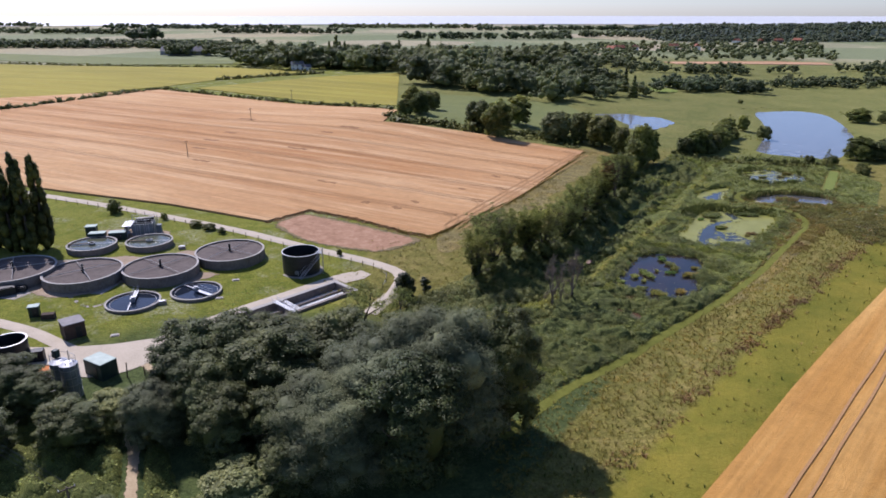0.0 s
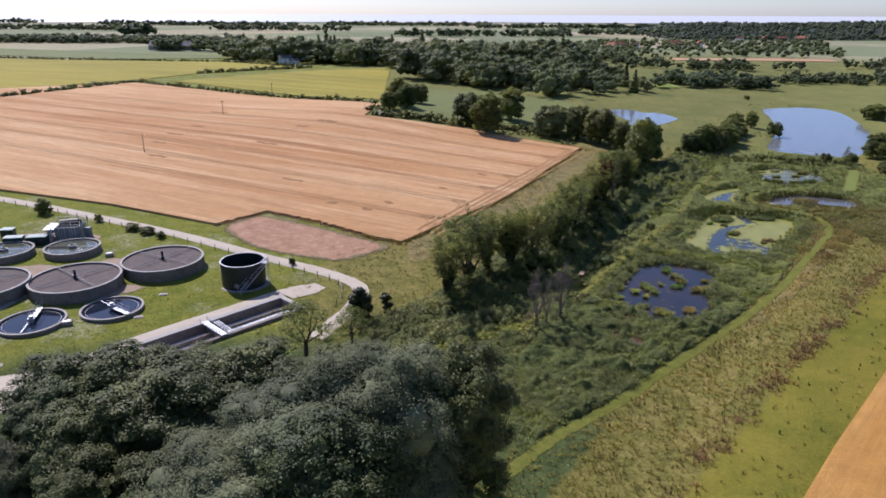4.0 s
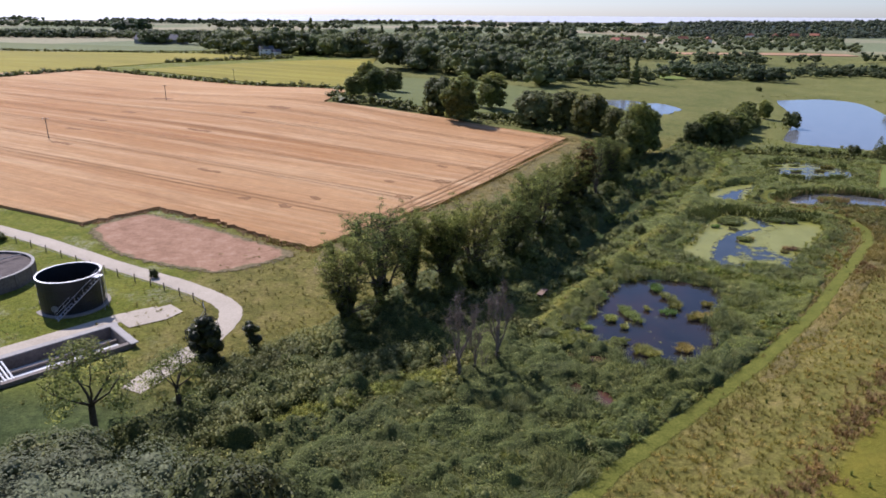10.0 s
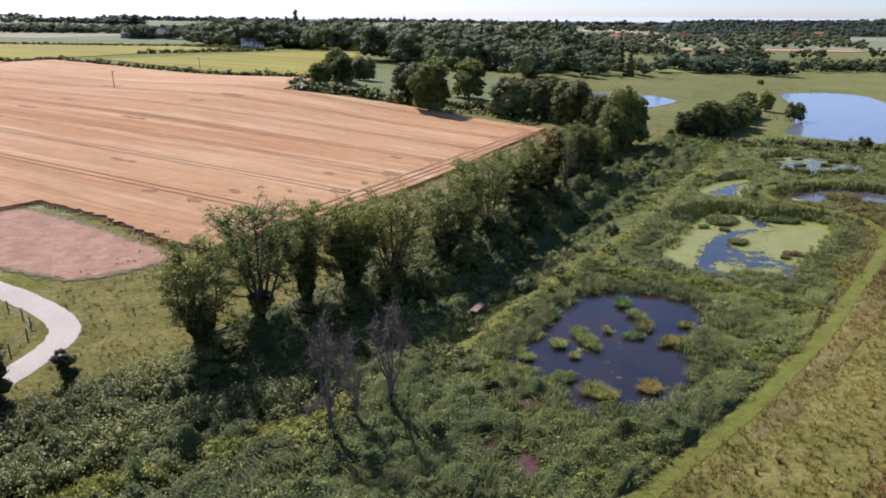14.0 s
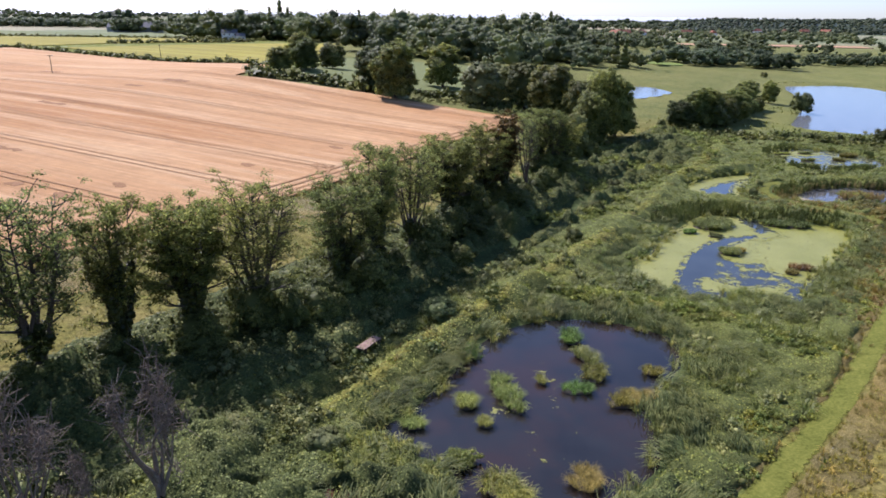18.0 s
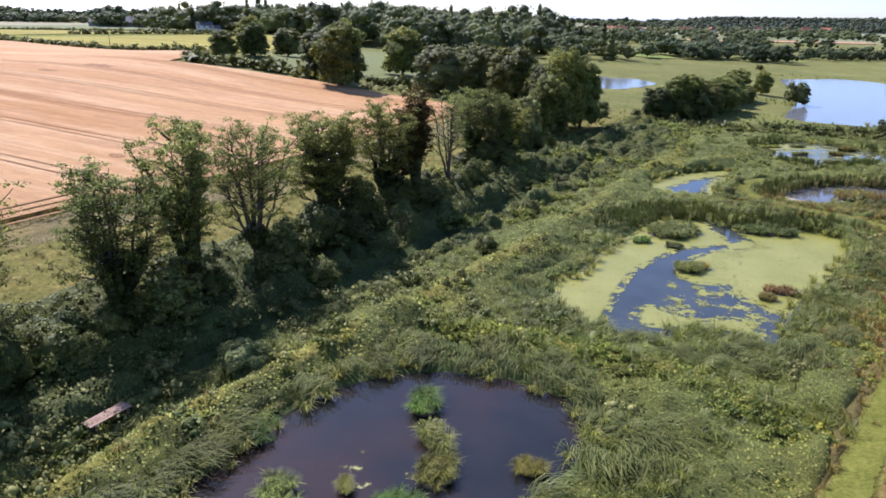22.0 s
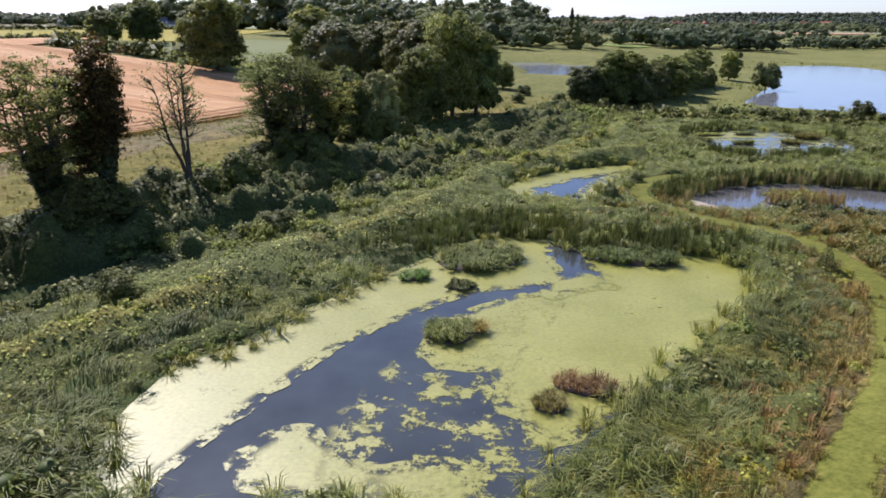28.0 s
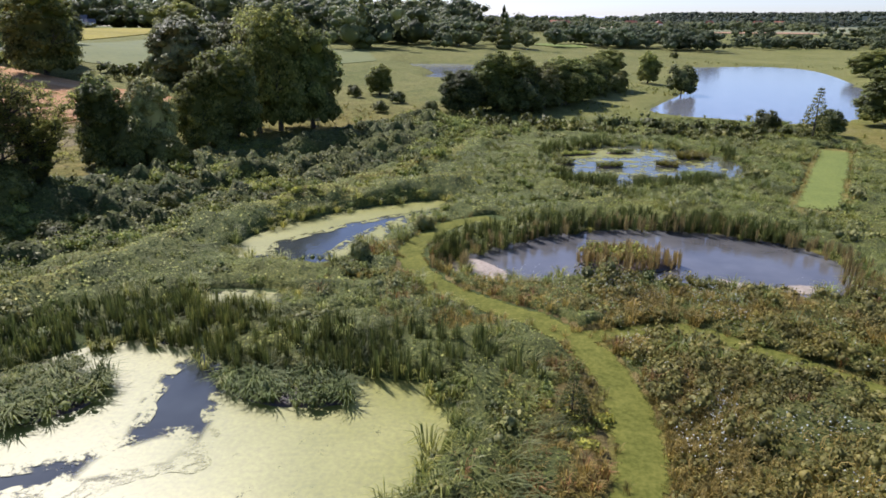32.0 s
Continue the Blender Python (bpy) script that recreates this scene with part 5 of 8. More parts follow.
def marsh_cover(x, y):
    s = side(x, y)
    k = 22 * smooth(130, 165, y)
    return smooth(0.6 + 1.4 * smooth(140, 156, y), 2.2 + 1.6 * smooth(140, 156, y), west_of_path(x, y) + 1.2 * vnoise(x, y, 3.0)) * smooth(-17 - k, -13 - k, s) * smooth(20, 16, s) * smooth(84, 100, y) * smooth(268, 260, y) * edge_off(x, y) * smooth(0.95, 1.35, off_puddles(x, y))


def near_end(x, y):
    """The southern, ranker end of the marsh."""
    return smooth(3.0, -3.0, np.asarray(y) + 0.25 * np.asarray(x) - 142 + 5 * vnoise(x, y, 7))


bund_top = lambda x, y: np.maximum(np.exp(-((line_distance(BUND, x, y) / 2.1) ** 2)) * smooth(112, 126, y), np.exp(-((line_distance(BUND_NORTH, x, y) / 1.8) ** 2))) * smooth(0.1, 0.9, shore_distance(x, y))
cross_top = lambda x, y: np.exp(-((line_distance(CROSS, x, y) / 1.9) ** 2)) * smooth(0.3, 1.2, shore_distance(x, y))

def combed_zone(x, y):
    """Sedge and reed-grass laid over by the wind: round the near ponds and in the southern hollow."""
    ring_ = smooth(6.5, 3.5, shore_distance(x, y, ("dark", "lily")))
    return marsh_zone(x, y) * np.maximum(ring_, near_end(x, y) * 0.8) * (bund_top(x, y) < 0.35) * (cross_top(x, y) < 0.4) * smooth(-0.45, -0.2, vnoise(x, y, 5.0))


sward("marsh_sward", 0, 150, 84, 270, 0.36, 0.45, lambda x, y: marsh_cover(x, y) * (near_end(x, y) < 0.6) * (1 - 0.75 * np.minimum(combed_zone(x, y), 1)), M_SWARD, "unbroken green cover of marsh plants", "marsh plants", (80000, M_MARSH, 0.15), 1.3)
sward("nettle_sward", 0, 80, 84, 150, 0.36, 1.1, lambda x, y: marsh_cover(x, y) * (near_end(x, y) > 0.4), M_SCRUBSWARD, "rank dark nettles and willowherb in the wet hollow", "marsh plants", (70000, M_NETTLE, 0.13), 1.4)
sward("bund_sward", 0, 120, 108, 262, 0.36, 0.5, lambda x, y: np.maximum(bund_top(x, y), cross_top(x, y)), M_BUNDSWARD, "grassy bund between the stream and the ponds", "bank plants", (26000, M_BUTTERBUR, 0.18))
sward("scrub_sward", -34, 95, 88, 275, 0.45, 1.5, lambda x, y: smooth(16, 20, side(x, y)) * smooth(38, 30, side(x, y)) * smooth(88, 104, y) * smooth(1.0, 2.2, line_distance(STREAM, x, y)), M_SCRUBSWARD, "shaded cover of nettles and bramble", "scrub", (70000, M_HEDGE, 0.26))
x, y = sown(rng, 12000, 0, 150, 84, 272, lambda x, y: marsh_zone(x, y) * (bund_top(x, y) < 0.4) * (combed_zone(x, y) < 0.5) * (0.25 + 0.75 * (vnoise(x, y, 6.0) > -0.05)) * 0.75 * (near_end(x, y) < 0.5))
scatter("marsh_herbs", P_MOUND, x, y, rng.uniform(0.5, 1.0, len(x)) * (0.7 + 0.6 * blotch(x, y, 7, 2)), M_MARSH, "dense green waterside herbs and nettles", "marsh plants", rng, 0.35)
x, y = sown(rng, 26000, 0, 150, 84, 272, lambda x, y: marsh_zone(x, y) * (vnoise(x, y, 6.0) < 0.12) * 0.62 * (bund_top(x, y) < 0.4))
scatter("marsh_sedge", P_LONGSEDGE, x, y, rng.uniform(0.75, 1.35, len(x)), M_SEDGE, "arching tussocks of green sedge", "sedge", rng)
x, y = sown(rng, 2600, 0, 150, 84, 272, lambda x, y: marsh_zone(x, y) * (blotch(x, y, 9.0, 3.3) > 0.4) * 0.5)
scatter("willowherb", P_MOUND, x, y, rng.uniform(1.0, 1.7, len(x)), M_SALLOW, "tall grey-green willowherb clumps", "marsh plants", rng, 0.35)
x, y = sown(rng, 9000, 0, 80, 84, 150, lambda x, y: marsh_zone(x, y) * (0.15 + 0.85 * (vnoise(x, y, 4.0) > 0.0)) * 0.55 * (near_end(x, y) > 0.5))
scatter("nettle_beds", P_MOUND, x, y, rng.uniform(0.6, 1.25, len(x)), M_NETTLE, "dark green nettle beds in the hollow", "marsh plants", rng, 0.35)
x, y = sown(rng, 2600, 20, 150, 120, 272, lambda x, y: marsh_zone(x, y) * (vnoise(x, y, 9.0) > 0.18) * 0.5 * (line_distance(PATHWAY, x, y) > 3.5))
scatter("dark_herbs", P_MOUND, x, y, rng.uniform(1.1, 2.2, len(x)) * (1 - 0.4 * smooth(76, 84, x)), M_NETTLE, "dark bramble clumps standing above the marsh", "marsh plants", rng, 0.35)
# leafy bund between the stream and the ponds
x, y = sown(rng, 9000, 10, 112, 112, 256, lambda x, y: bund_top(x, y) * (vnoise(x, y, 4.0) > -0.25))
scatter("bund_herbs", P_BIGLEAF, x, y, rng.uniform(0.4, 0.85, len(x)), M_BUTTERBUR, "yellow-green broad-leaved plants on the bund", "bank plants", rng)
x, y = sown(rng, 16000, 10, 112, 112, 256, lambda x, y: bund_top(x, y) * (vnoise(x, y, 5.0) > 0.0))
scatter("bund_straw", P_GRASS, x, y, rng.uniform(0.7, 1.5, len(x)), M_STRAW, "bleached grass along the top of the bund", "grass", rng)
x, y = sown(rng, 5200, 44, 78, 142, 166, lambda x, y: cross_top(x, y))
scatter("cross_herbs", P_BIGLEAF, x, y, rng.uniform(0.5, 0.95, len(x)), M_BUTTERBUR, "yellow-green butterbur on the bank between two ponds", "bank plants", rng)


x, y = sown(rng, 26000, 0, 100, 90, 196, lambda x, y: combed_zone(x, y) * 0.7)
scatter("combed_sedge", P_COMBED, x, y, rng.uniform(0.9, 1.6, len(x)) * (1 - 0.28 * smooth(150, 162, y)), M_COMBED, "swathes of green sedge laid over by the wind", "sedge", rng, comb=0.6 + 2.4 * vnoise(x, y, 6.0) + rng.normal(0, 0.3, len(x)))
x, y = sown(rng, 7000, 60, 104, 125, 215, lambda x, y: (west_of_path(x, y) > 0.8) * (west_of_path(x, y) < 6) * (blotch(x, y, 3.2, 4) > 0.5) * (shore_distance(x, y) > 0.8) * off_ways(x, y) * 0.8)
scatter("bank_herbs", P_BIGLEAF, x, y, rng.uniform(0.45, 0.9, len(x)), M_BUTTERBUR, "low yellow-green leaves along the path", "bank plants", rng)
# shaded scrub under the hedge trees
x, y = sown(rng, 15000, -30, 110, 88, 275, lambda x, y: smooth(15, 19, side(x, y)) * smooth(37, 30, side(x, y)) * smooth(88, 104, y) * 0.5 * (line_distance(STREAM, x, y) > 0.9))
scatter("scrub", P_MOUND, x, y, rng.uniform(0.7, 1.4, len(x)) * (0.7 + 0.6 * np.maximum(vnoise(x, y, 4), 0)), M_HEDGE, "dark bramble and nettle scrub below the trees", "scrub", rng, 0.35)
sward("thicket_sward", -92, 8, 36, 84, 0.6, 1.6, lambda x, y: smooth(5, 0, side(x, y) * -1) * smooth(36, 44, y) * smooth(86, 80, y + 0.15 * (x + 50)) * smooth(1.0, 2.2, line_distance(SANDY, x, y)) * smooth(-44, -50, x + 0.6 * (y - 90)), M_SWARD, "rank green scrub beside the sandy path", "scrub", (26000, M_MARSH, 0.3))
x, y = sown(rng, 3200, -25, 60, 88, 170, lambda x, y: smooth(10, 14, side(x, y)) * smooth(30, 24, side(x, y)) * (blotch(x, y, 5, 7) > 0.5) * 0.5)
scatter("sallow_scrub", P_MOUND, x, y, rng.uniform(0.9, 1.9, len(x)), M_SALLOW, "grey-green young willow scrub", "scrub", rng, 0.3)
x, y = sown(rng, 5200, 45, 110, 185, 268, lambda x, y: smooth(14, 17, side(x, y)) * smooth(40, 30, side(x, y)) * smooth(-0.2, 0.2, vnoise(x, y, 5.5)) * 0.8)
scatter("stream_herbs", P_MOUND, x, y, rng.uniform(0.8, 1.6, len(x)), M_MARSH, "sunlit green willowherb and nettles beyond the stream", "marsh plants", rng, 0.35)
# reed beds


def near_shore(name, x, y, a, b):
    d = signed(SHORES[name], x, y)
    return (d > a) & (d < b)


x, y = sown(rng, 24000, 60, 135, 155, 250, lambda x, y: (near_shore("five", x, y, -0.8, 2.6) * (side(x, y) > -22 - 0.2 * (y - 200)) * ((y > 201.5) | (x > 119)) | (near_shore("lily", x, y, -0.4, 4.2) & (y > 186)) | (near_shore("four", x, y, -0.5, 1.6) & (blotch(x, y, 3) > 0.45))) * off_ways(x, y) * 1.0)
scatter("reed_bed", P_REED, x, y, rng.uniform(0.85, 1.05, len(x)), M_REEDBED, "tall dark green reeds standing in the margin", "reeds", rng)
x, y = sown(rng, 7000, 90, 135, 190, 250, lambda x, y: near_shore("five", x, y, -0.9, 1.4) * ((y > 200.5) | (x > 118)) * 0.8)
scatter("dry_reeds", P_REED, x, y, rng.uniform(0.6, 0.95, len(x)), M_DRYREED, "straw-coloured reed stems at the pond edge", "reeds", rng)
x, y = sown(rng, 9000, 30, 130, 118, 250, lambda x, y: (shore_distance(x, y) > -0.7) * (shore_distance(x, y) < 1.1) * 0.75)
scatter("margin_sedge", P_SEDGE, x, y, rng.uniform(0.6, 1.1, len(x)), M_SEDGE, "sedge hanging over the pond margins", "sedge", rng, z=np.maximum(height(x, y) - 0.2, WATER_Z))
# long grass on the eastern bank
bank = lambda x, y: smooth(3.2, 1.5, west_of_path(x, y) + 1.5 * vnoise(x, y, 3.0)) * smooth(190, 184, y) * smooth(-62, -48, side(x, y)) * off_ways(x, y) * (signed(np.array(CROP, float), x, y) > 0.3) * (shore_distance(x, y) > 0.5) * (1 - 0.93 * smooth(0.5, 2.5, x - np.interp(y, [p[1] for p in DOCKS], [p[0] for p in DOCKS])))
x, y = sown(rng, 60000, -5, 150, 40, 190, lambda x, y: bank(x, y) * 0.62)
scatter("bank_grass", P_GRASS, x, y, rng.uniform(0.6, 1.25, len(x)), M_MEADOW, "long olive-green grass on the bank", "grass", rng)
x, y = sown(rng, 30000, 0, 150, 40, 240, lambda x, y: bank(x, y) * smooth(-0.35, 0.25, vnoise(x, y, 5.0)) * 0.75)
scatter("bank_straw", P_GRASS, x, y, rng.uniform(0.7, 1.4, len(x)), M_STRAW, "tall bleached seed grass on the bank", "grass", rng)
x, y = sown(rng, 45000, 8, 120, 56, 175, lambda x, y: np.exp(-((line_distance(DOCKS, x, y) / 1.6) ** 2)) * smooth(-0.6, 0.4, vnoise(x, y, 3.5)) * smooth(60, 90, y))
scatter("dock_stems", P_GRASS, x, y, rng.uniform(0.9, 1.7, len(x)), M_DOCK, "rusty brown dock stems in seed", "docks", rng)
x, y = sown(rng, 500, 10, 110, 50, 150, lambda x, y: np.maximum(bank(x, y), 0.8 * off_ways(x, y) * (side(x, y) < -20) * (side(x, y) > -50) * (signed(np.array(CROP, float), x, y) > 0.5)))
scatter("dock_tufts", P_DOCK, x, y, rng.uniform(0.5, 0.9, len(x)), M_REED, "scattered dark coarse tufts in short grass", "docks", rng)
row_at = lambda line, wide: (lambda x, y: np.exp(-((line_distance(line, x, y) / wide) ** 2)))
for line, wide, lo_, hi_, mat_, label_ in (([(-5, 117.5), (-2, 121), (1.3, 124), (4, 127.6)], 1.5, 1.7, 2.8, M_SALLOW, "thicket of silver-grey young sallows"), ([(-2, 109), (0.8, 113.4), (4.2, 118), (7.7, 120.8), (12.5, 123.6), (17, 125.8)], 0.7, 2.0, 3.0, M_SALLOW, "row of grey-green young sallows"),
                                           ([(2, 109), (6, 113), (10.7, 116.8), (15.3, 119.1), (19.8, 121.7)], 0.5, 1.3, 1.9, M_BUTTERBUR, "narrow yellow-green hedge row")):
    x, y = sown(rng, 3400, -10, 24, 104, 134, row_at(line, wide))
    scatter("sallow_hedge", P_SALLOW, x, y, rng.uniform(lo_, hi_, len(x)), mat_, label_, "scrub", rng, 0.2)
weeds = lambda x, y: smooth(100.5, 103, x) * smooth(135, 120, x) * smooth(150, 162, y) * smooth(200, 193, y) * off_ways(x, y) * (shore_distance(x, y) > 0.7)
x, y = sown(rng, 4400, 100, 136, 150, 200, lambda x, y: weeds(x, y) * (0.45 + 0.55 * (vnoise(x, y, 3.0) > -0.1)) * 0.7)
sward("weed_sward", 101, 140, 148, 202, 0.4, 0.35, weeds, M_SWARD, "low cover of mixed weeds and dry grass", "weeds", (46000, M_WEEDS, 0.13))
scatter("weed_herbs", P_MOUND, x, y, rng.uniform(0.75, 1.4, len(x)), M_WEEDS, "rank mixed weeds and brambles", "weeds", rng)
x, y = sown(rng, 9000, 95, 136, 150, 202, lambda x, y: np.maximum(weeds(x, y), (line_distance([(99, 196.5), (107, 195.5), (118, 193)], x, y) < 3.0) * off_ways(x, y)) * (vnoise(x, y, 3.1) > 0.15) * 0.6)
scatter("weed_straw", P_DRY, x, y, rng.uniform(0.9, 1.6, len(x)), M_STRAW, "dry grass among the weeds", "grass", rng)
x, y = sown(rng, 9000, 95, 136, 150, 202, lambda x, y: np.maximum(weeds(x, y), (line_distance([(97, 197.5), (105, 197), (118, 194.5)], x, y) < 2.2) * 1.0) * (vnoise(x, y, 2.0) > 0.2) * 0.5)
scatter("white_umbels", P_UMBEL, x, y, rng.uniform(0.55, 0.8, len(x)), M_FLOWER, "small white umbel flowers", "flowers", rng)
x, y = sown(rng, 700, 20, 115, 84, 175, lambda x, y: bank(x, y) * (blotch(x, y, 3.0, 12) > 0.66) * 0.6)
scatter("bank_umbels", P_UMBEL, x, y, rng.uniform(0.4, 0.7, len(x)), M_FLOWER, "scattered white flowers in the bank grass", "flowers", rng)
x, y = sown(rng, 1500, 100, 136, 150, 200, lambda x, y: weeds(x, y) * (vnoise(x, y, 3.4) > 0.25) * 0.7)
scatter("weed_docks", P_DRY, x, y, rng.uniform(0.9, 1.5, len(x)), M_DOCK, "reddish docks among the weeds", "docks", rng)
works = lambda x, y: (signed(np.array([(-95, 126), (-70, 108), (-54, 102), (-24, 131), (-14, 140), (-60, 163), (-95, 176)], float), x, y) < 0)
for hard in ((-74, 128.3, 8.2), (-59.6, 132.1, 8.2), (-48.1, 142.4, 8.1), (-88.3, 128.3, 8.6), (-59.4, 117.7, 5.6), (-49.3, 123.4, 5.5), (-80.8, 145.7, 5.9), (-68.9, 148.8, 5.8), (-73.5, 157, 6), (-31, 139, 5)):
    works = (lambda was, c: (lambda x, y: was(x, y) & (np.hypot(x - c[0], y - c[1]) > c[2])))(works, hard)
for count, mat_, label_ in ((5200, M_BRIGHT, "bright green lawn tufts between the tanks"), (3600, M_MEADOW, "olive lawn tufts between the tanks"), (1600, M_STRAW, "dry pale lawn tufts between the tanks")):
    x, y = sown(rng, count, -95, -14, 102, 176, lambda x, y: works(x, y) * (line_distance(LANE, x, y) > 2.1) * (vnoise(x, y, 4.0 + count / 1500) > -0.25))
    scatter("lawn_tufts", P_GRASS, x, y, rng.uniform(0.3, 0.65, len(x)), mat_, label_, "grass", rng)
x, y = sown(rng, 5200, 85, 260, 250, 420, lambda x, y: (shore_distance(x, y, ("big", "far", "four", "five")) > 1.0) * (vnoise(x, y, 14) > 0.05) * (side(x, y) < 40) * 0.7)
scatter("rush_tufts", P_GRASS, x, y, rng.uniform(1.0, 2.0, len(x)), M_REED, "dark rushes dotted over the pasture", "rushes", rng)
dry = lambda x, y: np.exp(-(((line_distance(PATHWAY, x, y) - 2.6) / 1.9) ** 2)) * smooth(142, 158, y) * (shore_distance(x, y) > 0.8) * off_ways(x, y) * (0.35 + 0.65 * (x > np.interp(y, PATH_Y, PATH_X)))
sward("verge_sward", 40, 128, 110, 206, 0.36, 0.2, lambda x, y: smooth(0.5, 1.7, line_distance(PATHWAY, x, y) + 0.3 * vnoise(x, y, 1.4)) * smooth(4.6, 3.0, line_distance(PATHWAY, x, y) + 0.9 * vnoise(x, y, 3.0)) * smooth(110, 140, y) * smooth(206, 200, y) * smooth(0.1, 1.3, shore_distance(x, y)) * smooth(0.5, 1.0, line_distance([(101.6, 190.6), (107, 191.6), (111.2, 188.2), (115, 184.5), (125, 178)], x, y)), M_DRYSWARD, "soft tan cover of drying grass beside the mown path", "grass")
x, y = sown(rng, 20000, 40, 128, 110, 206, lambda x, y: np.exp(-(((line_distance(PATHWAY, x, y) - 2.4) / 1.5) ** 2)) * (shore_distance(x, y) > 0.8) * off_ways(x, y))
scatter("verge_grass", P_GRASS, x, y, rng.uniform(0.6, 1.1, len(x)), M_MEADOW, "olive grass mixed into the drying verge", "grass", rng)
x, y = sown(rng, 46000, 76, 125, 142, 205, lambda x, y: np.maximum(dry(x, y), 0.9 * (line_distance([(104, 194.5), (112, 194), (120, 190)], x, y) < 2.2) * off_ways(x, y)) * smooth(-0.5, 0.2, vnoise(x, y, 2.4)))
scatter("dry_verge", P_DRY, x, y, rng.uniform(0.7, 1.35, len(x)), M_STRAW, "sun-dried tan grass beside the mown path", "grass", rng)
x, y = sown(rng, 9000, 76, 125, 142, 205, lambda x, y: dry(x, y) * (vnoise(x, y, 3.0) > 0.15))
scatter("rusty_verge", P_DRY, x, y, rng.uniform(0.8, 1.5, len(x)), M_DOCK, "reddish sorrel and docks beside the path", "docks", rng)
# tufts that overhang the mown ways
for line, wide in ((PATHWAY, 1.05), ([(101.6, 190.6), (107, 191.6), (111.2, 188.2), (115, 184.5), (125, 178)], 0.8), ([(127, 215), (131, 221), (136, 229), (144, 242)], 2.1)):
    x, y = sown(rng, 60000, 5, 150, 75, 245, lambda x, y: np.exp(-(((line_distance(line, x, y) - wide - 0.15) / 0.5) ** 2)) * 0.6)
    scatter("path_edge_grass", P_DRY, x, y, rng.uniform(0.5, 1.0, len(x)), M_STRAW, "dry long grass leaning over the mown path", "grass", rng)
# trampled and thin wheat along the bare corner
x, y = sown(rng, 13000, -50, 0, 155, 184, lambda x, y: np.exp(-((line_distance([(-3, 160.5), *RAGGED], x, y) / 0.9) ** 2)) * 0.8)
scatter("wheat_fringe", P_GRASS, x, y, rng.uniform(0.8, 1.3, len(x)), M_RUSTY, "thin brownish wheat stems at the field corner", "wheat", rng)
x, y = sown(rng, 60000, -12, 66, 155, 275, lambda x, y: np.exp(-(((signed(np.array(FIELD, float), x, y) - 0.2) / 0.6) ** 2)) * (y < 272))
scatter("wheat_edge", P_DRY, x, y, rng.uniform(0.9, 1.5, len(x)), M_STRAW, "bleached grass and stray wheat at the field edge", "grass", rng)
x, y = sown(rng, 30000, -12, 80, 140, 275, lambda x, y: smooth(7, 1, signed(np.array(FIELD, float), x, y)) * (signed(np.array(FIELD, float), x, y) > 0.2) * smooth(-0.3, 0.3, vnoise(x, y, 4.0)) * (line_distance(TRACK, x, y) > 3) * (x > -3))
scatter("headland_straw", P_GRASS, x, y, rng.uniform(0.7, 1.3, len(x)), M_STRAW, "tan seed grass between the trees and the wheat", "grass", rng)
sward("headland_sward", -4, 74, 150, 275, 0.5, 0.22, lambda x, y: smooth(0.2, 1.2, signed(np.array(FIELD, float), x, y)) * smooth(11, 6, signed(np.array(FIELD, float), x, y) + 3 * vnoise(x, y, 5.0)) * smooth(30, 34, side(x, y)) * smooth(-3, 1, x), M_DRYSWARD, "tan rough grass between the tree row and the wheat", "grass")
# rough strip between hedge trees and wheat
x, y = sown(rng, 15000, -25, 85, 112, 275, lambda x, y: smooth(30, 34, side(x, y)) * smooth(70, 50, side(x, y)) * (signed(np.array(FIELD, float), x, y) > 0.2) * (line_distance(TRACK, x, y) > 2) * 0.6)
scatter("headland_grass", P_GRASS, x, y, rng.uniform(0.6, 1.2, len(x)), M_MEADOW, "yellowish rough grass beside the wheat", "grass", rng)


def islet(x, y, rx, ry, turn, protos, mat, label, category, seed, size=1.0, count=40, group="pond islets"):
    """A clump of growth in the water on its own small hump."""
    r = np.random.default_rng(seed)
    base = tagged(new("islet"), label, category, group)
    base.matrix_world = pose(x, y, WATER_Z, 0, 0, turn)
    bm = bmesh.new()
    bmesh.ops.create_icosphere(bm, subdivisions=2, radius=1, matrix=Matrix.Diagonal((rx, ry, 0.22, 1)))
    for v in bm.verts:
        v.co *= 1 + 0.18 * noise.noise(v.co * 1.7 + Vector((seed, 0, 0)))
    part("mud_hump", bm, M_MUD, base, "wet mud", True)
    t, q = r.uniform(0, 2 * math.pi, count), np.sqrt(r.uniform(0, 1, count))
    px, py = rx * q * np.cos(t), ry * q * np.sin(t)
    sc = size * r.uniform(0.7, 1.2, count)
    done = []
    for k in range(count):
        v, f = protos[k % len(protos)]
        a = r.uniform(0, 6.28)
        w, ca, sa = v * sc[k], math.cos(a), math.sin(a)
        done.append((np.stack([w[:, 0] * ca - w[:, 1] * sa + px[k], w[:, 0] * sa + w[:, 1] * ca + py[k], w[:, 2] + 0.1, v[:, 3] * ca - v[:, 4] * sa, v[:, 3] * sa + v[:, 4] * ca, v[:, 5]], 1), f))
    piece("foliage", mesh_from("islet_foliage", *join(*done), mat), base)
    return base


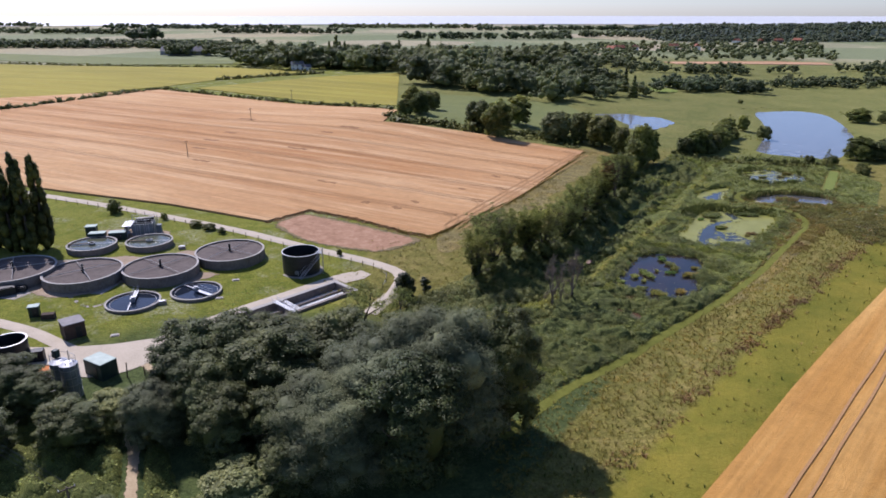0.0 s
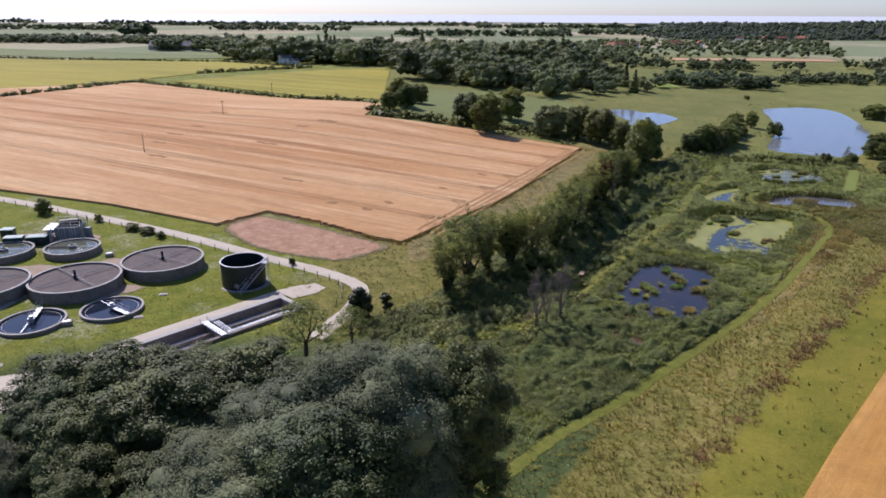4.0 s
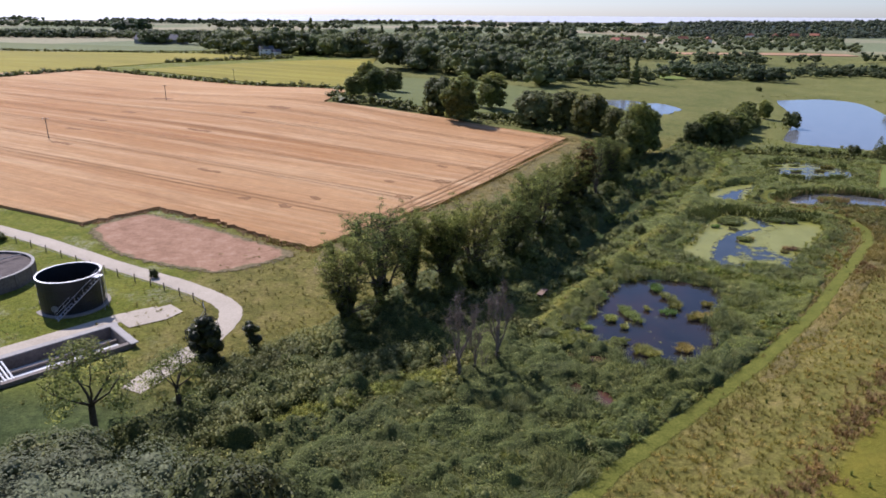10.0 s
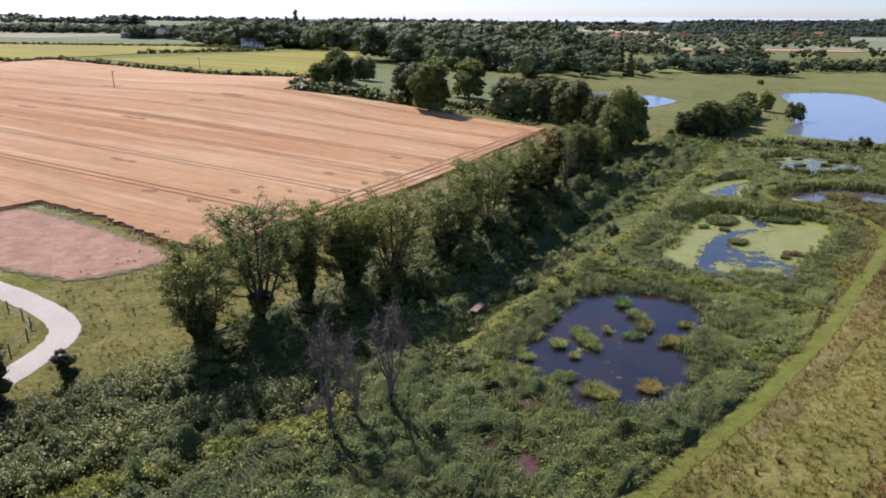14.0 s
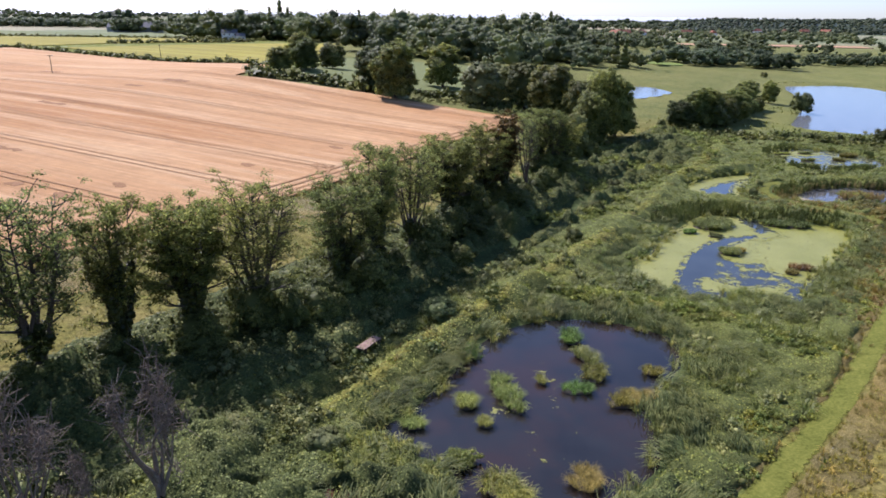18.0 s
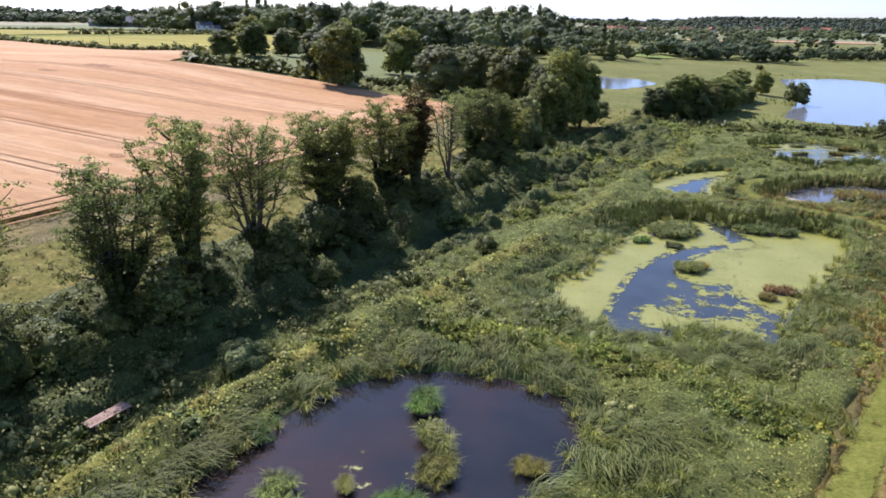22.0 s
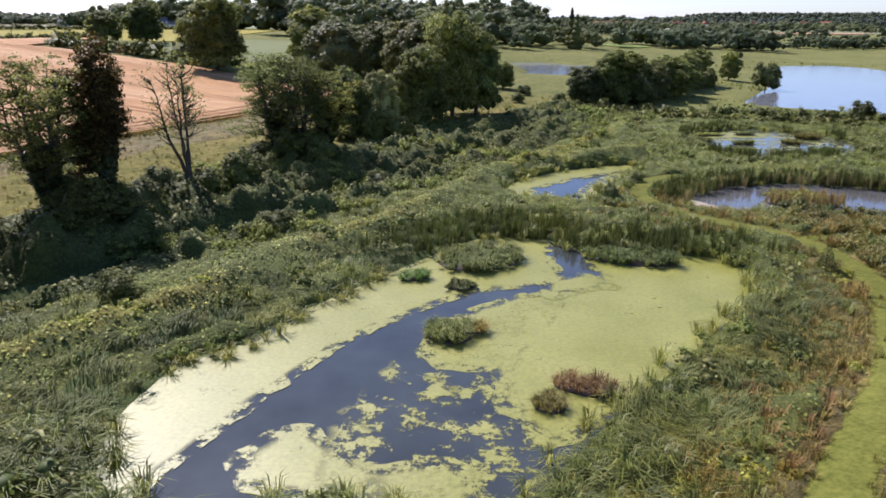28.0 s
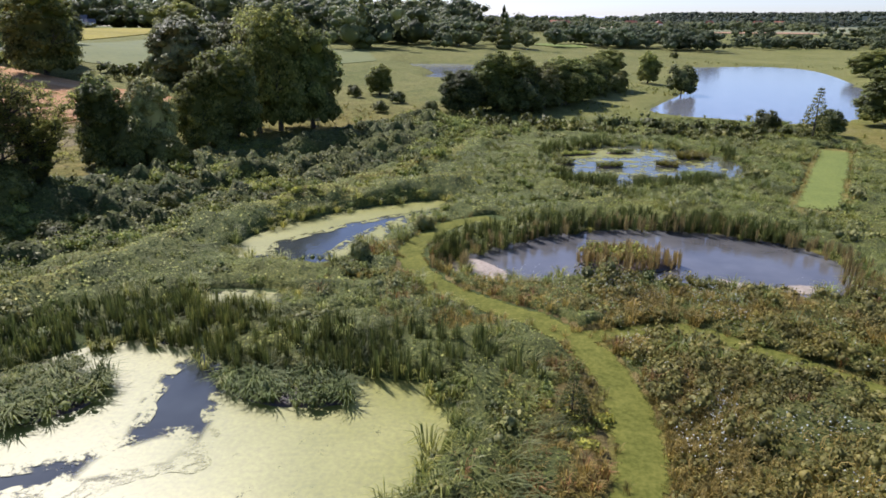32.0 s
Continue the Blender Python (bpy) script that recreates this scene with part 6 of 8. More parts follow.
for k, (x, y, rx, ry, turn, protos, mat, label, cat, size) in enumerate([
    (45.7, 139.5, 0.9, 2.8, 15, P_SEDGE, M_MARSH, "leafy green islet in the dark pond", "islet", 0.75),
    (52, 149.2, 0.8, 1.2, 0, P_SEDGE, M_BRIGHT, "bright green iris clump in the dark pond", "islet", 0.8),
    (52.8, 145.6, 0.7, 1.5, 20, P_SEDGE, M_SEDGE, "narrow sedge islet in the dark pond", "islet", 0.75),
    (52.9, 142.8, 0.8, 1.4, -10, P_SEDGE, M_MEADOW, "olive sedge islet in the dark pond", "islet", 0.7),
    (51.1, 140.4, 1.2, 0.8, 10, P_SEDGE, M_BRIGHT, "bright green grass islet in the dark pond", "islet", 0.55),
    (42.5, 138, 0.7, 0.8, 0, P_SEDGE, M_MARSH, "small leafy islet in the dark pond", "islet", 0.7),
    (48.5, 141.5, 0.35, 0.45, 0, P_SEDGE, M_SEDGE, "tiny sedge tuft in the dark pond", "islet", 0.5),
    (43.8, 135.4, 0.5, 0.5, 0, P_SEDGE, M_SEDGE, "small round sedge tuft in the dark pond", "islet", 0.55),
    (57.7, 143.4, 0.8, 0.6, 0, P_SEDGE, M_MEADOW, "yellow-green round tussock in the dark pond", "islet", 0.55),
    (49.9, 129.4, 1.0, 1.0, 0, P_SEDGE, M_STRAW, "straw-brown tussock in the dark pond", "islet", 0.75),
    (54.6, 138.8, 1.5, 0.8, 20, P_SEDGE, M_MEADOW, "brownish sedge spit in the dark pond", "islet", 0.75),
    (35.7, 132.8, 1.1, 0.8, 20, P_SEDGE + P_MOUND, M_MARSH, "leafy clump in the pond's southern shallows", "islet", 0.7),
    (39.6, 128.6, 1.6, 1.1, 35, P_SEDGE + P_MOUND, M_SEDGE, "sedge bed in the southern shallows", "islet", 0.8),
    (42.2, 131.3, 1.0, 0.8, 0, P_MOUND, M_MARSH, "round leafy clump in the southern shallows", "islet", 0.7),
    (44.9, 128.3, 1.5, 1.0, -15, P_SEDGE, M_SEDGE, "arching sedge in the southern shallows", "islet", 0.9),
    (38.2, 132.4, 0.6, 0.5, 0, P_MOUND, M_NETTLE, "small dark clump in the shallows", "islet", 0.55),
    (45.6, 125.5, 1.6, 1.0, 10, P_MOUND, M_NETTLE, "dark herb bed in the southern shallows", "islet", 0.8),
    (38.7, 135.2, 0.9, 0.7, 0, P_SEDGE, M_MARSH, "leafy tuft in the shallows", "islet", 0.6),
    (55.6, 139.2, 1.4, 0.9, 20, P_SEDGE, M_STRAW, "dead straw sedge by the eastern shore", "islet", 0.7),
    (42.7, 146.3, 1.1, 1.7, 35, P_SEDGE, M_BRIGHT, "bright lime-green grass at the pond edge", "islet", 0.6),
    (77.4, 185.3, 3.0, 2.1, 25, P_SEDGE + P_MOUND[:2], M_NETTLE, "large sedge islet in the duckweed", "islet", 1.0),
    (88, 186, 3.0, 1.3, -12, P_SEDGE + P_MOUND[:2], M_NETTLE, "long dark green islet in the duckweed", "islet", 0.95),
    (75.5, 173.8, 1.3, 1.2, 0, P_SEDGE + P_MOUND, M_NETTLE, "round sedge islet in the duckweed", "islet", 0.8),
    (76.8, 174.3, 0.7, 0.5, 0, P_SEDGE, M_STRAW, "brown dead sedge beside the islet", "islet", 0.6),
    (82, 168.5, 1.7, 0.7, -15, P_SEDGE, M_DOCK, "brown withered tussock in the duckweed", "islet", 0.6),
    (80, 167, 0.7, 0.6, 0, P_SEDGE, M_STRAW, "straw-brown tuft in the duckweed", "islet", 0.55),
    (76, 180.5, 1.0, 0.6, 0, P_BIGLEAF, M_SALLOW, "grey-green water plants in the duckweed", "islet", 0.55),
    (73.1, 181.8, 0.9, 0.5, 20, P_SEDGE, M_BRIGHT, "thin green rushes in the duckweed", "islet", 0.6),
    (107.4, 202.2, 3.4, 2.0, -6, P_REED, M_DRYREED, "reed islet in the round pond", "islet", 0.85),
    (106.9, 203.4, 2.4, 1.0, -6, P_MOUND, M_MARSH, "green herbs on the reed islet", "islet", 1.0),
    (110.5, 226.5, 2.6, 1.1, 10, P_SEDGE + P_MOUND, M_NETTLE, "weedy islet in the reedy pond", "islet", 0.9),
    (116.5, 226, 2.2, 0.9, -10, P_MOUND, M_SALLOW, "grey-green islet in the reedy pond", "islet", 0.75),
    (122, 227.5, 2.4, 0.8, 5, P_SEDGE, M_NETTLE, "low sedge islet in the reedy pond", "islet", 0.9),
    (106.5, 231, 1.4, 1.0, 5, P_SEDGE, M_NETTLE, "dark sedge tussock in the reedy pond", "islet", 0.8),
    (113.8, 233.2, 1.6, 0.7, 15, P_SEDGE, M_REED, "ragged sedge islet in the reedy pond", "islet", 0.7),
    (120.5, 233.8, 1.3, 0.8, -20, P_SEDGE, M_MEADOW, "olive tussock in the reedy pond", "islet", 0.7),
    (117.2, 241.2, 1.8, 0.6, 0, P_MOUND, M_NETTLE, "dark weed clump in the reedy pond", "islet", 0.6),
    (112, 240.5, 2.4, 0.8, 15, P_BIGLEAF, M_BUTTERBUR, "yellow-green weed bed in the reedy pond", "islet", 0.6),
    (125, 238.5, 1.8, 1.3, 0, P_SEDGE, M_MEADOW, "olive sedge islet in the reedy pond", "islet", 0.9),
    (109.3, 235, 1.2, 1.0, 0, P_MOUND, M_HEDGE, "dark round tussock in the reedy pond", "islet", 0.7),
]):
    islet(x, y, rx, ry, turn, protos, mat, label, cat, k + 1, size, count=int(16 + 12 * rx * ry))

for corners, label in [([(95.4, 202.6), (97, 203.4), (99, 201.4), (99.4, 199.4), (97.4, 198.8), (95.6, 200.4)], "pale dry silt at the pond's western end"),
                       ([(110.6, 198.6), (112.6, 199.6), (114.2, 198.4), (113, 197.2)], "pale silt spit in the round pond"), ([(114.6, 197.6), (116.4, 198.6), (118.8, 198.4), (117.4, 196.6)], "pale silt spit by the reeds")]:
    tagged(sheet("silt_bank", corners, M_SILT, step=1.0, curved=True, flat=WATER_Z + 0.03, patchy=0.9), label, "silt")

for k, (x, y, rx, ry) in enumerate(PUDDLES):
    rim = [(x + rx * 1.4 * math.cos(a) * (1 + 0.2 * math.sin(3 * a + k)), y + ry * 1.4 * math.sin(a) * (1 + 0.2 * math.sin(2 * a + k))) for a in np.linspace(0, 2 * math.pi, 14, endpoint=False)]
    tagged(sheet("water_puddle", rim, M_PUDDLE, step=3, flat=ground_z(x, y) + 0.22), "shallow peaty puddle among sedge", "puddle", kind="structure")

# duckweed mats float just above the water


def weed(corners, label, ragged=0.35, seed=1, z=WATER_Z + 0.012, lay=M_WEED):
    z = z + 0.005 * (seed % 6)
    line = spline(corners, True, 10)
    for i in range(len(line)):
        a, b = line[i - 1], line[(i + 1) % len(line)]
        d = b - a
        nrm = np.array([-d[1], d[0]]) / (np.linalg.norm(d) + 1e-9)
        line[i] = line[i] + nrm * ragged * noise.noise(Vector((line[i][0] * 0.9, line[i][1] * 0.9, seed)))
    ob = sheet("duckweed_mat", [tuple(p) for p in line], lay, step=1.2, flat=z)
    co = np.array([v.co[:2] for v in ob.data.vertices])
    sd = signed(line, co[:, 0], co[:, 1])
    ob.data.attributes.new("cover", "FLOAT", "POINT").data.foreach_set("value", smooth(-0.1, 1.5, -sd).astype(np.float32))
    return tagged(ob, label, "duckweed", "duckweed mats")


weed([(84.5, 189.5), (87, 188.5), (91.2, 188.5), (96, 186), (94.5, 180), (89, 172.8), (85, 168), (81.8, 165.3), (79.6, 163.8), (78.6, 165.6), (77.4, 167.2), (77.5, 169.4), (74.6, 170.6), (74.2, 173.6), (76, 176.8), (79.4, 179.4), (83, 181), (84.8, 183.5), (84.6, 187)], "broad yellow-green duckweed mat on the pond")
weed([(61.5, 162.5), (62, 170), (65, 173), (67.5, 177.5), (71.5, 183), (77, 191), (82.2, 190.5), (82.6, 186), (82.8, 181.6), (79.4, 180.4), (76, 178.6), (73.6, 176.4), (71, 173.4), (68.9, 169.8), (67.2, 166.4), (66.2, 163.6), (64.2, 160)], "pale duckweed mat along the western shore", seed=4)
weed([(67.4, 162.5), (68.4, 164.6), (69.8, 165.3), (71.2, 164), (72.6, 163), (74.2, 163), (76, 163.4), (77, 161.6), (76.8, 158.5), (73, 160.5), (69.6, 160.6)], "torn duckweed patch near the southern shore", seed=6)
weed([(70.6, 166.4), (71.6, 168.6), (73.2, 170), (75.3, 170), (76.6, 168), (76, 166), (73.8, 164.2), (71.6, 164.6)], "thin scattered duckweed film", seed=8, ragged=0.8, lay=M_WEEDTHIN)
weed([(80.5, 179.6), (81.4, 182.2), (83, 183), (85.4, 183.4), (86, 181), (83.6, 179.8), (81.6, 178.6)], "broken duckweed closing the open channel", seed=17, ragged=0.8)
weed([(80, 203.5), (81, 209.5), (84.5, 213.3), (90, 217.2), (95.5, 219), (95.5, 216), (91, 213), (86.5, 209.5), (83.5, 206), (83, 203)], "pale duckweed band on the small pond", seed=9)
weed([(88.5, 203), (90.2, 206.3), (92.6, 210.5), (95.4, 214.8), (93.5, 215), (90, 211), (87.6, 206.5), (86.8, 203)], "duckweed along the reedy side of the small pond", seed=10)
weed([(79, 196), (81.5, 197.6), (85, 197.3), (87, 196), (84.6, 194.7), (82, 194.2)], "duckweed over the tiny pool", seed=11)
weed([(104, 224), (106, 236), (112, 243.5), (120, 245), (127, 241), (127.5, 233), (124, 226), (115, 223)], "green weed film over the reedy pond", seed=13, ragged=0.9, lay=M_WEEDTHIN)
weed([(109, 238), (112, 242.5), (118, 244.5), (121, 241), (116, 238.5)], "duckweed drift on the reedy pond", seed=12, ragged=0.9)

weed([(71, 168), (73, 172.5), (77, 178), (82.5, 182), (84, 180), (80, 172), (79.6, 167), (82, 163), (80, 158.5), (74, 157), (70, 162)], "scattered torn duckweed on open water", seed=14, ragged=0.9, z=WATER_Z + 0.008, lay=M_WEEDTHIN)
weed([(44, 131), (42, 138), (45, 146), (50, 148), (54, 142), (52, 134), (48, 129)], "few drifting weed shreds on the dark pond", seed=15, ragged=0.9, z=WATER_Z + 0.008, lay=M_WEEDSHRED)

# ---------------------------------------------------------------- trees
ash_a = make_tree("ash_tree", "open-crowned ash with several ivy-clad stems", "tree", 13.5, 4.6, "ash", 3, leaf_size=0.19, density=1.0, group="hedgerow trees", stems=5, ivy_top=0.5)
ash_b = make_tree("ash_tree", "spreading ash with bare grey limbs showing", "tree", 14.2, 5.2, "ash", 7, leaf_size=0.18, density=0.75, group="hedgerow trees", stems=7, ivy_top=0.3, low_limbs=3)
ash_c = make_tree("ash_tree", "narrow ash with thin foliage and dark ivy", "tree", 13.2, 3.7, "ash", 12, leaf_size=0.19, density=1.0, group="hedgerow trees", stems=4, ivy_top=0.62, low_limbs=2)
ash_d = make_tree("ash_tree", "dense-crowned ash wrapped in ivy", "tree", 13.2, 4.3, "ash", 19, leaf_size=0.2, density=1.25, group="hedgerow trees", stems=6, ivy_top=0.7, low_limbs=5)
copper = make_tree("tree", "dark coppery tree with drooping foliage", "tree", 13.8, 2.5, "ash", 23, leaf=M_COPPER, leaf_size=0.24, density=1.5, group="hedgerow trees", stems=3, ivy_top=0.6, low_limbs=4)
sparse = make_tree("ash_tree", "half-dead ash with bare forked limbs", "tree", 12.6, 3.4, "ash", 31, leaf_size=0.18, density=0.12, group="hedgerow trees", stems=4, ivy_top=0.2, low_limbs=0)
oak_a = make_tree("oak_tree", "broad dark green oak with a full crown", "tree", 13, 7.5, "broad", 5, leaf_size=0.5, density=0.8, group="pasture trees")
oak_b = make_tree("oak_tree", "rounded leafy tree standing in the hedge", "tree", 12, 5.0, "broad", 8, leaf=M_ASH, leaf_size=0.42, density=1.3, group="pasture trees")
sallow = make_tree("sallow_tree", "grey-green rounded willow tree", "tree", 12, 5.2, "broad", 14, leaf=M_SALLOW, leaf_size=0.4, density=1.5, group="pasture trees")
bush = make_tree("bush", "dense rounded dark green bush", "bush", 4, 2.6, "shrub", 17, leaf=M_HEDGE, leaf_size=0.22, density=2.6, group="bushes")
bush_g = make_tree("bush", "grey-green rounded willow bush", "bush", 4, 2.6, "shrub", 27, leaf=M_SALLOW, leaf_size=0.2, density=2.8, group="bushes")
willow = make_tree("willow_tree", "huge silvery-green white willow", "tree", 20, 8.5, "willow", 41, leaf=M_WILLOW, leaf_size=0.2, density=3.6, group="copse trees")
dark_tree = make_tree("alder_tree", "tall dark green tree in the copse", "tree", 16, 5.2, "broad", 44, leaf=M_ALDER, leaf_size=0.23, density=2.8, group="copse trees")
poplar = make_tree("poplar_tree", "tall dark columnar poplar tree", "tree", 20, 2.3, "poplar", 51, leaf_size=0.4, group="poplars")
dead = make_tree("dead_tree", "dead grey-brown tree with bare twigs", "tree", 9.5, 2.0, "dead", 64, group="dead trees")
stump = make_tree("ivied_tree", "stubby trunk smothered in dark ivy", "tree", 6, 1.9, "ivied", 71, group="ivied trees")
fir = make_tree("conifer", "small dark conifer by the lake", "conifer", 7, 2.7, "conifer", 81, leaf_size=0.3, group="conifers")
thin_tree = make_tree("tree", "airy young tree with loose foliage", "tree", 10, 4.2, "thin", 91, leaf=M_ASH, leaf_size=0.26, density=1.5, group="copse trees")


def settle(ob, x, y, h=1.0, w=1.0, turn=0.0):
    ob.matrix_basis = pose(x, y, ground_z(x, y), 0, 0, turn) @ Matrix.Diagonal((w, w, h, 1))


settle(ash_b, 10.8, 138.1, 1.05, 1.12, 20)
settle(ash_a, 7, 131.5, 0.95, 0.95, 80)
settle(ash_c, 14.8, 142.8, 1.03, 0.95)
settle(ash_d, 19.6, 145.7, 0.97, 1.0, 50)
settle(copper, 48.6, 192, 1.0, 1.0)
settle(sparse, 52.3, 198, 1.0, 0.9, 30)
for src, x, y, h, w, turn in [
    (ash_b, 23.9, 149.1, 0.93, 0.85, 100), (ash_a, 29.9, 157.4, 0.93, 1.0, 200), (ash_c, 33.2, 162.8, 1.08, 1.05, 40), (ash_b, 36.2, 169, 0.9, 0.75, 260),
    (ash_d, 40.6, 179.4, 0.98, 1.15, 10), (ash_a, 45.2, 189.8, 0.95, 1.05, 150), (ash_a, 55.4, 215, 0.88, 1.25, 310), (ash_b, 58.6, 214.2, 0.74, 0.7, 130),
    (oak_b, 61.5, 227.5, 0.74, 0.6, 220), (sallow, 65, 230.5, 0.68, 0.55, 75), (ash_c, 60.5, 217, 0.7, 1.1, 190),
    (oak_b, 67.5, 238, 0.72, 0.6, 20), (sallow, 70, 244, 0.9, 0.65, 160),
]:
    plant(src, x, y, h, w, turn)
r_u = np.random.default_rng(8)
for x, y in [(7, 131.5), (10.8, 138), (14.8, 143), (19.6, 146), (24, 149), (27, 154), (30, 157.5), (33, 163), (36, 169), (40.6, 179.4), (45, 190), (48.6, 192), (52.3, 198), (55.4, 215), (58.5, 213), (61.5, 226.5), (65, 229), (68, 237)]:
    for k in range(2):
        plant(bush, x + r_u.uniform(-1.0, 3.2), y + r_u.uniform(-3.2, 1.0), r_u.uniform(0.5, 1.0), r_u.uniform(0.6, 1.1), r_u.uniform(0, 360))
for x, y in [(22, 150), (31, 160), (37, 171), (39, 176), (42, 183), (46.5, 191), (54, 203), (63, 228), (56, 214)]:
    plant(bush, x + 1.5, y - 1.5, r_u.uniform(0.9, 1.5), r_u.uniform(0.9, 1.3), r_u.uniform(0, 360), "dense dark understorey bush below the trees")
settle(oak_a, 66.4, 279, 1.0, 1.0)
settle(oak_b, 74.2, 249.3, 1.28, 1.05)
settle(sallow, 48, 289, 1.0, 1.25)
for src, x, y, h, w, turn in [
    (oak_b, 23.3, 288, 1.06, 1.35, 40), (oak_a, 60, 288, 0.95, 0.85, 120), (oak_b, 78, 252, 0.9, 0.9, 250), (oak_b, 70, 240, 0.7, 0.8, 300), (thin_tree, 72, 247, 1.65, 1.15, 210),
    (oak_b, -15.4, 341, 0.8, 1.0, 10), (oak_b, -11, 330, 0.7, 1.0, 60), (oak_a, -6, 352, 0.7, 0.8, 200), (oak_b, -18, 322, 0.5, 0.9, 330),
    (oak_b, 104.5, 275.2, 0.62, 0.9, 0), (oak_a, 112, 281, 0.52, 0.75, 45), (oak_b, 118, 286, 0.55, 1.0, 140), (oak_a, 99, 272, 0.5, 0.55, 250), (oak_b, 126, 302, 0.5, 0.9, 80), (oak_b, 133.6, 316, 0.56, 0.9, 310),
    (oak_b, 147.8, 331, 0.5, 0.6, 200), (oak_b, 164.9, 263, 0.6, 1.1, 100), (oak_a, 172, 262, 0.55, 0.75, 190), (oak_a, 182, 272, 0.5, 0.7, 300), (oak_b, 222, 360, 0.5, 1.3, 15), (oak_b, 236, 356, 0.45, 1.2, 75),
    (oak_b, 84.3, 288.6, 0.36, 0.55, 60), (oak_a, 16, 303, 0.95, 1.0, 15), (oak_b, 36, 322, 0.9, 1.3, 100), (sallow, 52, 300, 0.9, 1.0, 60), (oak_a, 72, 268, 0.8, 0.6, 210), (oak_b, 108, 279, 0.6, 1.0, 60), (oak_b, 122, 292, 0.5, 0.9, 170), (oak_b, 129, 309, 0.5, 0.8, 20),
]:
    plant(src, x, y, h, w, turn)
settle(willow, 0.5, 79, 0.94, 1.15)
settle(dark_tree, 9, 80, 1.2, 0.95)
for src, x, y, h, w, turn in [
    (willow, -7.5, 77, 0.84, 1.05, 130), (willow, -14, 72, 0.72, 0.95, 250), (dark_tree, -3, 70, 0.9, 1.4, 80), (dark_tree, -35.8, 83.6, 0.74, 1.25, 10), (dark_tree, -28.2, 86, 0.78, 1.3, 100), (dark_tree, -20.6, 90, 0.66, 1.35, 200),
    (dark_tree, -24, 82, 0.78, 1.6, 300), (dark_tree, -14, 88, 0.75, 1.35, 40), (dark_tree, -31, 78.5, 0.66, 1.1, 160), (dark_tree, -6, 90, 0.7, 1.0, 20), (dark_tree, -20, 74, 0.6, 1.1, 270),
    (dark_tree, -27.8, 72.6, 0.58, 0.95, 0), (dark_tree, -48, 73.4, 0.4, 0.9, 60), (willow, -38.3, 76.2, 0.46, 0.5, 110), (sallow, -45.4, 79.4, 0.42, 0.6, 30), (dark_tree, -18.4, 67.6, 0.42, 0.75, 200), (sallow, -24, 64.5, 0.45, 0.8, 300), (dark_tree, -60.2, 81.5, 0.46, 0.95, 20), (dark_tree, -56, 80, 0.38, 0.75, 140),
    (dark_tree, -67, 82, 0.45, 0.95, 250), (dark_tree, -58, 70, 0.42, 1.0, 75), (dark_tree, -70, 74, 0.4, 1.0, 10), (dark_tree, -36, 56, 0.35, 0.8, 50), (dark_tree, -76, 88, 0.5, 1.0, 190),
]:
    plant(src, x, y, h, w, turn)
settle(thin_tree, -14, 108.5, 1.05, 1.3)
plant(thin_tree, -7.9, 113.8, 0.66, 0.7, 120, "slender grey half-bare young tree")
settle(stump, -8.1, 122.1, 1.0, 1.0)
plant(stump, -6.4, 121, 0.85, 0.7, 90)
plant(stump, -3.5, 126.2, 0.58, 0.62, 200)
settle(dead, 25.8, 123.8, 1.18, 0.95)
plant(dead, 21.4, 119.9, 0.97, 0.98, 120)
plant(dead, 23.2, 121.6, 0.6, 0.6, 250)
settle(poplar, -90.7, 145, 1.1, 1.1)
for x, y, h, w, turn in [(-94.6, 144.7, 1.03, 1.05, 90), (-98.4, 144.4, 0.98, 1.1, 180), (-102, 144.2, 1.02, 1.0, 270), (-92.6, 142, 0.85, 1.0, 40), (-96.4, 142.2, 0.9, 1.05, 60), (-105.6, 144, 0.96, 1.1, 130)]:
    plant(poplar, x, y, h, w, turn)
settle(fir, 145.1, 249.2, 1.05, 1.0)
plant(fir, 99.9, 183.6, 0.27, 0.34, 50, "small dark shrub beside the path")
settle(bush, -87.9, 172.4, 0.95, 0.85)
settle(bush_g, 40, 152, 0.6, 0.7)
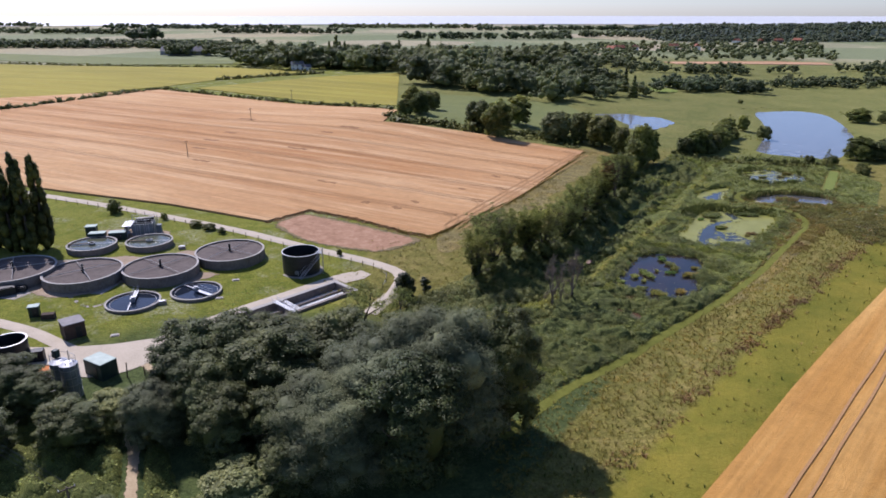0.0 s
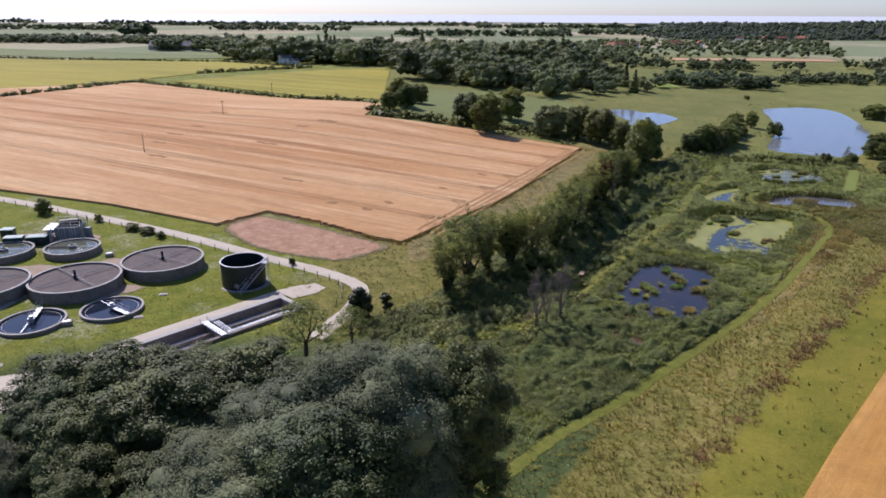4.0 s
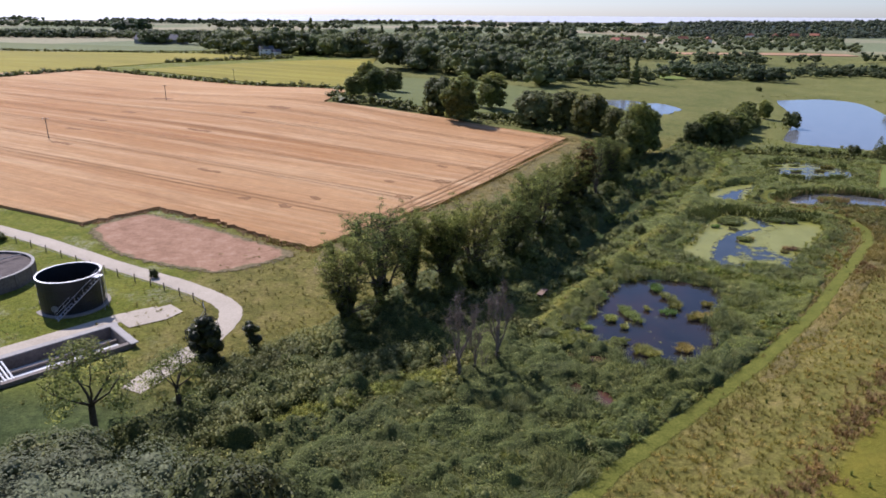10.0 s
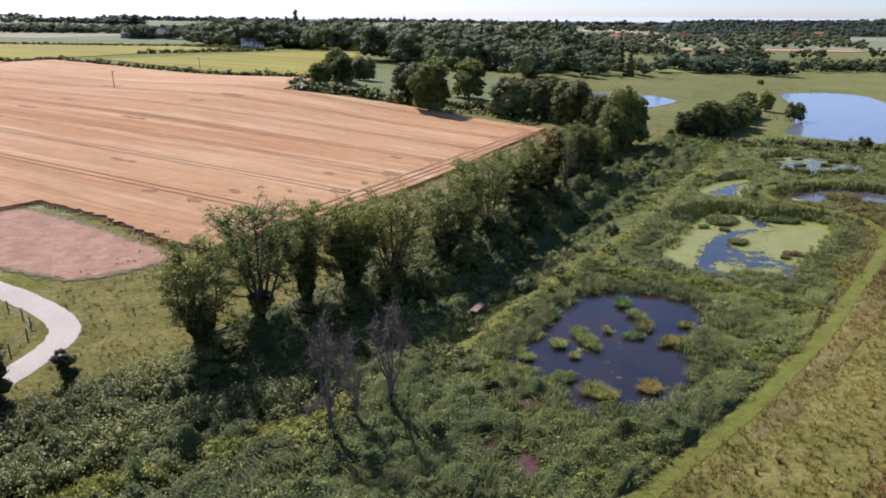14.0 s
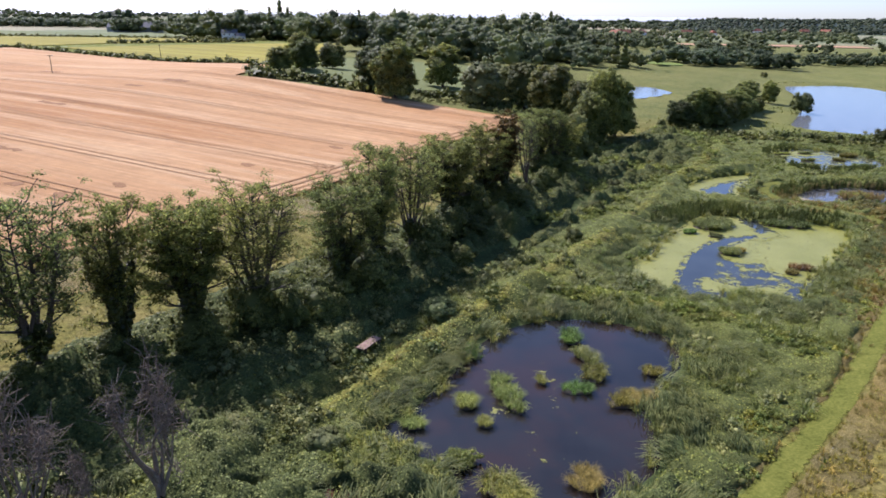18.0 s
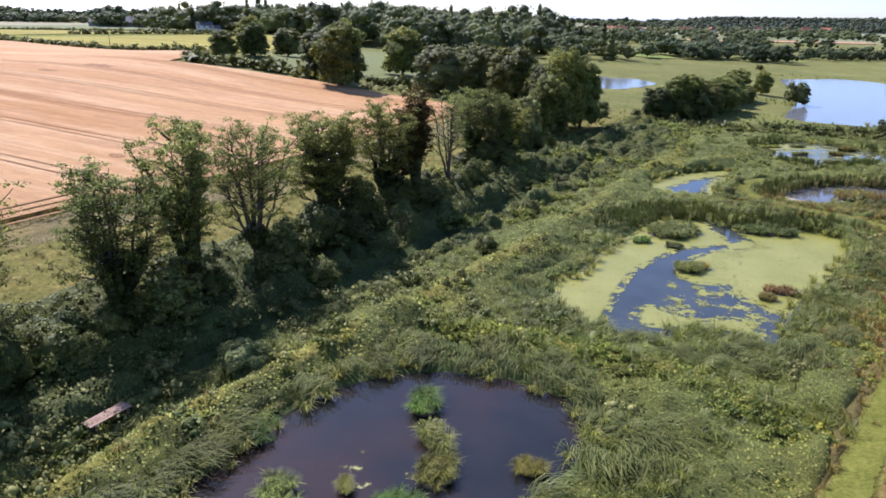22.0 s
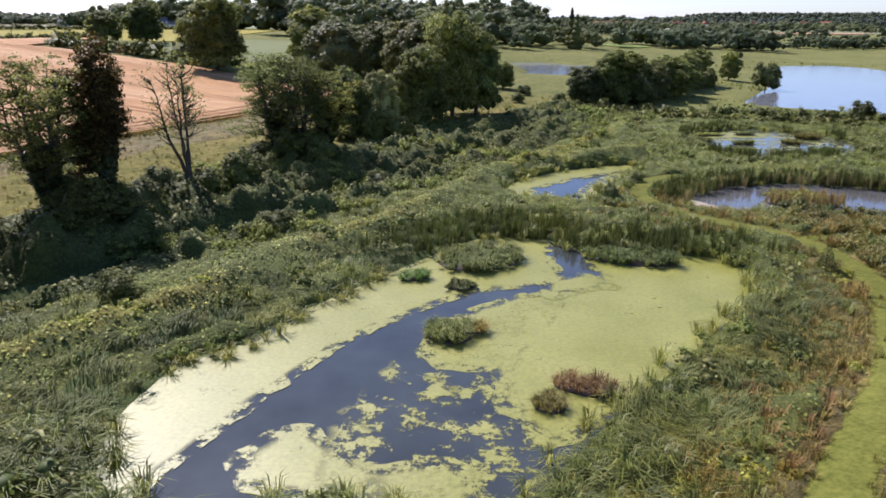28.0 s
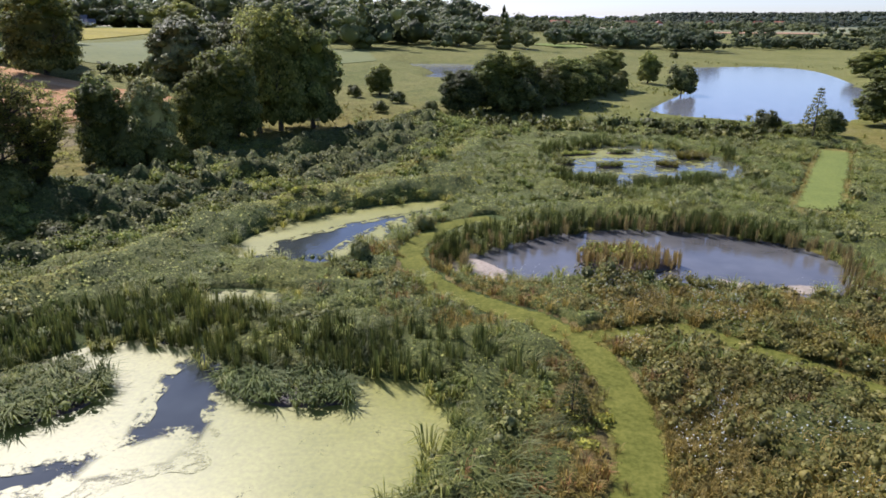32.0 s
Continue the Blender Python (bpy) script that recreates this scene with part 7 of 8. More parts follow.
for src, x, y, h, w, turn in [
    (bush, -63, 163, 0.45, 0.9, 10), (bush, -59, 161, 0.45, 0.9, 80), (bush, -55, 158.6, 0.4, 0.6, 140), (bush, -73, 168, 0.5, 0.5, 30), (bush, -24, 146, 0.4, 0.35, 60),
    (bush, 56.5, 176.5, 0.5, 0.62, 20), (bush, 62, 190, 0.5, 0.7, 70), (bush_g, 47.5, 165.5, 0.5, 0.55, 110), (bush_g, 44.5, 161, 0.5, 0.5, 0), (bush, 68, 205, 0.5, 0.7, 30), (bush, 73, 214, 0.5, 0.6, 90), (bush, 50, 197, 0.8, 0.9, 200), (bush, 57, 204, 0.8, 0.8, 250),
    (bush_g, 33, 132, 0.6, 0.8, 40), (bush_g, 27, 133, 0.55, 0.8, 100), (bush, 18, 134, 0.6, 1.0, 300), (bush, 8, 128, 0.55, 1.1, 200), (bush_g, 3, 118, 0.6, 1.0, 10), (bush_g, 9, 116, 0.55, 1.0, 60), (bush_g, -2, 112, 0.7, 1.0, 120), (bush_g, 14, 121, 0.5, 0.9, 160), (bush_g, 5, 108, 0.5, 1.0, 210),
    (bush, 148.6, 309.5, 1.7, 1.75, 30), (bush, 101, 275.5, 1.3, 1.5, 0), (bush, 105, 274, 1.5, 1.6, 50), (bush, 109.6, 273.5, 1.6, 1.7, 100), (bush, 114, 279, 1.5, 1.7, 150), (bush, 119, 286, 1.4, 1.6, 200), (bush, 123.5, 293, 1.3, 1.6, 250), (bush, 129, 303, 1.2, 1.5, 300), (bush, 134, 309, 1.2, 1.4, 20),
    (bush, 142, 256, 0.9, 1.0, 0), (bush, 150, 254, 1.0, 1.2, 130), (bush, 151, 236, 0.9, 1.2, 20), (bush, 155, 243, 0.9, 1.3, 220), (bush, 80, 284, 0.6, 0.7, 20), (bush, 88, 279, 0.55, 0.8, 60), (bush, 94, 270, 0.5, 0.7, 90), (bush, 86, 268, 0.5, 0.7, 130), (bush, 188, 430, 0.7, 0.9, 10),
    (bush_g, 89.5, 201.5, 0.7, 0.42, 10), (bush_g, 93.6, 209, 0.5, 0.5, 70), (bush, 42, 168, 0.6, 0.8, 10), (bush, 30, 152, 0.6, 0.8, 60), (bush, 36, 174, 0.6, 0.8, 250),
]:
    plant(src, x, y, h, w, turn)

# hedges and woods too far off to tell tree from tree


def row(name, line, width, size, mat, label, gap=1.6, seed=1, protos=P_HEDGE, category="hedge"):
    r = np.random.default_rng(seed)
    line = np.array(line, float)
    xs_, ys_ = [], []
    for a, b in zip(line[:-1], line[1:]):
        n = max(2, int(np.linalg.norm(b - a) / gap))
        t = np.arange(n) / n + r.uniform(0, 0.8 / n, n)
        xs_.append(a[0] + (b[0] - a[0]) * t)
        ys_.append(a[1] + (b[1] - a[1]) * t)
    hx, hy = np.concatenate(xs_), np.concatenate(ys_)
    hx, hy = hx + r.normal(0, width / 2, len(hx)), hy + r.normal(0, width / 2, len(hy))
    return scatter(name, protos, hx, hy, size * r.uniform(0.6, 1.4, len(hx)), mat, label, category, r)


row("hedge", [(-180, 434), (-60, 362), (-24, 338)], 1.5, 2.2, M_HEDGE, "dark clipped hedge along the wheat field", 1.2, 1)
row("hedge", [(-330, 332), (-221, 340), (-180, 436)], 1.5, 2.4, M_HEDGE, "dark hedge at the field's west side", 1.2, 2)
row("hedge", [(-164, 500), (-130, 535), (-98, 562)], 2.0, 2.6, M_HEDGE, "thick dark hedge between green fields", 1.2, 3)
row("hedge", [(-480, 722), (-194, 642), (-98, 562)], 2.0, 2.4, M_HEDGE, "long dark field hedge", 1.8, 4)
row("hedge", [(-25, 315), (-20, 306), (0, 303), (18, 296)], 2.2, 3.2, M_HEDGE, "overgrown hedge above the wheat", 0.9, 5)
row("hedge", [(28, 300), (40, 294), (58, 283)], 2.0, 2.6, M_HEDGE, "overgrown hedge of bramble and thorn", 1.0, 6)
row("hedge", [(99.8, 263), (114, 261), (130, 258.7), (146, 251)], 1.4, 1.5, M_HEDGE, "low dark reed-fringed dyke bank", 0.6, 7)
row("hedge", [(101, 257.5), (116, 255.5), (131, 252), (141, 247)], 1.0, 1.2, M_HEDGE, "low dark dyke edge", 0.6, 8)
row("silver_scrub", [(28, 290), (42, 287), (56, 275)], 1.6, 1.3, M_SALLOW, "pale grey-leaved scrub edging the wheat", 0.8, 9, category="scrub")


def wood(name, outline, count, lo, hi, mat, label, seed, protos=P_FARTREE, clear=()):
    r = np.random.default_rng(seed)
    line = np.array(outline, float)
    a, b = line.min(0), line.max(0)
    wx, wy = r.uniform(a[0], b[0], count), r.uniform(a[1], b[1], count)
    sel = signed(line, wx, wy) < 0
    for cx, cy, rx, ry in clear:
        sel &= ((wx - cx) / rx) ** 2 + ((wy - cy) / ry) ** 2 > 1
    wx, wy = wx[sel], wy[sel]
    return scatter(name, protos, wx, wy, r.uniform(lo, hi, len(wx)) * (1 - 0.36 * smooth(10, 110, wx) * (wy < 560)), mat, label, "woodland", r, 0.15, 0.5)


wood("woodland", [(-215, 705), (-139, 604), (-40, 582), (-14, 455), (6, 452), (60, 408), (85, 398), (100, 412), (135, 446), (125, 520), (110, 640), (-60, 720), (-200, 790)], 850, 13, 22, M_WOOD_HAZED, "dark mixed wood round the village", 31, clear=((70, 535, 16, 32), (-130, 600, 12, 9)))
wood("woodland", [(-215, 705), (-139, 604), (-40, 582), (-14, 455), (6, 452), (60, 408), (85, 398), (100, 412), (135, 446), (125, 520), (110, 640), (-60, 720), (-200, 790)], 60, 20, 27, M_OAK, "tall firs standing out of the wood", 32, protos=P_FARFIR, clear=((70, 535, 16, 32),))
wood("woodland", [(150, 464), (190, 480), (225, 482), (238, 512), (170, 522), (148, 490)], 80, 12, 17, M_WOOD_HAZED, "clump of grey-green trees beyond the pasture", 33, clear=((153, 487, 13, 10),))
wood("woodland", [(245, 517), (300, 517), (340, 545), (270, 556)], 60, 8, 13, M_WOOD_HAZED, "low dark clump of field trees", 34)
wood("woodland", [(130, 640), (240, 600), (430, 640), (440, 700), (240, 700), (150, 720)], 280, 6, 10, M_WOOD_HAZED, "broken line of field trees", 35, clear=((300, 690, 120, 60),))
wood("woodland", [(-60, 740), (120, 660), (240, 760), (430, 760), (620, 1150), (300, 1150), (60, 1000)], 1000, 6, 10, M_WOOD_HAZED, "village trees and orchards in the distance", 36, protos=P_FARBLOB)
wood("woodland", [(300, 520), (360, 500), (460, 560), (480, 640), (380, 600)], 170, 7, 11, M_WOOD_HAZED, "scattered pasture trees", 37)
wood("woodland", [(-900, 1050), (-600, 1040), (-320, 1050), (-300, 1130), (-620, 1130), (-900, 1140)], 900, 8, 14, M_WOOD_HAZED, "long dark shelter belt on the plain", 38, protos=P_FARBLOB)
wood("woodland", [(-350, 860), (-250, 840), (-230, 870), (-340, 890)], 60, 12, 17, M_WOOD_HAZED, "clump of trees by the farm", 39)
wood("woodland", [(-615, 1370), (-560, 1370), (-560, 1410), (-615, 1410)], 40, 17, 24, M_WOOD_HAZED, "square clump of trees on the plain", 40, protos=P_FARBLOB)
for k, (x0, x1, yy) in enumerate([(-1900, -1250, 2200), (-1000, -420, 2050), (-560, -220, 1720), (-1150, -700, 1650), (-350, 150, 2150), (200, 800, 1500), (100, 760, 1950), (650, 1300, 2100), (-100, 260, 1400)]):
    wood("woodland", [(x0, yy), (x1, yy - 20), (x1, yy + 45), (x0, yy + 60)], int((x1 - x0) * 0.4), 10, 17, M_WOOD_HAZED, "thin dark tree belt far out on the plain", 50 + k, protos=P_FARBLOB)

# wooded hill to the east
hx, hy = np.meshgrid(np.linspace(380, 2300, 60), np.linspace(1230, 2250, 30))


def hill(x, y):
    return 18 * smooth(385, 560, x - 0.15 * (y - 1250)) * smooth(1235, 1420, y) * smooth(2240, 1900, y) * (0.9 + 0.1 * np.sin(x / 150))


i_ = np.arange(hx.size).reshape(hx.shape)
hv = np.stack([hx, hy, height(hx, hy) + hill(hx, hy) - 0.5], -1).reshape(-1, 3)
tagged(new("ground_hill", mesh_from("ground_hill", hv, np.stack([i_[:-1, :-1], i_[:-1, 1:], i_[1:, 1:], i_[1:, :-1]], -1).reshape(-1, 4), M_HILLWOOD_HAZED, True)), "long wooded hill on the horizon", "hill", kind="structure")
hr = np.random.default_rng(77)
tx, ty = hr.uniform(400, 2000, 3000), 1240 + 520 * hr.uniform(0, 1, 3000) ** 1.5
scatter("woodland", P_FARBLOB, tx, ty, hr.uniform(7, 10, 3000), M_HILLWOOD_HAZED, "dense dark wood covering the hill", "woodland", hr, 0.15, z=height(tx, ty) + hill(tx, ty))

# ---------------------------------------------------------------- treatment works


def filter_bed(x, y, r, tall=2.2, turn=0.0):
    ob = thing("filter_bed", x, y, "round concrete filter bed of dark clinker with sprinkler arms", "filter bed", "filter beds", turn)
    part("wall", ring(r - 0.3, r, -1.0, tall, 56), M_WALLCONC, ob)
    part("coping", ring(r - 0.36, r + 0.06, tall, tall + 0.12, 56), M_RIM, ob, "pale concrete coping")
    part("media_bed", disc(r - 0.3, tall - 0.22, 56, 0.4), M_MEDIA, ob, "dark clinker stones")
    bm = rod((0, 0, tall - 0.25), (0, 0, tall + 1.5), 0.22, sides=10)
    rod((0, 0, tall + 0.05), (0, 0, tall + 0.35), 0.42, bm, 10)
    part("column", bm, M_DARKSTEEL, ob)
    for k in range(4):
        a = math.pi / 2 * k
        c, s = math.cos(a), math.sin(a)
        bm = rod((0.3 * c, 0.3 * s, tall + 0.28), ((r - 0.7) * c, (r - 0.7) * s, tall + 0.18), 0.085, sides=6)
        rod((0, 0, tall + 1.4), ((r * 0.6) * c, (r * 0.6) * s, tall + 0.25), 0.02, bm, 4)
        part("sprinkler_arm", bm, M_RIM, ob, "pale pipe arm")
    for k in range(14):
        a = 2 * math.pi * k / 14
        bm = box(0.12, 0.5, tall * 0.97 + 0.5, 0, 0, -0.5, 0.02)
        p = part("pilaster", bm, M_WALLCONC, ob)
        p.matrix_basis = pose((r + 0.03) * math.cos(a), (r + 0.03) * math.sin(a), 0, 0, 0, math.degrees(a))
    return ob


for x, y, r, turn in [(-74, 128.3, 7.6, 38), (-59.6, 132.1, 7.6, 52), (-48.1, 142.4, 7.5, 62), (-88.3, 128.3, 8.0, 30)]:
    filter_bed(x, y, r, 1.85, turn)


def settling_tank(x, y, r, tall, turn, label, raised=False):
    ob = thing("settling_tank", x, y, label, "settling tank", "settling tanks", turn)
    part("wall", ring(r - 0.25, r, -1.5, tall, 48), M_WALLCONC, ob)
    part("coping", ring(r - 0.3, r + 0.05, tall, tall + 0.08, 48), M_RIM, ob)
    part("weir", ring(r - 0.9, r - 0.82, tall - 0.6, tall - 0.14, 48), M_RIM, ob)
    part("water_surface", disc(r - 0.25, tall - 0.2, 48, 0.5), M_WEEDWATER if raised else M_TANKWATER, ob, "grey rippled water" if raised else "dark still water")
    if raised:
        part("scraper_beam", box(r - 0.3, 0.45, 0.16, r / 2, 0, tall - 0.02, 0.02), M_TIMBER, ob, "brown beam across half the tank")
        part("centre_ring", ring(0.55, 0.75, tall - 0.1, tall + 0.3, 16), M_GREYSTEEL, ob)
        part("pivot", rod((0, 0, tall - 0.3), (0, 0, tall + 0.55), 0.12), M_DARKSTEEL, ob)
        part("inlet_pipe", rod((-0.6, 0.2, tall + 0.1), (-r + 0.4, 0.3, tall + 0.05), 0.06), M_STEEL, ob)
        return ob
    part("walkway", box(r - 0.2, 0.8, 0.12, r / 2, 0, tall + 0.12, 0.02), M_STEEL, ob)
    for sgn in (-1, 1):
        bm = bmesh.new()
        for k in range(5):
            rod((0.2 + k * (r - 0.4) / 4, sgn * 0.38, tall + 0.2), (0.2 + k * (r - 0.4) / 4, sgn * 0.38, tall + 1.25), 0.03, bm, 5)
        for zz in (0.7, 1.25):
            rod((0.1, sgn * 0.38, tall + zz), (r - 0.1, sgn * 0.38, tall + zz), 0.03, bm, 5)
        part("handrail", bm, M_STEEL, ob)
    bm = rod((0, 0, tall - 0.5), (0, 0, tall + 0.9), 0.35, sides=12)
    box(1.0, 1.0, 0.35, 0, 0, tall + 0.25, 0.03, bm)
    part("drive_unit", bm, M_STEEL, ob)
    part("scraper_arm", box(r - 0.6, 0.16, 0.12, -r / 2 + 0.2, 0.3, tall + 0.02, 0.02), M_STEEL, ob)
    return ob


settling_tank(-59.4, 117.7, 5.0, 0.4, 105, "round settling tank of dark water with steel bridge")
settling_tank(-49.3, 123.4, 4.9, 0.4, -35, "round settling tank of dark water with slanted bridge")
settling_tank(-80.8, 145.7, 5.3, 1.2, 190, "raised round settling tank with brown scraper beam", True)
settling_tank(-68.9, 148.8, 5.2, 1.2, 185, "raised round settling tank beside pipework", True)


def steel_tank(x, y, r, tall, label, stairs=True):
    ob = thing("storage_tank", x, y, label, "storage tank")
    part("shell", ring(r - 0.08, r, -0.6, tall, 40), M_DARKSTEEL, ob)
    part("tank_floor", disc(r - 0.1, 0.8, 40, 0.3), M_BLACK, ob)
    part("rim", ring(r - 0.14, r + 0.08, tall, tall + 0.12, 40), M_STEEL, ob, "grey steel rim")
    for zz in (1.1, 2.3, 3.4):
        part("hoop", ring(r, r + 0.05, zz, zz + 0.1, 40), M_DARKSTEEL, ob)
    part("base_slab", ring(r + 0.02, r + 0.6, -0.6, 0.06, 40), M_CONCRETE, ob, "pale concrete base")
    if stairs:
        a, b = Vector((0.6, -r - 1.3, 0)), Vector((r + 0.7, -r * 0.28, tall - 0.1))
        across = Vector((b.y - a.y, -(b.x - a.x), 0)).normalized() * 0.42
        st = new("staircase")
        st.parent = ob
        for sgn in (-1, 1):
            part("stringer", rod(a + across * sgn, b + across * sgn, 0.07), M_STEEL, st)
            bm = rod(a + across * sgn + Vector((0, 0, 1)), b + across * sgn + Vector((0, 0, 1)), 0.035)
            for k in range(6):
                q = a.lerp(b, k / 5) + across * sgn
                rod(q, q + Vector((0, 0, 1)), 0.03, bm, 5)
            part("handrail", bm, M_STEEL, st)
        for k in range(15):
            q = a.lerp(b, (k + 0.5) / 15)
            part("tread", rod(q - across, q + across, 0.08, sides=4), M_STEEL, st)
        part("landing", box(1.4, 1.2, 0.08, b.x - 0.5, b.y + 0.3, b.z, 0.01), M_STEEL, st)
        for dx, dy in ((0.2, 0.8), (0.2, -0.2)):
            part("post", rod((b.x + dx, b.y + dy, -0.5), (b.x + dx, b.y + dy, b.z + 1.1), 0.06), M_STEEL, st)
        part("flange", rod((-0.2, -r - 0.02, 1.0), (-0.2, -r - 0.15, 1.0), 0.45, sides=16), M_GREYSTEEL, ob)
    return ob


steel_tank(-30.8, 136.3, 3.95, 4.5, "black open-topped steel tank with galvanised stair")
steel_tank(-68.6, 94.6, 2.7, 4.0, "dark open steel tank in the yard", False)

# long sunken storm tank beside the lane
TURN = math.degrees(math.atan2(18.7, 18.0))
storm = thing("storm_tank", -40.6, 111.7, "long sunken concrete storm tank with pale slurry", "storm tank", turn=TURN, z=1.72)
L, W = 25.9, 7.0
part("wall", box(L, 0.7, 2.7, L / 2, -0.35, -2.4), M_WALLCONC, storm)
part("wall", box(L, 0.7, 2.7, L / 2, -W + 0.35, -2.4), M_WALLCONC, storm)
part("wall", box(0.7, W - 1.4, 2.7, 0.35, -W / 2, -2.4), M_WALLCONC, storm)
part("wall", box(0.7, W - 1.4, 2.7, L - 0.35, -W / 2, -2.4), M_WALLCONC, storm)
part("dividing_wall", box(L - 1.4, 0.35, 1.9, L / 2, -2.9, -2.4), M_WALLCONC, storm)
part("cross_wall", box(0.4, W - 1.5, 2.3, 11.2, -W / 2, -2.4), M_WALLCONC, storm)
part("coping", box(L + 0.8, 1.0, 0.14, L / 2, -0.2, 0.3), M_RIM, storm, "pale concrete edge")
part("coping", box(0.9, W, 0.14, L - 0.2, -W / 2 - 0.4, 0.301), M_RIM, storm, "pale concrete edge")
part("slurry", box(13.4, 3.2, 0.5, 18.3, -4.7, -1.4, 0), M_SCUM, storm, "pale grey-white slurry")
part("slurry", box(13.4, 1.5, 0.4, 18.3, -1.7, -1.5, 0), M_SCUM, storm, "pale grey-white slurry")
part("slurry", box(9.8, 5.4, 0.4, 6, -3.5, -1.6, 0), M_SCUM, storm, "pale grey slurry")
part("tank_floor", box(L - 1.2, W - 1.2, 0.3, L / 2, -W / 2, -2.45, 0), M_CONCRETE, storm)
for dx in (10.6, 11.8):
    bm = rod((dx, 0.1, 1.2), (dx, -W + 0.3, 1.2), 0.04)
    rod((dx, 0.1, 0.8), (dx, -W + 0.3, 0.8), 0.03, bm)
    for k in range(7):
        rod((dx, -0.1 - k * 1.05, 0.35), (dx, -0.1 - k * 1.05, 1.2), 0.035, bm, 5)
    part("handrail", bm, M_STEEL, storm)
part("footbridge", box(1.1, W - 0.3, 0.12, 11.2, -W / 2, 0.36), M_STEEL, storm, "steel grating footbridge")
for k in range(3):
    part("pipe", rod((12.4 + 0.4 * k, -1.0, 0.2), (12.4 + 0.4 * k, -W + 1, 0.0), 0.11, sides=8), M_WHITE, storm)
part("scum_trough", box(1.8, 1.6, 0.5, 14.5, -5.2, -0.95), M_GREYSTEEL, storm)


def cabin(name, x, y, sx, sy, sz, turn, wall, roof, label, category, over=0.12, door=True):
    ob = thing(name, x, y, label, category, turn=turn)
    part("body", box(sx, sy, sz + 0.6, 0, 0, -0.6, 0.03), wall, ob)
    part("roof", box(sx + over * 2, sy + over * 2, 0.16, 0, 0, sz, 0.03), roof, ob)
    if door:
        d = part("door", box(0.9, 0.06, min(2.0, sz - 0.2), sx * 0.15, -sy / 2 - 0.04, 0.05, 0.01), M_DARKSTEEL, ob)
        part("handle", rod((sx * 0.15 + 0.3, -sy / 2 - 0.1, 1.0), (sx * 0.15 + 0.3, -sy / 2 - 0.1, 1.15), 0.02), M_STEEL, d)
    return ob


cabin("pump_house", -64, 104.6, 3.3, 3.3, 2.6, 42, M_BRICKWALL, M_ROOFGREY, "square brown brick kiosk with grey flat roof", "kiosk")
cabin("control_kiosk", -74.4, 111.2, 1.7, 1.4, 1.9, 20, M_GREENBOX, M_GREENTOP, "small dark green control kiosk", "kiosk")
cabin("control_kiosk", -85, 154.3, 2.3, 1.9, 2.4, 12, M_GREENBOX, M_GREENTOP, "tall dark green control kiosk", "kiosk")
cabin("plant_container", -82.3, 151.6, 3.6, 2.0, 1.7, 12, M_GREENBOX, M_GREENTOP, "dark green plant container with pale lid", "container", 0.03)
cabin("plant_container", -78, 152.6, 3.8, 2.0, 1.7, 12, M_GREENBOX, M_GREENTOP, "dark green plant container with pale lid", "container", 0.03)
cabin("plant_container", -53.2, 92.2, 4.2, 2.8, 2.6, -30, M_GREENBOX, M_GREENTOP, "dark green steel container with pale green roof", "container", 0.02)
cabin("storage_box", -71.5, 110.4, 2.2, 1.2, 0.8, 12, M_BRICKWALL, M_BRICKWALL, "low brown timber storage box", "box", 0.0, False)
cabin("waste_skip", -65.4, 95.6, 2.6, 1.5, 1.7, 20, M_BLACK, M_BLACK, "black steel waste skip", "skip", 0.0, False)
cabin("skip_pile", -85.5, 119.6, 4.5, 2.2, 1.4, 35, M_DARKSTEEL, M_BLACK, "dark heaped machinery on the yard edge", "machinery", -0.2, False)
cabin("skip_pile", -83, 121.5, 2.0, 1.6, 1.0, 10, M_DARKSTEEL, M_BLACK, "dark pump set on the yard edge", "machinery", -0.2, False)

inlet = thing("inlet_works", -73.5, 157, "grey steel inlet works with drum screen and pipes", "inlet works", turn=12)
for dx, dy, lx, ly in [(0, -1.9, 4.6, 0.2), (0, 1.9, 4.6, 0.2), (-2.3, 0, 0.2, 4.0), (2.3, 0, 0.2, 4.0)]:
    part("channel_wall", box(lx, ly, 3.4, dx, dy, -0.5, 0.02), M_GREYSTEEL, inlet, "weathered grey wall of the open channel")
part("channel_floor", box(4.4, 3.6, 0.3, 0, 0, 1.6, 0.02), M_BLACK, inlet)
for dx in (-1.5, -0.5, 0.5, 1.5):
    part("stiffener", box(0.12, 0.14, 3.3, dx, -2.06, -0.45, 0.01), M_STEEL, inlet)
part("platform", box(2.2, 4.8, 0.12, -3.4, 0, 2.6, 0.01), M_STEEL, inlet)
part("drum_screen", rod((-1.6, 0.6, 3.1), (1.8, 0.6, 3.3), 0.75, sides=18), M_DARKSTEEL, inlet, "dark rotating screen drum")
part("motor", box(0.7, 0.6, 0.6, 2.1, 0.6, 3.3, 0.05), M_DARKSTEEL, inlet)
part("ladder", box(0.5, 0.08, 3.6, 2.6, -1.0, -0.4, 0.01), M_STEEL, inlet)
for k in range(7):
    part("stay", rod((3.0 + 0.25 * (k % 3), -1.8 + 0.6 * k, -0.4), (2.6, -1.6 + 0.55 * k, 2.6 + 0.35 * (k % 4)), 0.06), M_STEEL if k % 2 else M_GREYSTEEL, inlet)
for k in range(5):
    part("cross_pipe", rod((-4.6, -2.0 + 0.9 * k, 0.5 + 0.4 * (k % 3)), (-2.2, -1.8 + 0.8 * k, 1.6 + 0.4 * (k % 2)), 0.1, sides=8), M_STEEL if k % 2 else M_DARKSTEEL, inlet)
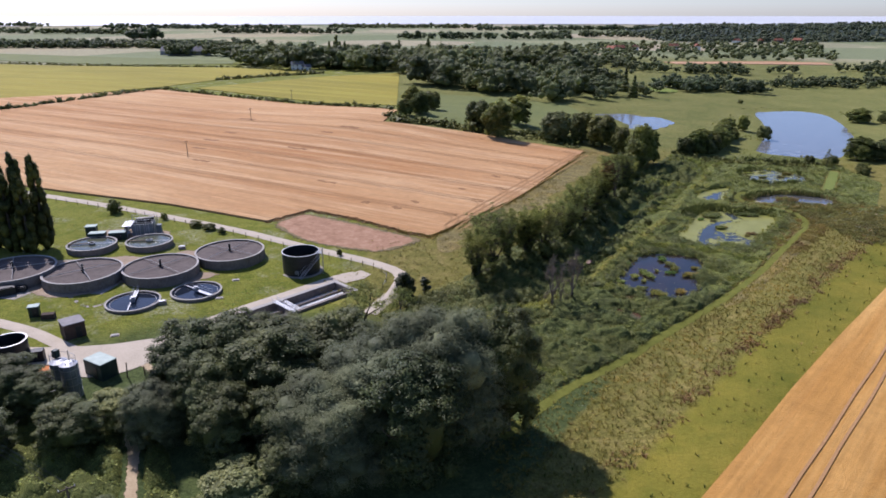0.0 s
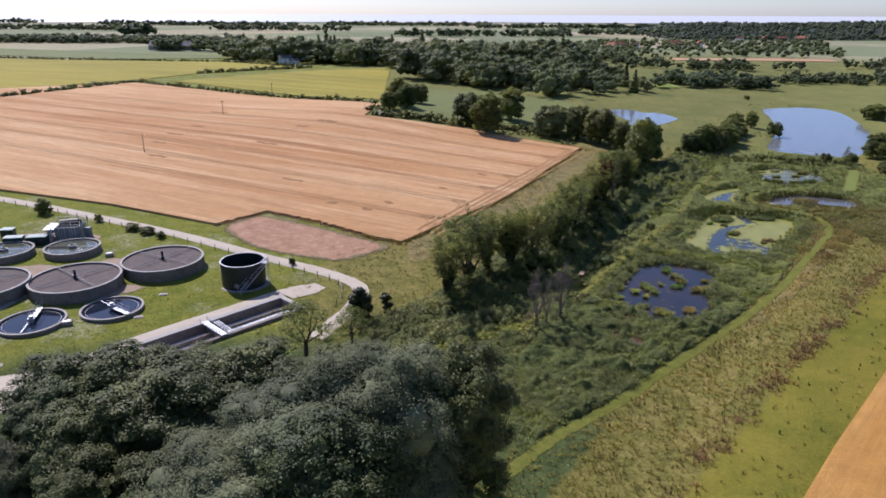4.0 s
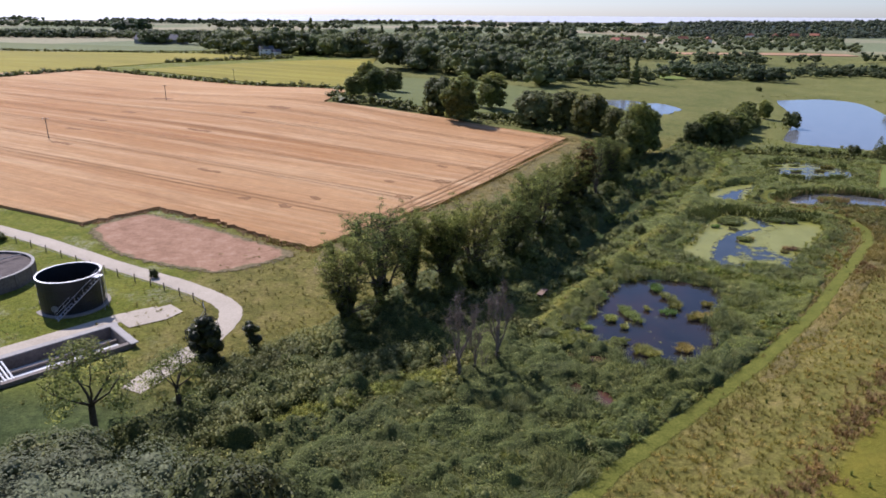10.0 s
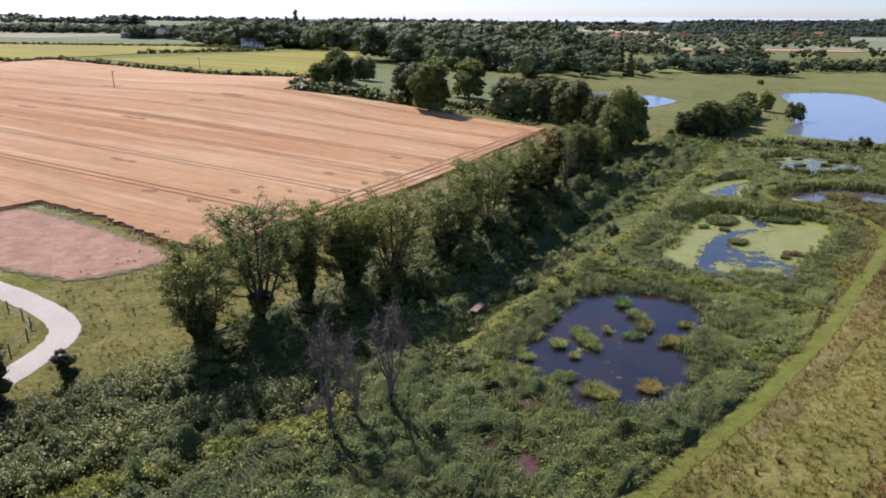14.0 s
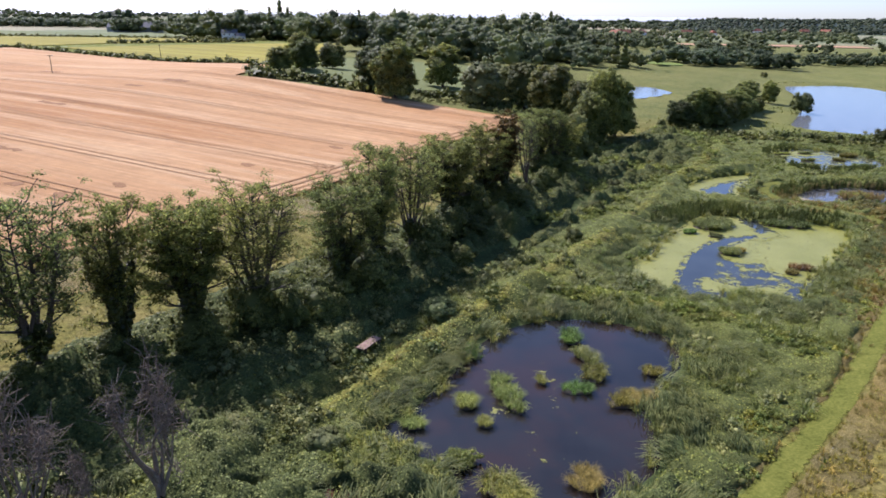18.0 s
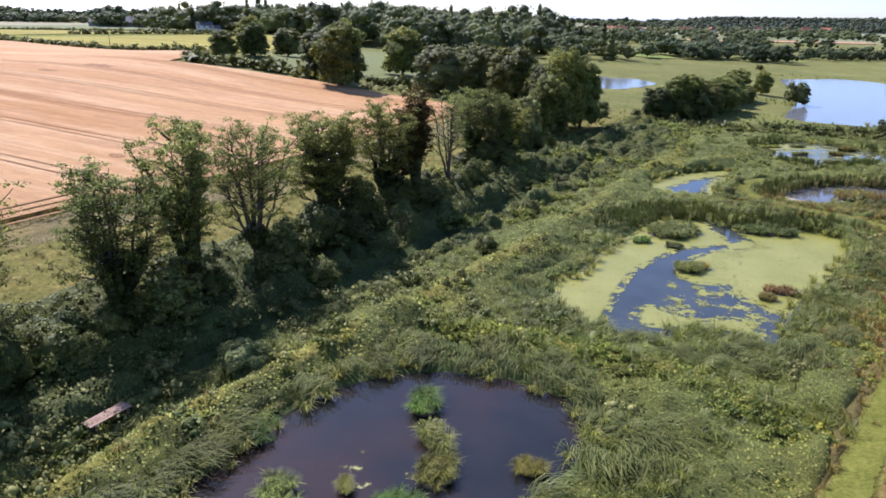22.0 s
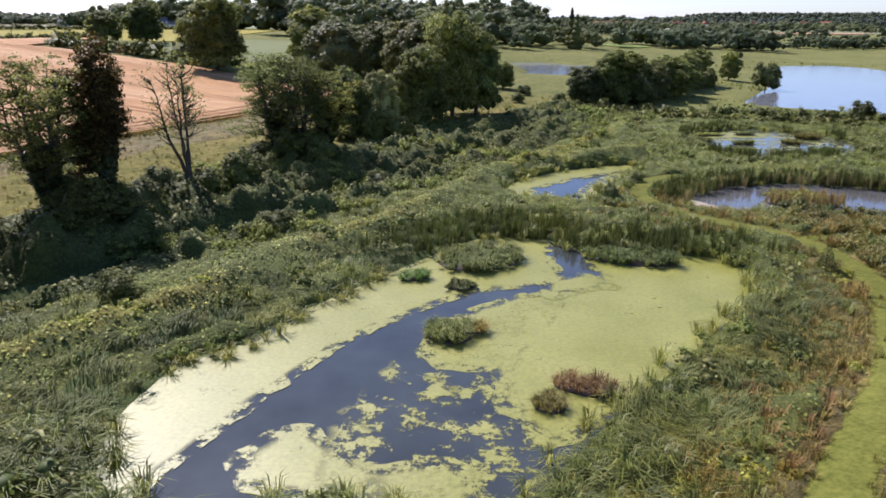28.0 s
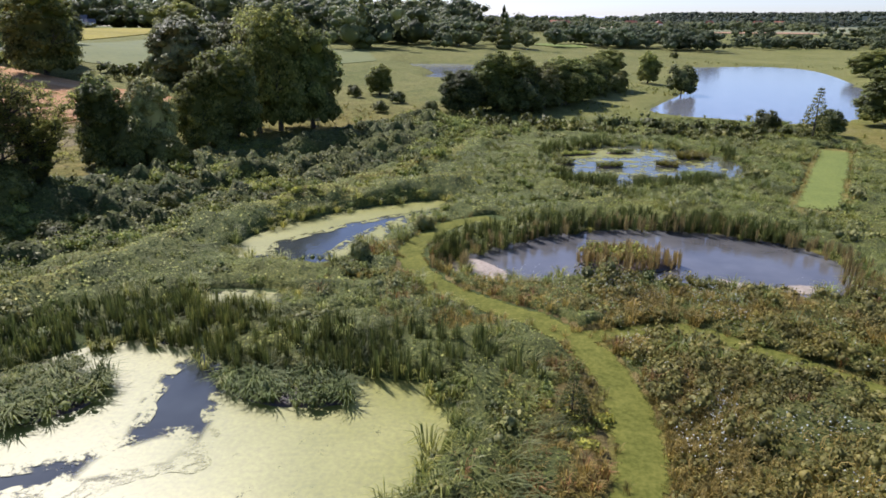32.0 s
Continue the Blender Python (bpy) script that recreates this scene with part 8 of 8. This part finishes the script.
for dx in (-2.9, -1.0, 1.0, 2.9):
    for dy in (-2.3, 2.3):
        part("post", rod((dx, dy, -0.5), (dx, dy, 4.1), 0.07), M_STEEL, inlet)
for dy in (-2.3, 2.3):
    for zz in (3.5, 4.1):
        part("guard_rail", rod((-2.9, dy, zz), (2.9, dy, zz), 0.04), M_STEEL, inlet)
for k in range(4):
    part("pipe", rod((-5.5 + k * 0.6, -2.6, -0.4), (-5.0 + k * 0.7, -2.4, 1.6 + 0.3 * k), 0.16, sides=8), M_STEEL, inlet)
part("pipe", rod((-6.0, -3.2, 0.9), (-2.5, -2.4, 1.2), 0.2, sides=8), M_STEEL, inlet)
part("chute", box(1.2, 1.2, 2.4, 3.4, 0.5, -0.4, 0.05), M_GREYSTEEL, inlet)
part("hopper", box(1.6, 1.6, 1.0, -3.8, 1.0, 1.2, 0.1), M_STEEL, inlet)

chem = thing("dosing_silo", -55.4, 86.6, "pair of grey ribbed steel silos with top walkway", "silo", turn=-20)
for dx in (-0.95, 0.95):
    part("silo_body", rod((dx, 0, -0.5), (dx, 0, 5.2), 1.25, sides=28), M_GREYSTEEL, chem)
    part("silo_cap", rod((dx, 0, 5.2), (dx, 0, 5.5), 1.2, sides=28, r2=0.5), M_STEEL, chem)
    for zz in (0.8, 2.0, 3.2, 4.4):
        part("hoop", rod((dx, 0, zz), (dx, 0, zz + 0.08), 1.29, sides=28), M_STEEL, chem)
    for k in range(10):
        a = 2 * math.pi * k / 10
        part("rib", rod((dx + 1.25 * math.cos(a), 1.25 * math.sin(a), 0), (dx + 1.25 * math.cos(a), 1.25 * math.sin(a), 5.2), 0.04, sides=4), M_STEEL, chem)
for k in range(8):
    a = 2 * math.pi * k / 8
    part("rail_post", rod((2.1 * math.cos(a), 1.2 * math.sin(a), 5.2), (2.1 * math.cos(a), 1.2 * math.sin(a), 6.3), 0.03, sides=5), M_STEEL, chem)
    b = 2 * math.pi * (k + 1) / 8
    part("top_rail", rod((2.1 * math.cos(a), 1.2 * math.sin(a), 6.3), (2.1 * math.cos(b), 1.2 * math.sin(b), 6.3), 0.03, sides=5), M_STEEL, chem)
lad = new("ladder")
lad.parent = chem
for sgn in (-0.22, 0.22):
    part("ladder_rail", rod((-2.4, sgn, 0), (-2.4, sgn, 6.2), 0.035), M_STEEL, lad)
for k in range(18):
    part("rung", rod((-2.4, -0.22, 0.3 + k * 0.32), (-2.4, 0.22, 0.3 + k * 0.32), 0.02, sides=5), M_STEEL, lad)
part("filter_unit", box(0.8, 0.8, 1.2, -1.9, 0.6, 5.4, 0.05), M_GREENBOX, chem, "dark green filter box")
part("vent_pipe", rod((0.9, 0.3, 5.4), (0.9, 0.3, 7.2), 0.07), M_STEEL, chem)

vat = thing("black_tank", -65.4, 91.4, "black plastic dosing tank with pale lid", "tank")
part("body", rod((0, 0, -0.3), (0, 0, 2.7), 1.25, sides=24), M_BLACK, vat)
part("lid", rod((0, 0, 2.7), (0, 0, 2.95), 1.2, sides=24, r2=0.5), M_GREYSTEEL, vat)
for zz in (0.7, 1.5, 2.2):
    part("hoop", rod((0, 0, zz), (0, 0, zz + 0.1), 1.29, sides=24), M_BLACK, vat)
bay = thing("sand_bay", -62.3, 92.4, "orange sand spread in an open bay", "sand", turn=25)
part("sand", box(3.6, 3.0, 0.25, 0, 0, 0, 0.1), M_ORANGE, bay)
part("kerb", box(3.8, 0.18, 0.45, 0, 1.6, -0.1), M_CONCRETE, bay)
part("kerb", box(3.8, 0.18, 0.45, 0, -1.6, -0.1), M_CONCRETE, bay)
plank = thing("plank", -58.8, 87, "white plank lying in the yard", "plank", turn=-35)
part("board", box(2.6, 0.3, 0.12, 0, 0, 0.1), M_WHITE, plank)

for x, y, label in [(-60.8, 147.2, "small grey valve chamber beside the filter bed"), (-53.8, 117.6, "small dark valve post by the settling tank"), (-66.5, 138.6, "grey distribution chamber between the filters"),
                    (-53.6, 138, "grey distribution chamber between the filters"), (-28.5, 138.5, "dark pump beside the black tank"), (-44, 121, "pale stone cover slab in the lawn"), (-43.4, 130, "pale access hatch in the lawn"), (-57, 104.7, "pale manhole slab in the lawn")]:
    low = "slab" in label or "hatch" in label
    ob = thing("valve_chamber" if not low else "cover_slab", x, y, label, "chamber" if not low else "slab", turn=20)
    part("body", box(1.5, 1.0, 0.9 if not low else 0.35, 0, 0, -0.25, 0.05), M_CONCRETE if not low else M_PALE, ob)
    part("lid", box(1.1, 0.7, 0.08, 0, 0, 0.65 if not low else 0.1, 0.02), M_STEEL if not low else M_RIM, ob)
part_path = strip("pavement_footway", [(-74, 121), (-67, 115.5), (-63, 119)], 0.7, M_CONCRETE, 0.05, 4, 2)
tagged(part_path, "narrow concrete footway in the lawn", "footway", kind="structure")
tagged(sheet("pavement_filters", [(-92, 119), (-82, 117.5), (-80, 122), (-67, 121), (-66, 126), (-66, 140), (-54, 139), (-53, 134), (-64, 141.5), (-84, 138), (-96, 137)], M_CONCRETE, 0.05, 3), "stained concrete round the filter beds", "pavement", kind="structure")

# fence along the track, gate and poles
fence = thing("fence", -110, 183, "low post and wire fence beside the track", "fence", z=0)
fence.matrix_world = Matrix.Identity(4)
fl = spline([(-112, 182.8), (-91, 175.4), (-73, 167.8), (-52, 158.2), (-32, 147.4), (-20, 141.4), (-14, 137.5), (-12, 133), (-12.6, 127)], False, 12)
gap_, last = 0.0, None
post_me = None
posts = []
for p, q in zip(fl[:-1], fl[1:]):
    gap_ += np.linalg.norm(q - p)
    if gap_ > 2.7:
        gap_ = 0.0
        posts.append(q)
post_me = bm_mesh("post", box(0.12, 0.12, 1.5, 0, 0, -0.3, 0.015), M_TIMBER)
for k, q in enumerate(posts):
    ob = piece("post", post_me, fence)
    ob.matrix_basis = pose(q[0], q[1], ground_z(*q), random.uniform(-3, 3), random.uniform(-3, 3), random.uniform(0, 90))
for zz in (0.55, 1.0):
    bm = bmesh.new()
    for a, b in zip(posts[:-1], posts[1:]):
        rod((a[0], a[1], ground_z(*a) + zz), (b[0], b[1], ground_z(*b) + zz), 0.02, bm, 4)
    part("wire", bm, M_STEEL, fence)

gate = thing("field_gate", -46.6, 92.2, "open timber gate at the yard mouth", "gate", turn=-40)
for dx in (0.0, 3.2):
    part("gate_post", rod((dx, 0, -0.4), (dx, 0, 1.6), 0.11, sides=8), M_TIMBER, gate)
for zz in (0.25, 0.55, 0.85, 1.15):
    part("bar", rod((0.1, 0.05, zz), (3.1, 0.05, zz), 0.045, sides=5), M_TIMBER, gate)
part("brace", rod((0.1, 0.05, 0.25), (3.1, 0.05, 1.15), 0.04, sides=5), M_TIMBER, gate)
signpost = thing("timber_post", -49, 91.4, "leaning weathered timber post by the yard", "post")
part("post", rod((0, 0, -0.3), (0.2, 0, 2.6), 0.12, sides=7, r2=0.09), M_TIMBER, signpost)


def power_pole(x, y, h, turn, label):
    ob = thing("power_pole", x, y, label, "power pole", "power poles", turn)
    part("pole", rod((0, 0, -0.5), (0, 0, h), 0.15, sides=8, r2=0.1), M_TIMBER, ob)
    part("crossarm", box(1.7, 0.12, 0.14, 0, 0.12, h - 0.35, 0.01), M_TIMBER, ob)
    for dx in (-0.75, 0, 0.75):
        part("insulator", rod((dx, 0.12, h - 0.21), (dx, 0.12, h + 0.02), 0.05, sides=7, r2=0.03), M_WHITE, ob)
    return ob


power_pole(-91.5, 237.6, 6.3, 5, "slim timber power pole standing in the wheat")
power_pole(-88.8, 312.3, 6.2, 5, "slim timber power pole standing in the wheat")
power_pole(-86, 388, 6.2, 5, "slim timber power pole beyond the wheat")
power_pole(-38.95, 57.1, 8.2, 40, "timber power pole among low shrubs")
bm = bmesh.new()
for dx in (-0.6, 0, 0.6):
    a = Vector((-38.95 + dx * 0.7, 57.1 + dx * 0.6, 8.7))
    b = Vector((-95 + dx * 0.7, 92 + dx * 0.6, 11.0))
    pts = [a.lerp(b, t) - Vector((0, 0, 3.0 * 4 * t * (1 - t) * 0.4)) for t in np.linspace(0, 1, 13)]
    for p, q in zip(pts[:-1], pts[1:]):
        rod(p, q, 0.015, bm, 4)
cable = tagged(new("power_cable", bm_mesh("power_cable", bm, M_DARKSTEEL)), "three slack black power cables from the pole", "cable")

deck = thing("plank_bridge", 34.1, 146.4, "reddish plank bridge over the shaded stream", "bridge", turn=62, z=0.25)
for k in range(4):
    part("plank", box(2.6, 0.2, 0.06, 0, -0.33 + k * 0.22, 0.08, 0.008), M_REDTIMBER, deck)
for dx in (-1.0, 1.0):
    part("bearer", box(0.16, 1.0, 0.4, dx, 0, -0.32, 0.01), M_TIMBER, deck)


def house(x, y, sx, sy, sz, turn, wall, roof, label, windows=3, chimneys=1):
    ob = thing("house", x, y, label, "house", "village houses", turn)
    part("wall", box(sx, sy, sz + 1, 0, 0, -1, 0), wall, ob)
    bm = bmesh.new()
    hx_, hy_, top = sx / 2 + 0.35, sy / 2 + 0.4, sz + sy * 0.42
    lo_ = [bm.verts.new(v) for v in ((-hx_, -hy_, sz - 0.1), (hx_, -hy_, sz - 0.1), (hx_, hy_, sz - 0.1), (-hx_, hy_, sz - 0.1))]
    ri = [bm.verts.new((-hx_, 0, top)), bm.verts.new((hx_, 0, top))]
    for f in ((lo_[0], lo_[1], ri[1], ri[0]), (lo_[2], lo_[3], ri[0], ri[1]), (lo_[1], lo_[2], ri[1]), (lo_[3], lo_[0], ri[0]), (lo_[3], lo_[2], lo_[1], lo_[0])):
        bm.faces.new(f)
    r = part("roof", bm, roof, ob)
    for k in range(chimneys):
        part("chimney", box(0.9, 0.7, 2.0, -sx * 0.3 + k * sx * 0.6, 0, top - 0.9, 0.03), M_BRICKWALL, r)
    for k in range(windows):
        for zz in ((0.9, 3.4) if sz > 4.5 else (0.9,)):
            w = part("window", box(1.2, 0.12, 1.3, -sx / 2 + sx * (k + 0.5) / windows, -sy / 2 - 0.02, zz, 0.01), M_WHITE, ob)
            part("pane", box(1.0, 0.05, 1.1, -sx / 2 + sx * (k + 0.5) / windows, -sy / 2 - 0.08, zz + 0.1, 0), M_GLASS, w)
    return ob


house(-127, 604, 11, 6, 5, 15, M_WHITE, M_SLATE, "white cottage with slate roof at the wood edge")
house(-118, 600, 6, 5, 3, 30, M_WHITE, M_SLATE, "low white outhouse at the wood edge", 2, 0)
house(-325, 880, 60, 14, 5, -6, M_GREYSTEEL, M_ROOFGREY, "long grey farm shed on the plain", 4, 0)
house(-255, 868, 22, 14, 5, -6, M_WHITE, M_ROOFGREY, "pale farm building on the plain", 3, 0)
for x, y, t in [(239, 948, 10), (262, 955, 60), (225, 930, 120), (112, 882, 30), (140, 870, 100), (575, 1200, 15), (540, 1190, 70), (499, 1190, 40), (610, 1205, 130), (330, 1000, 20), (360, 990, 80)]:
    house(x, y, 14, 8, 5.5, t, M_BRICKWALL if t % 20 else M_WHITE, M_TILE, "village house with a red tiled roof", 3, 2)
house(65, 790, 13, 8, 5.5, 12, M_WHITE, M_SLATE, "white village house among trees", 3, 1)
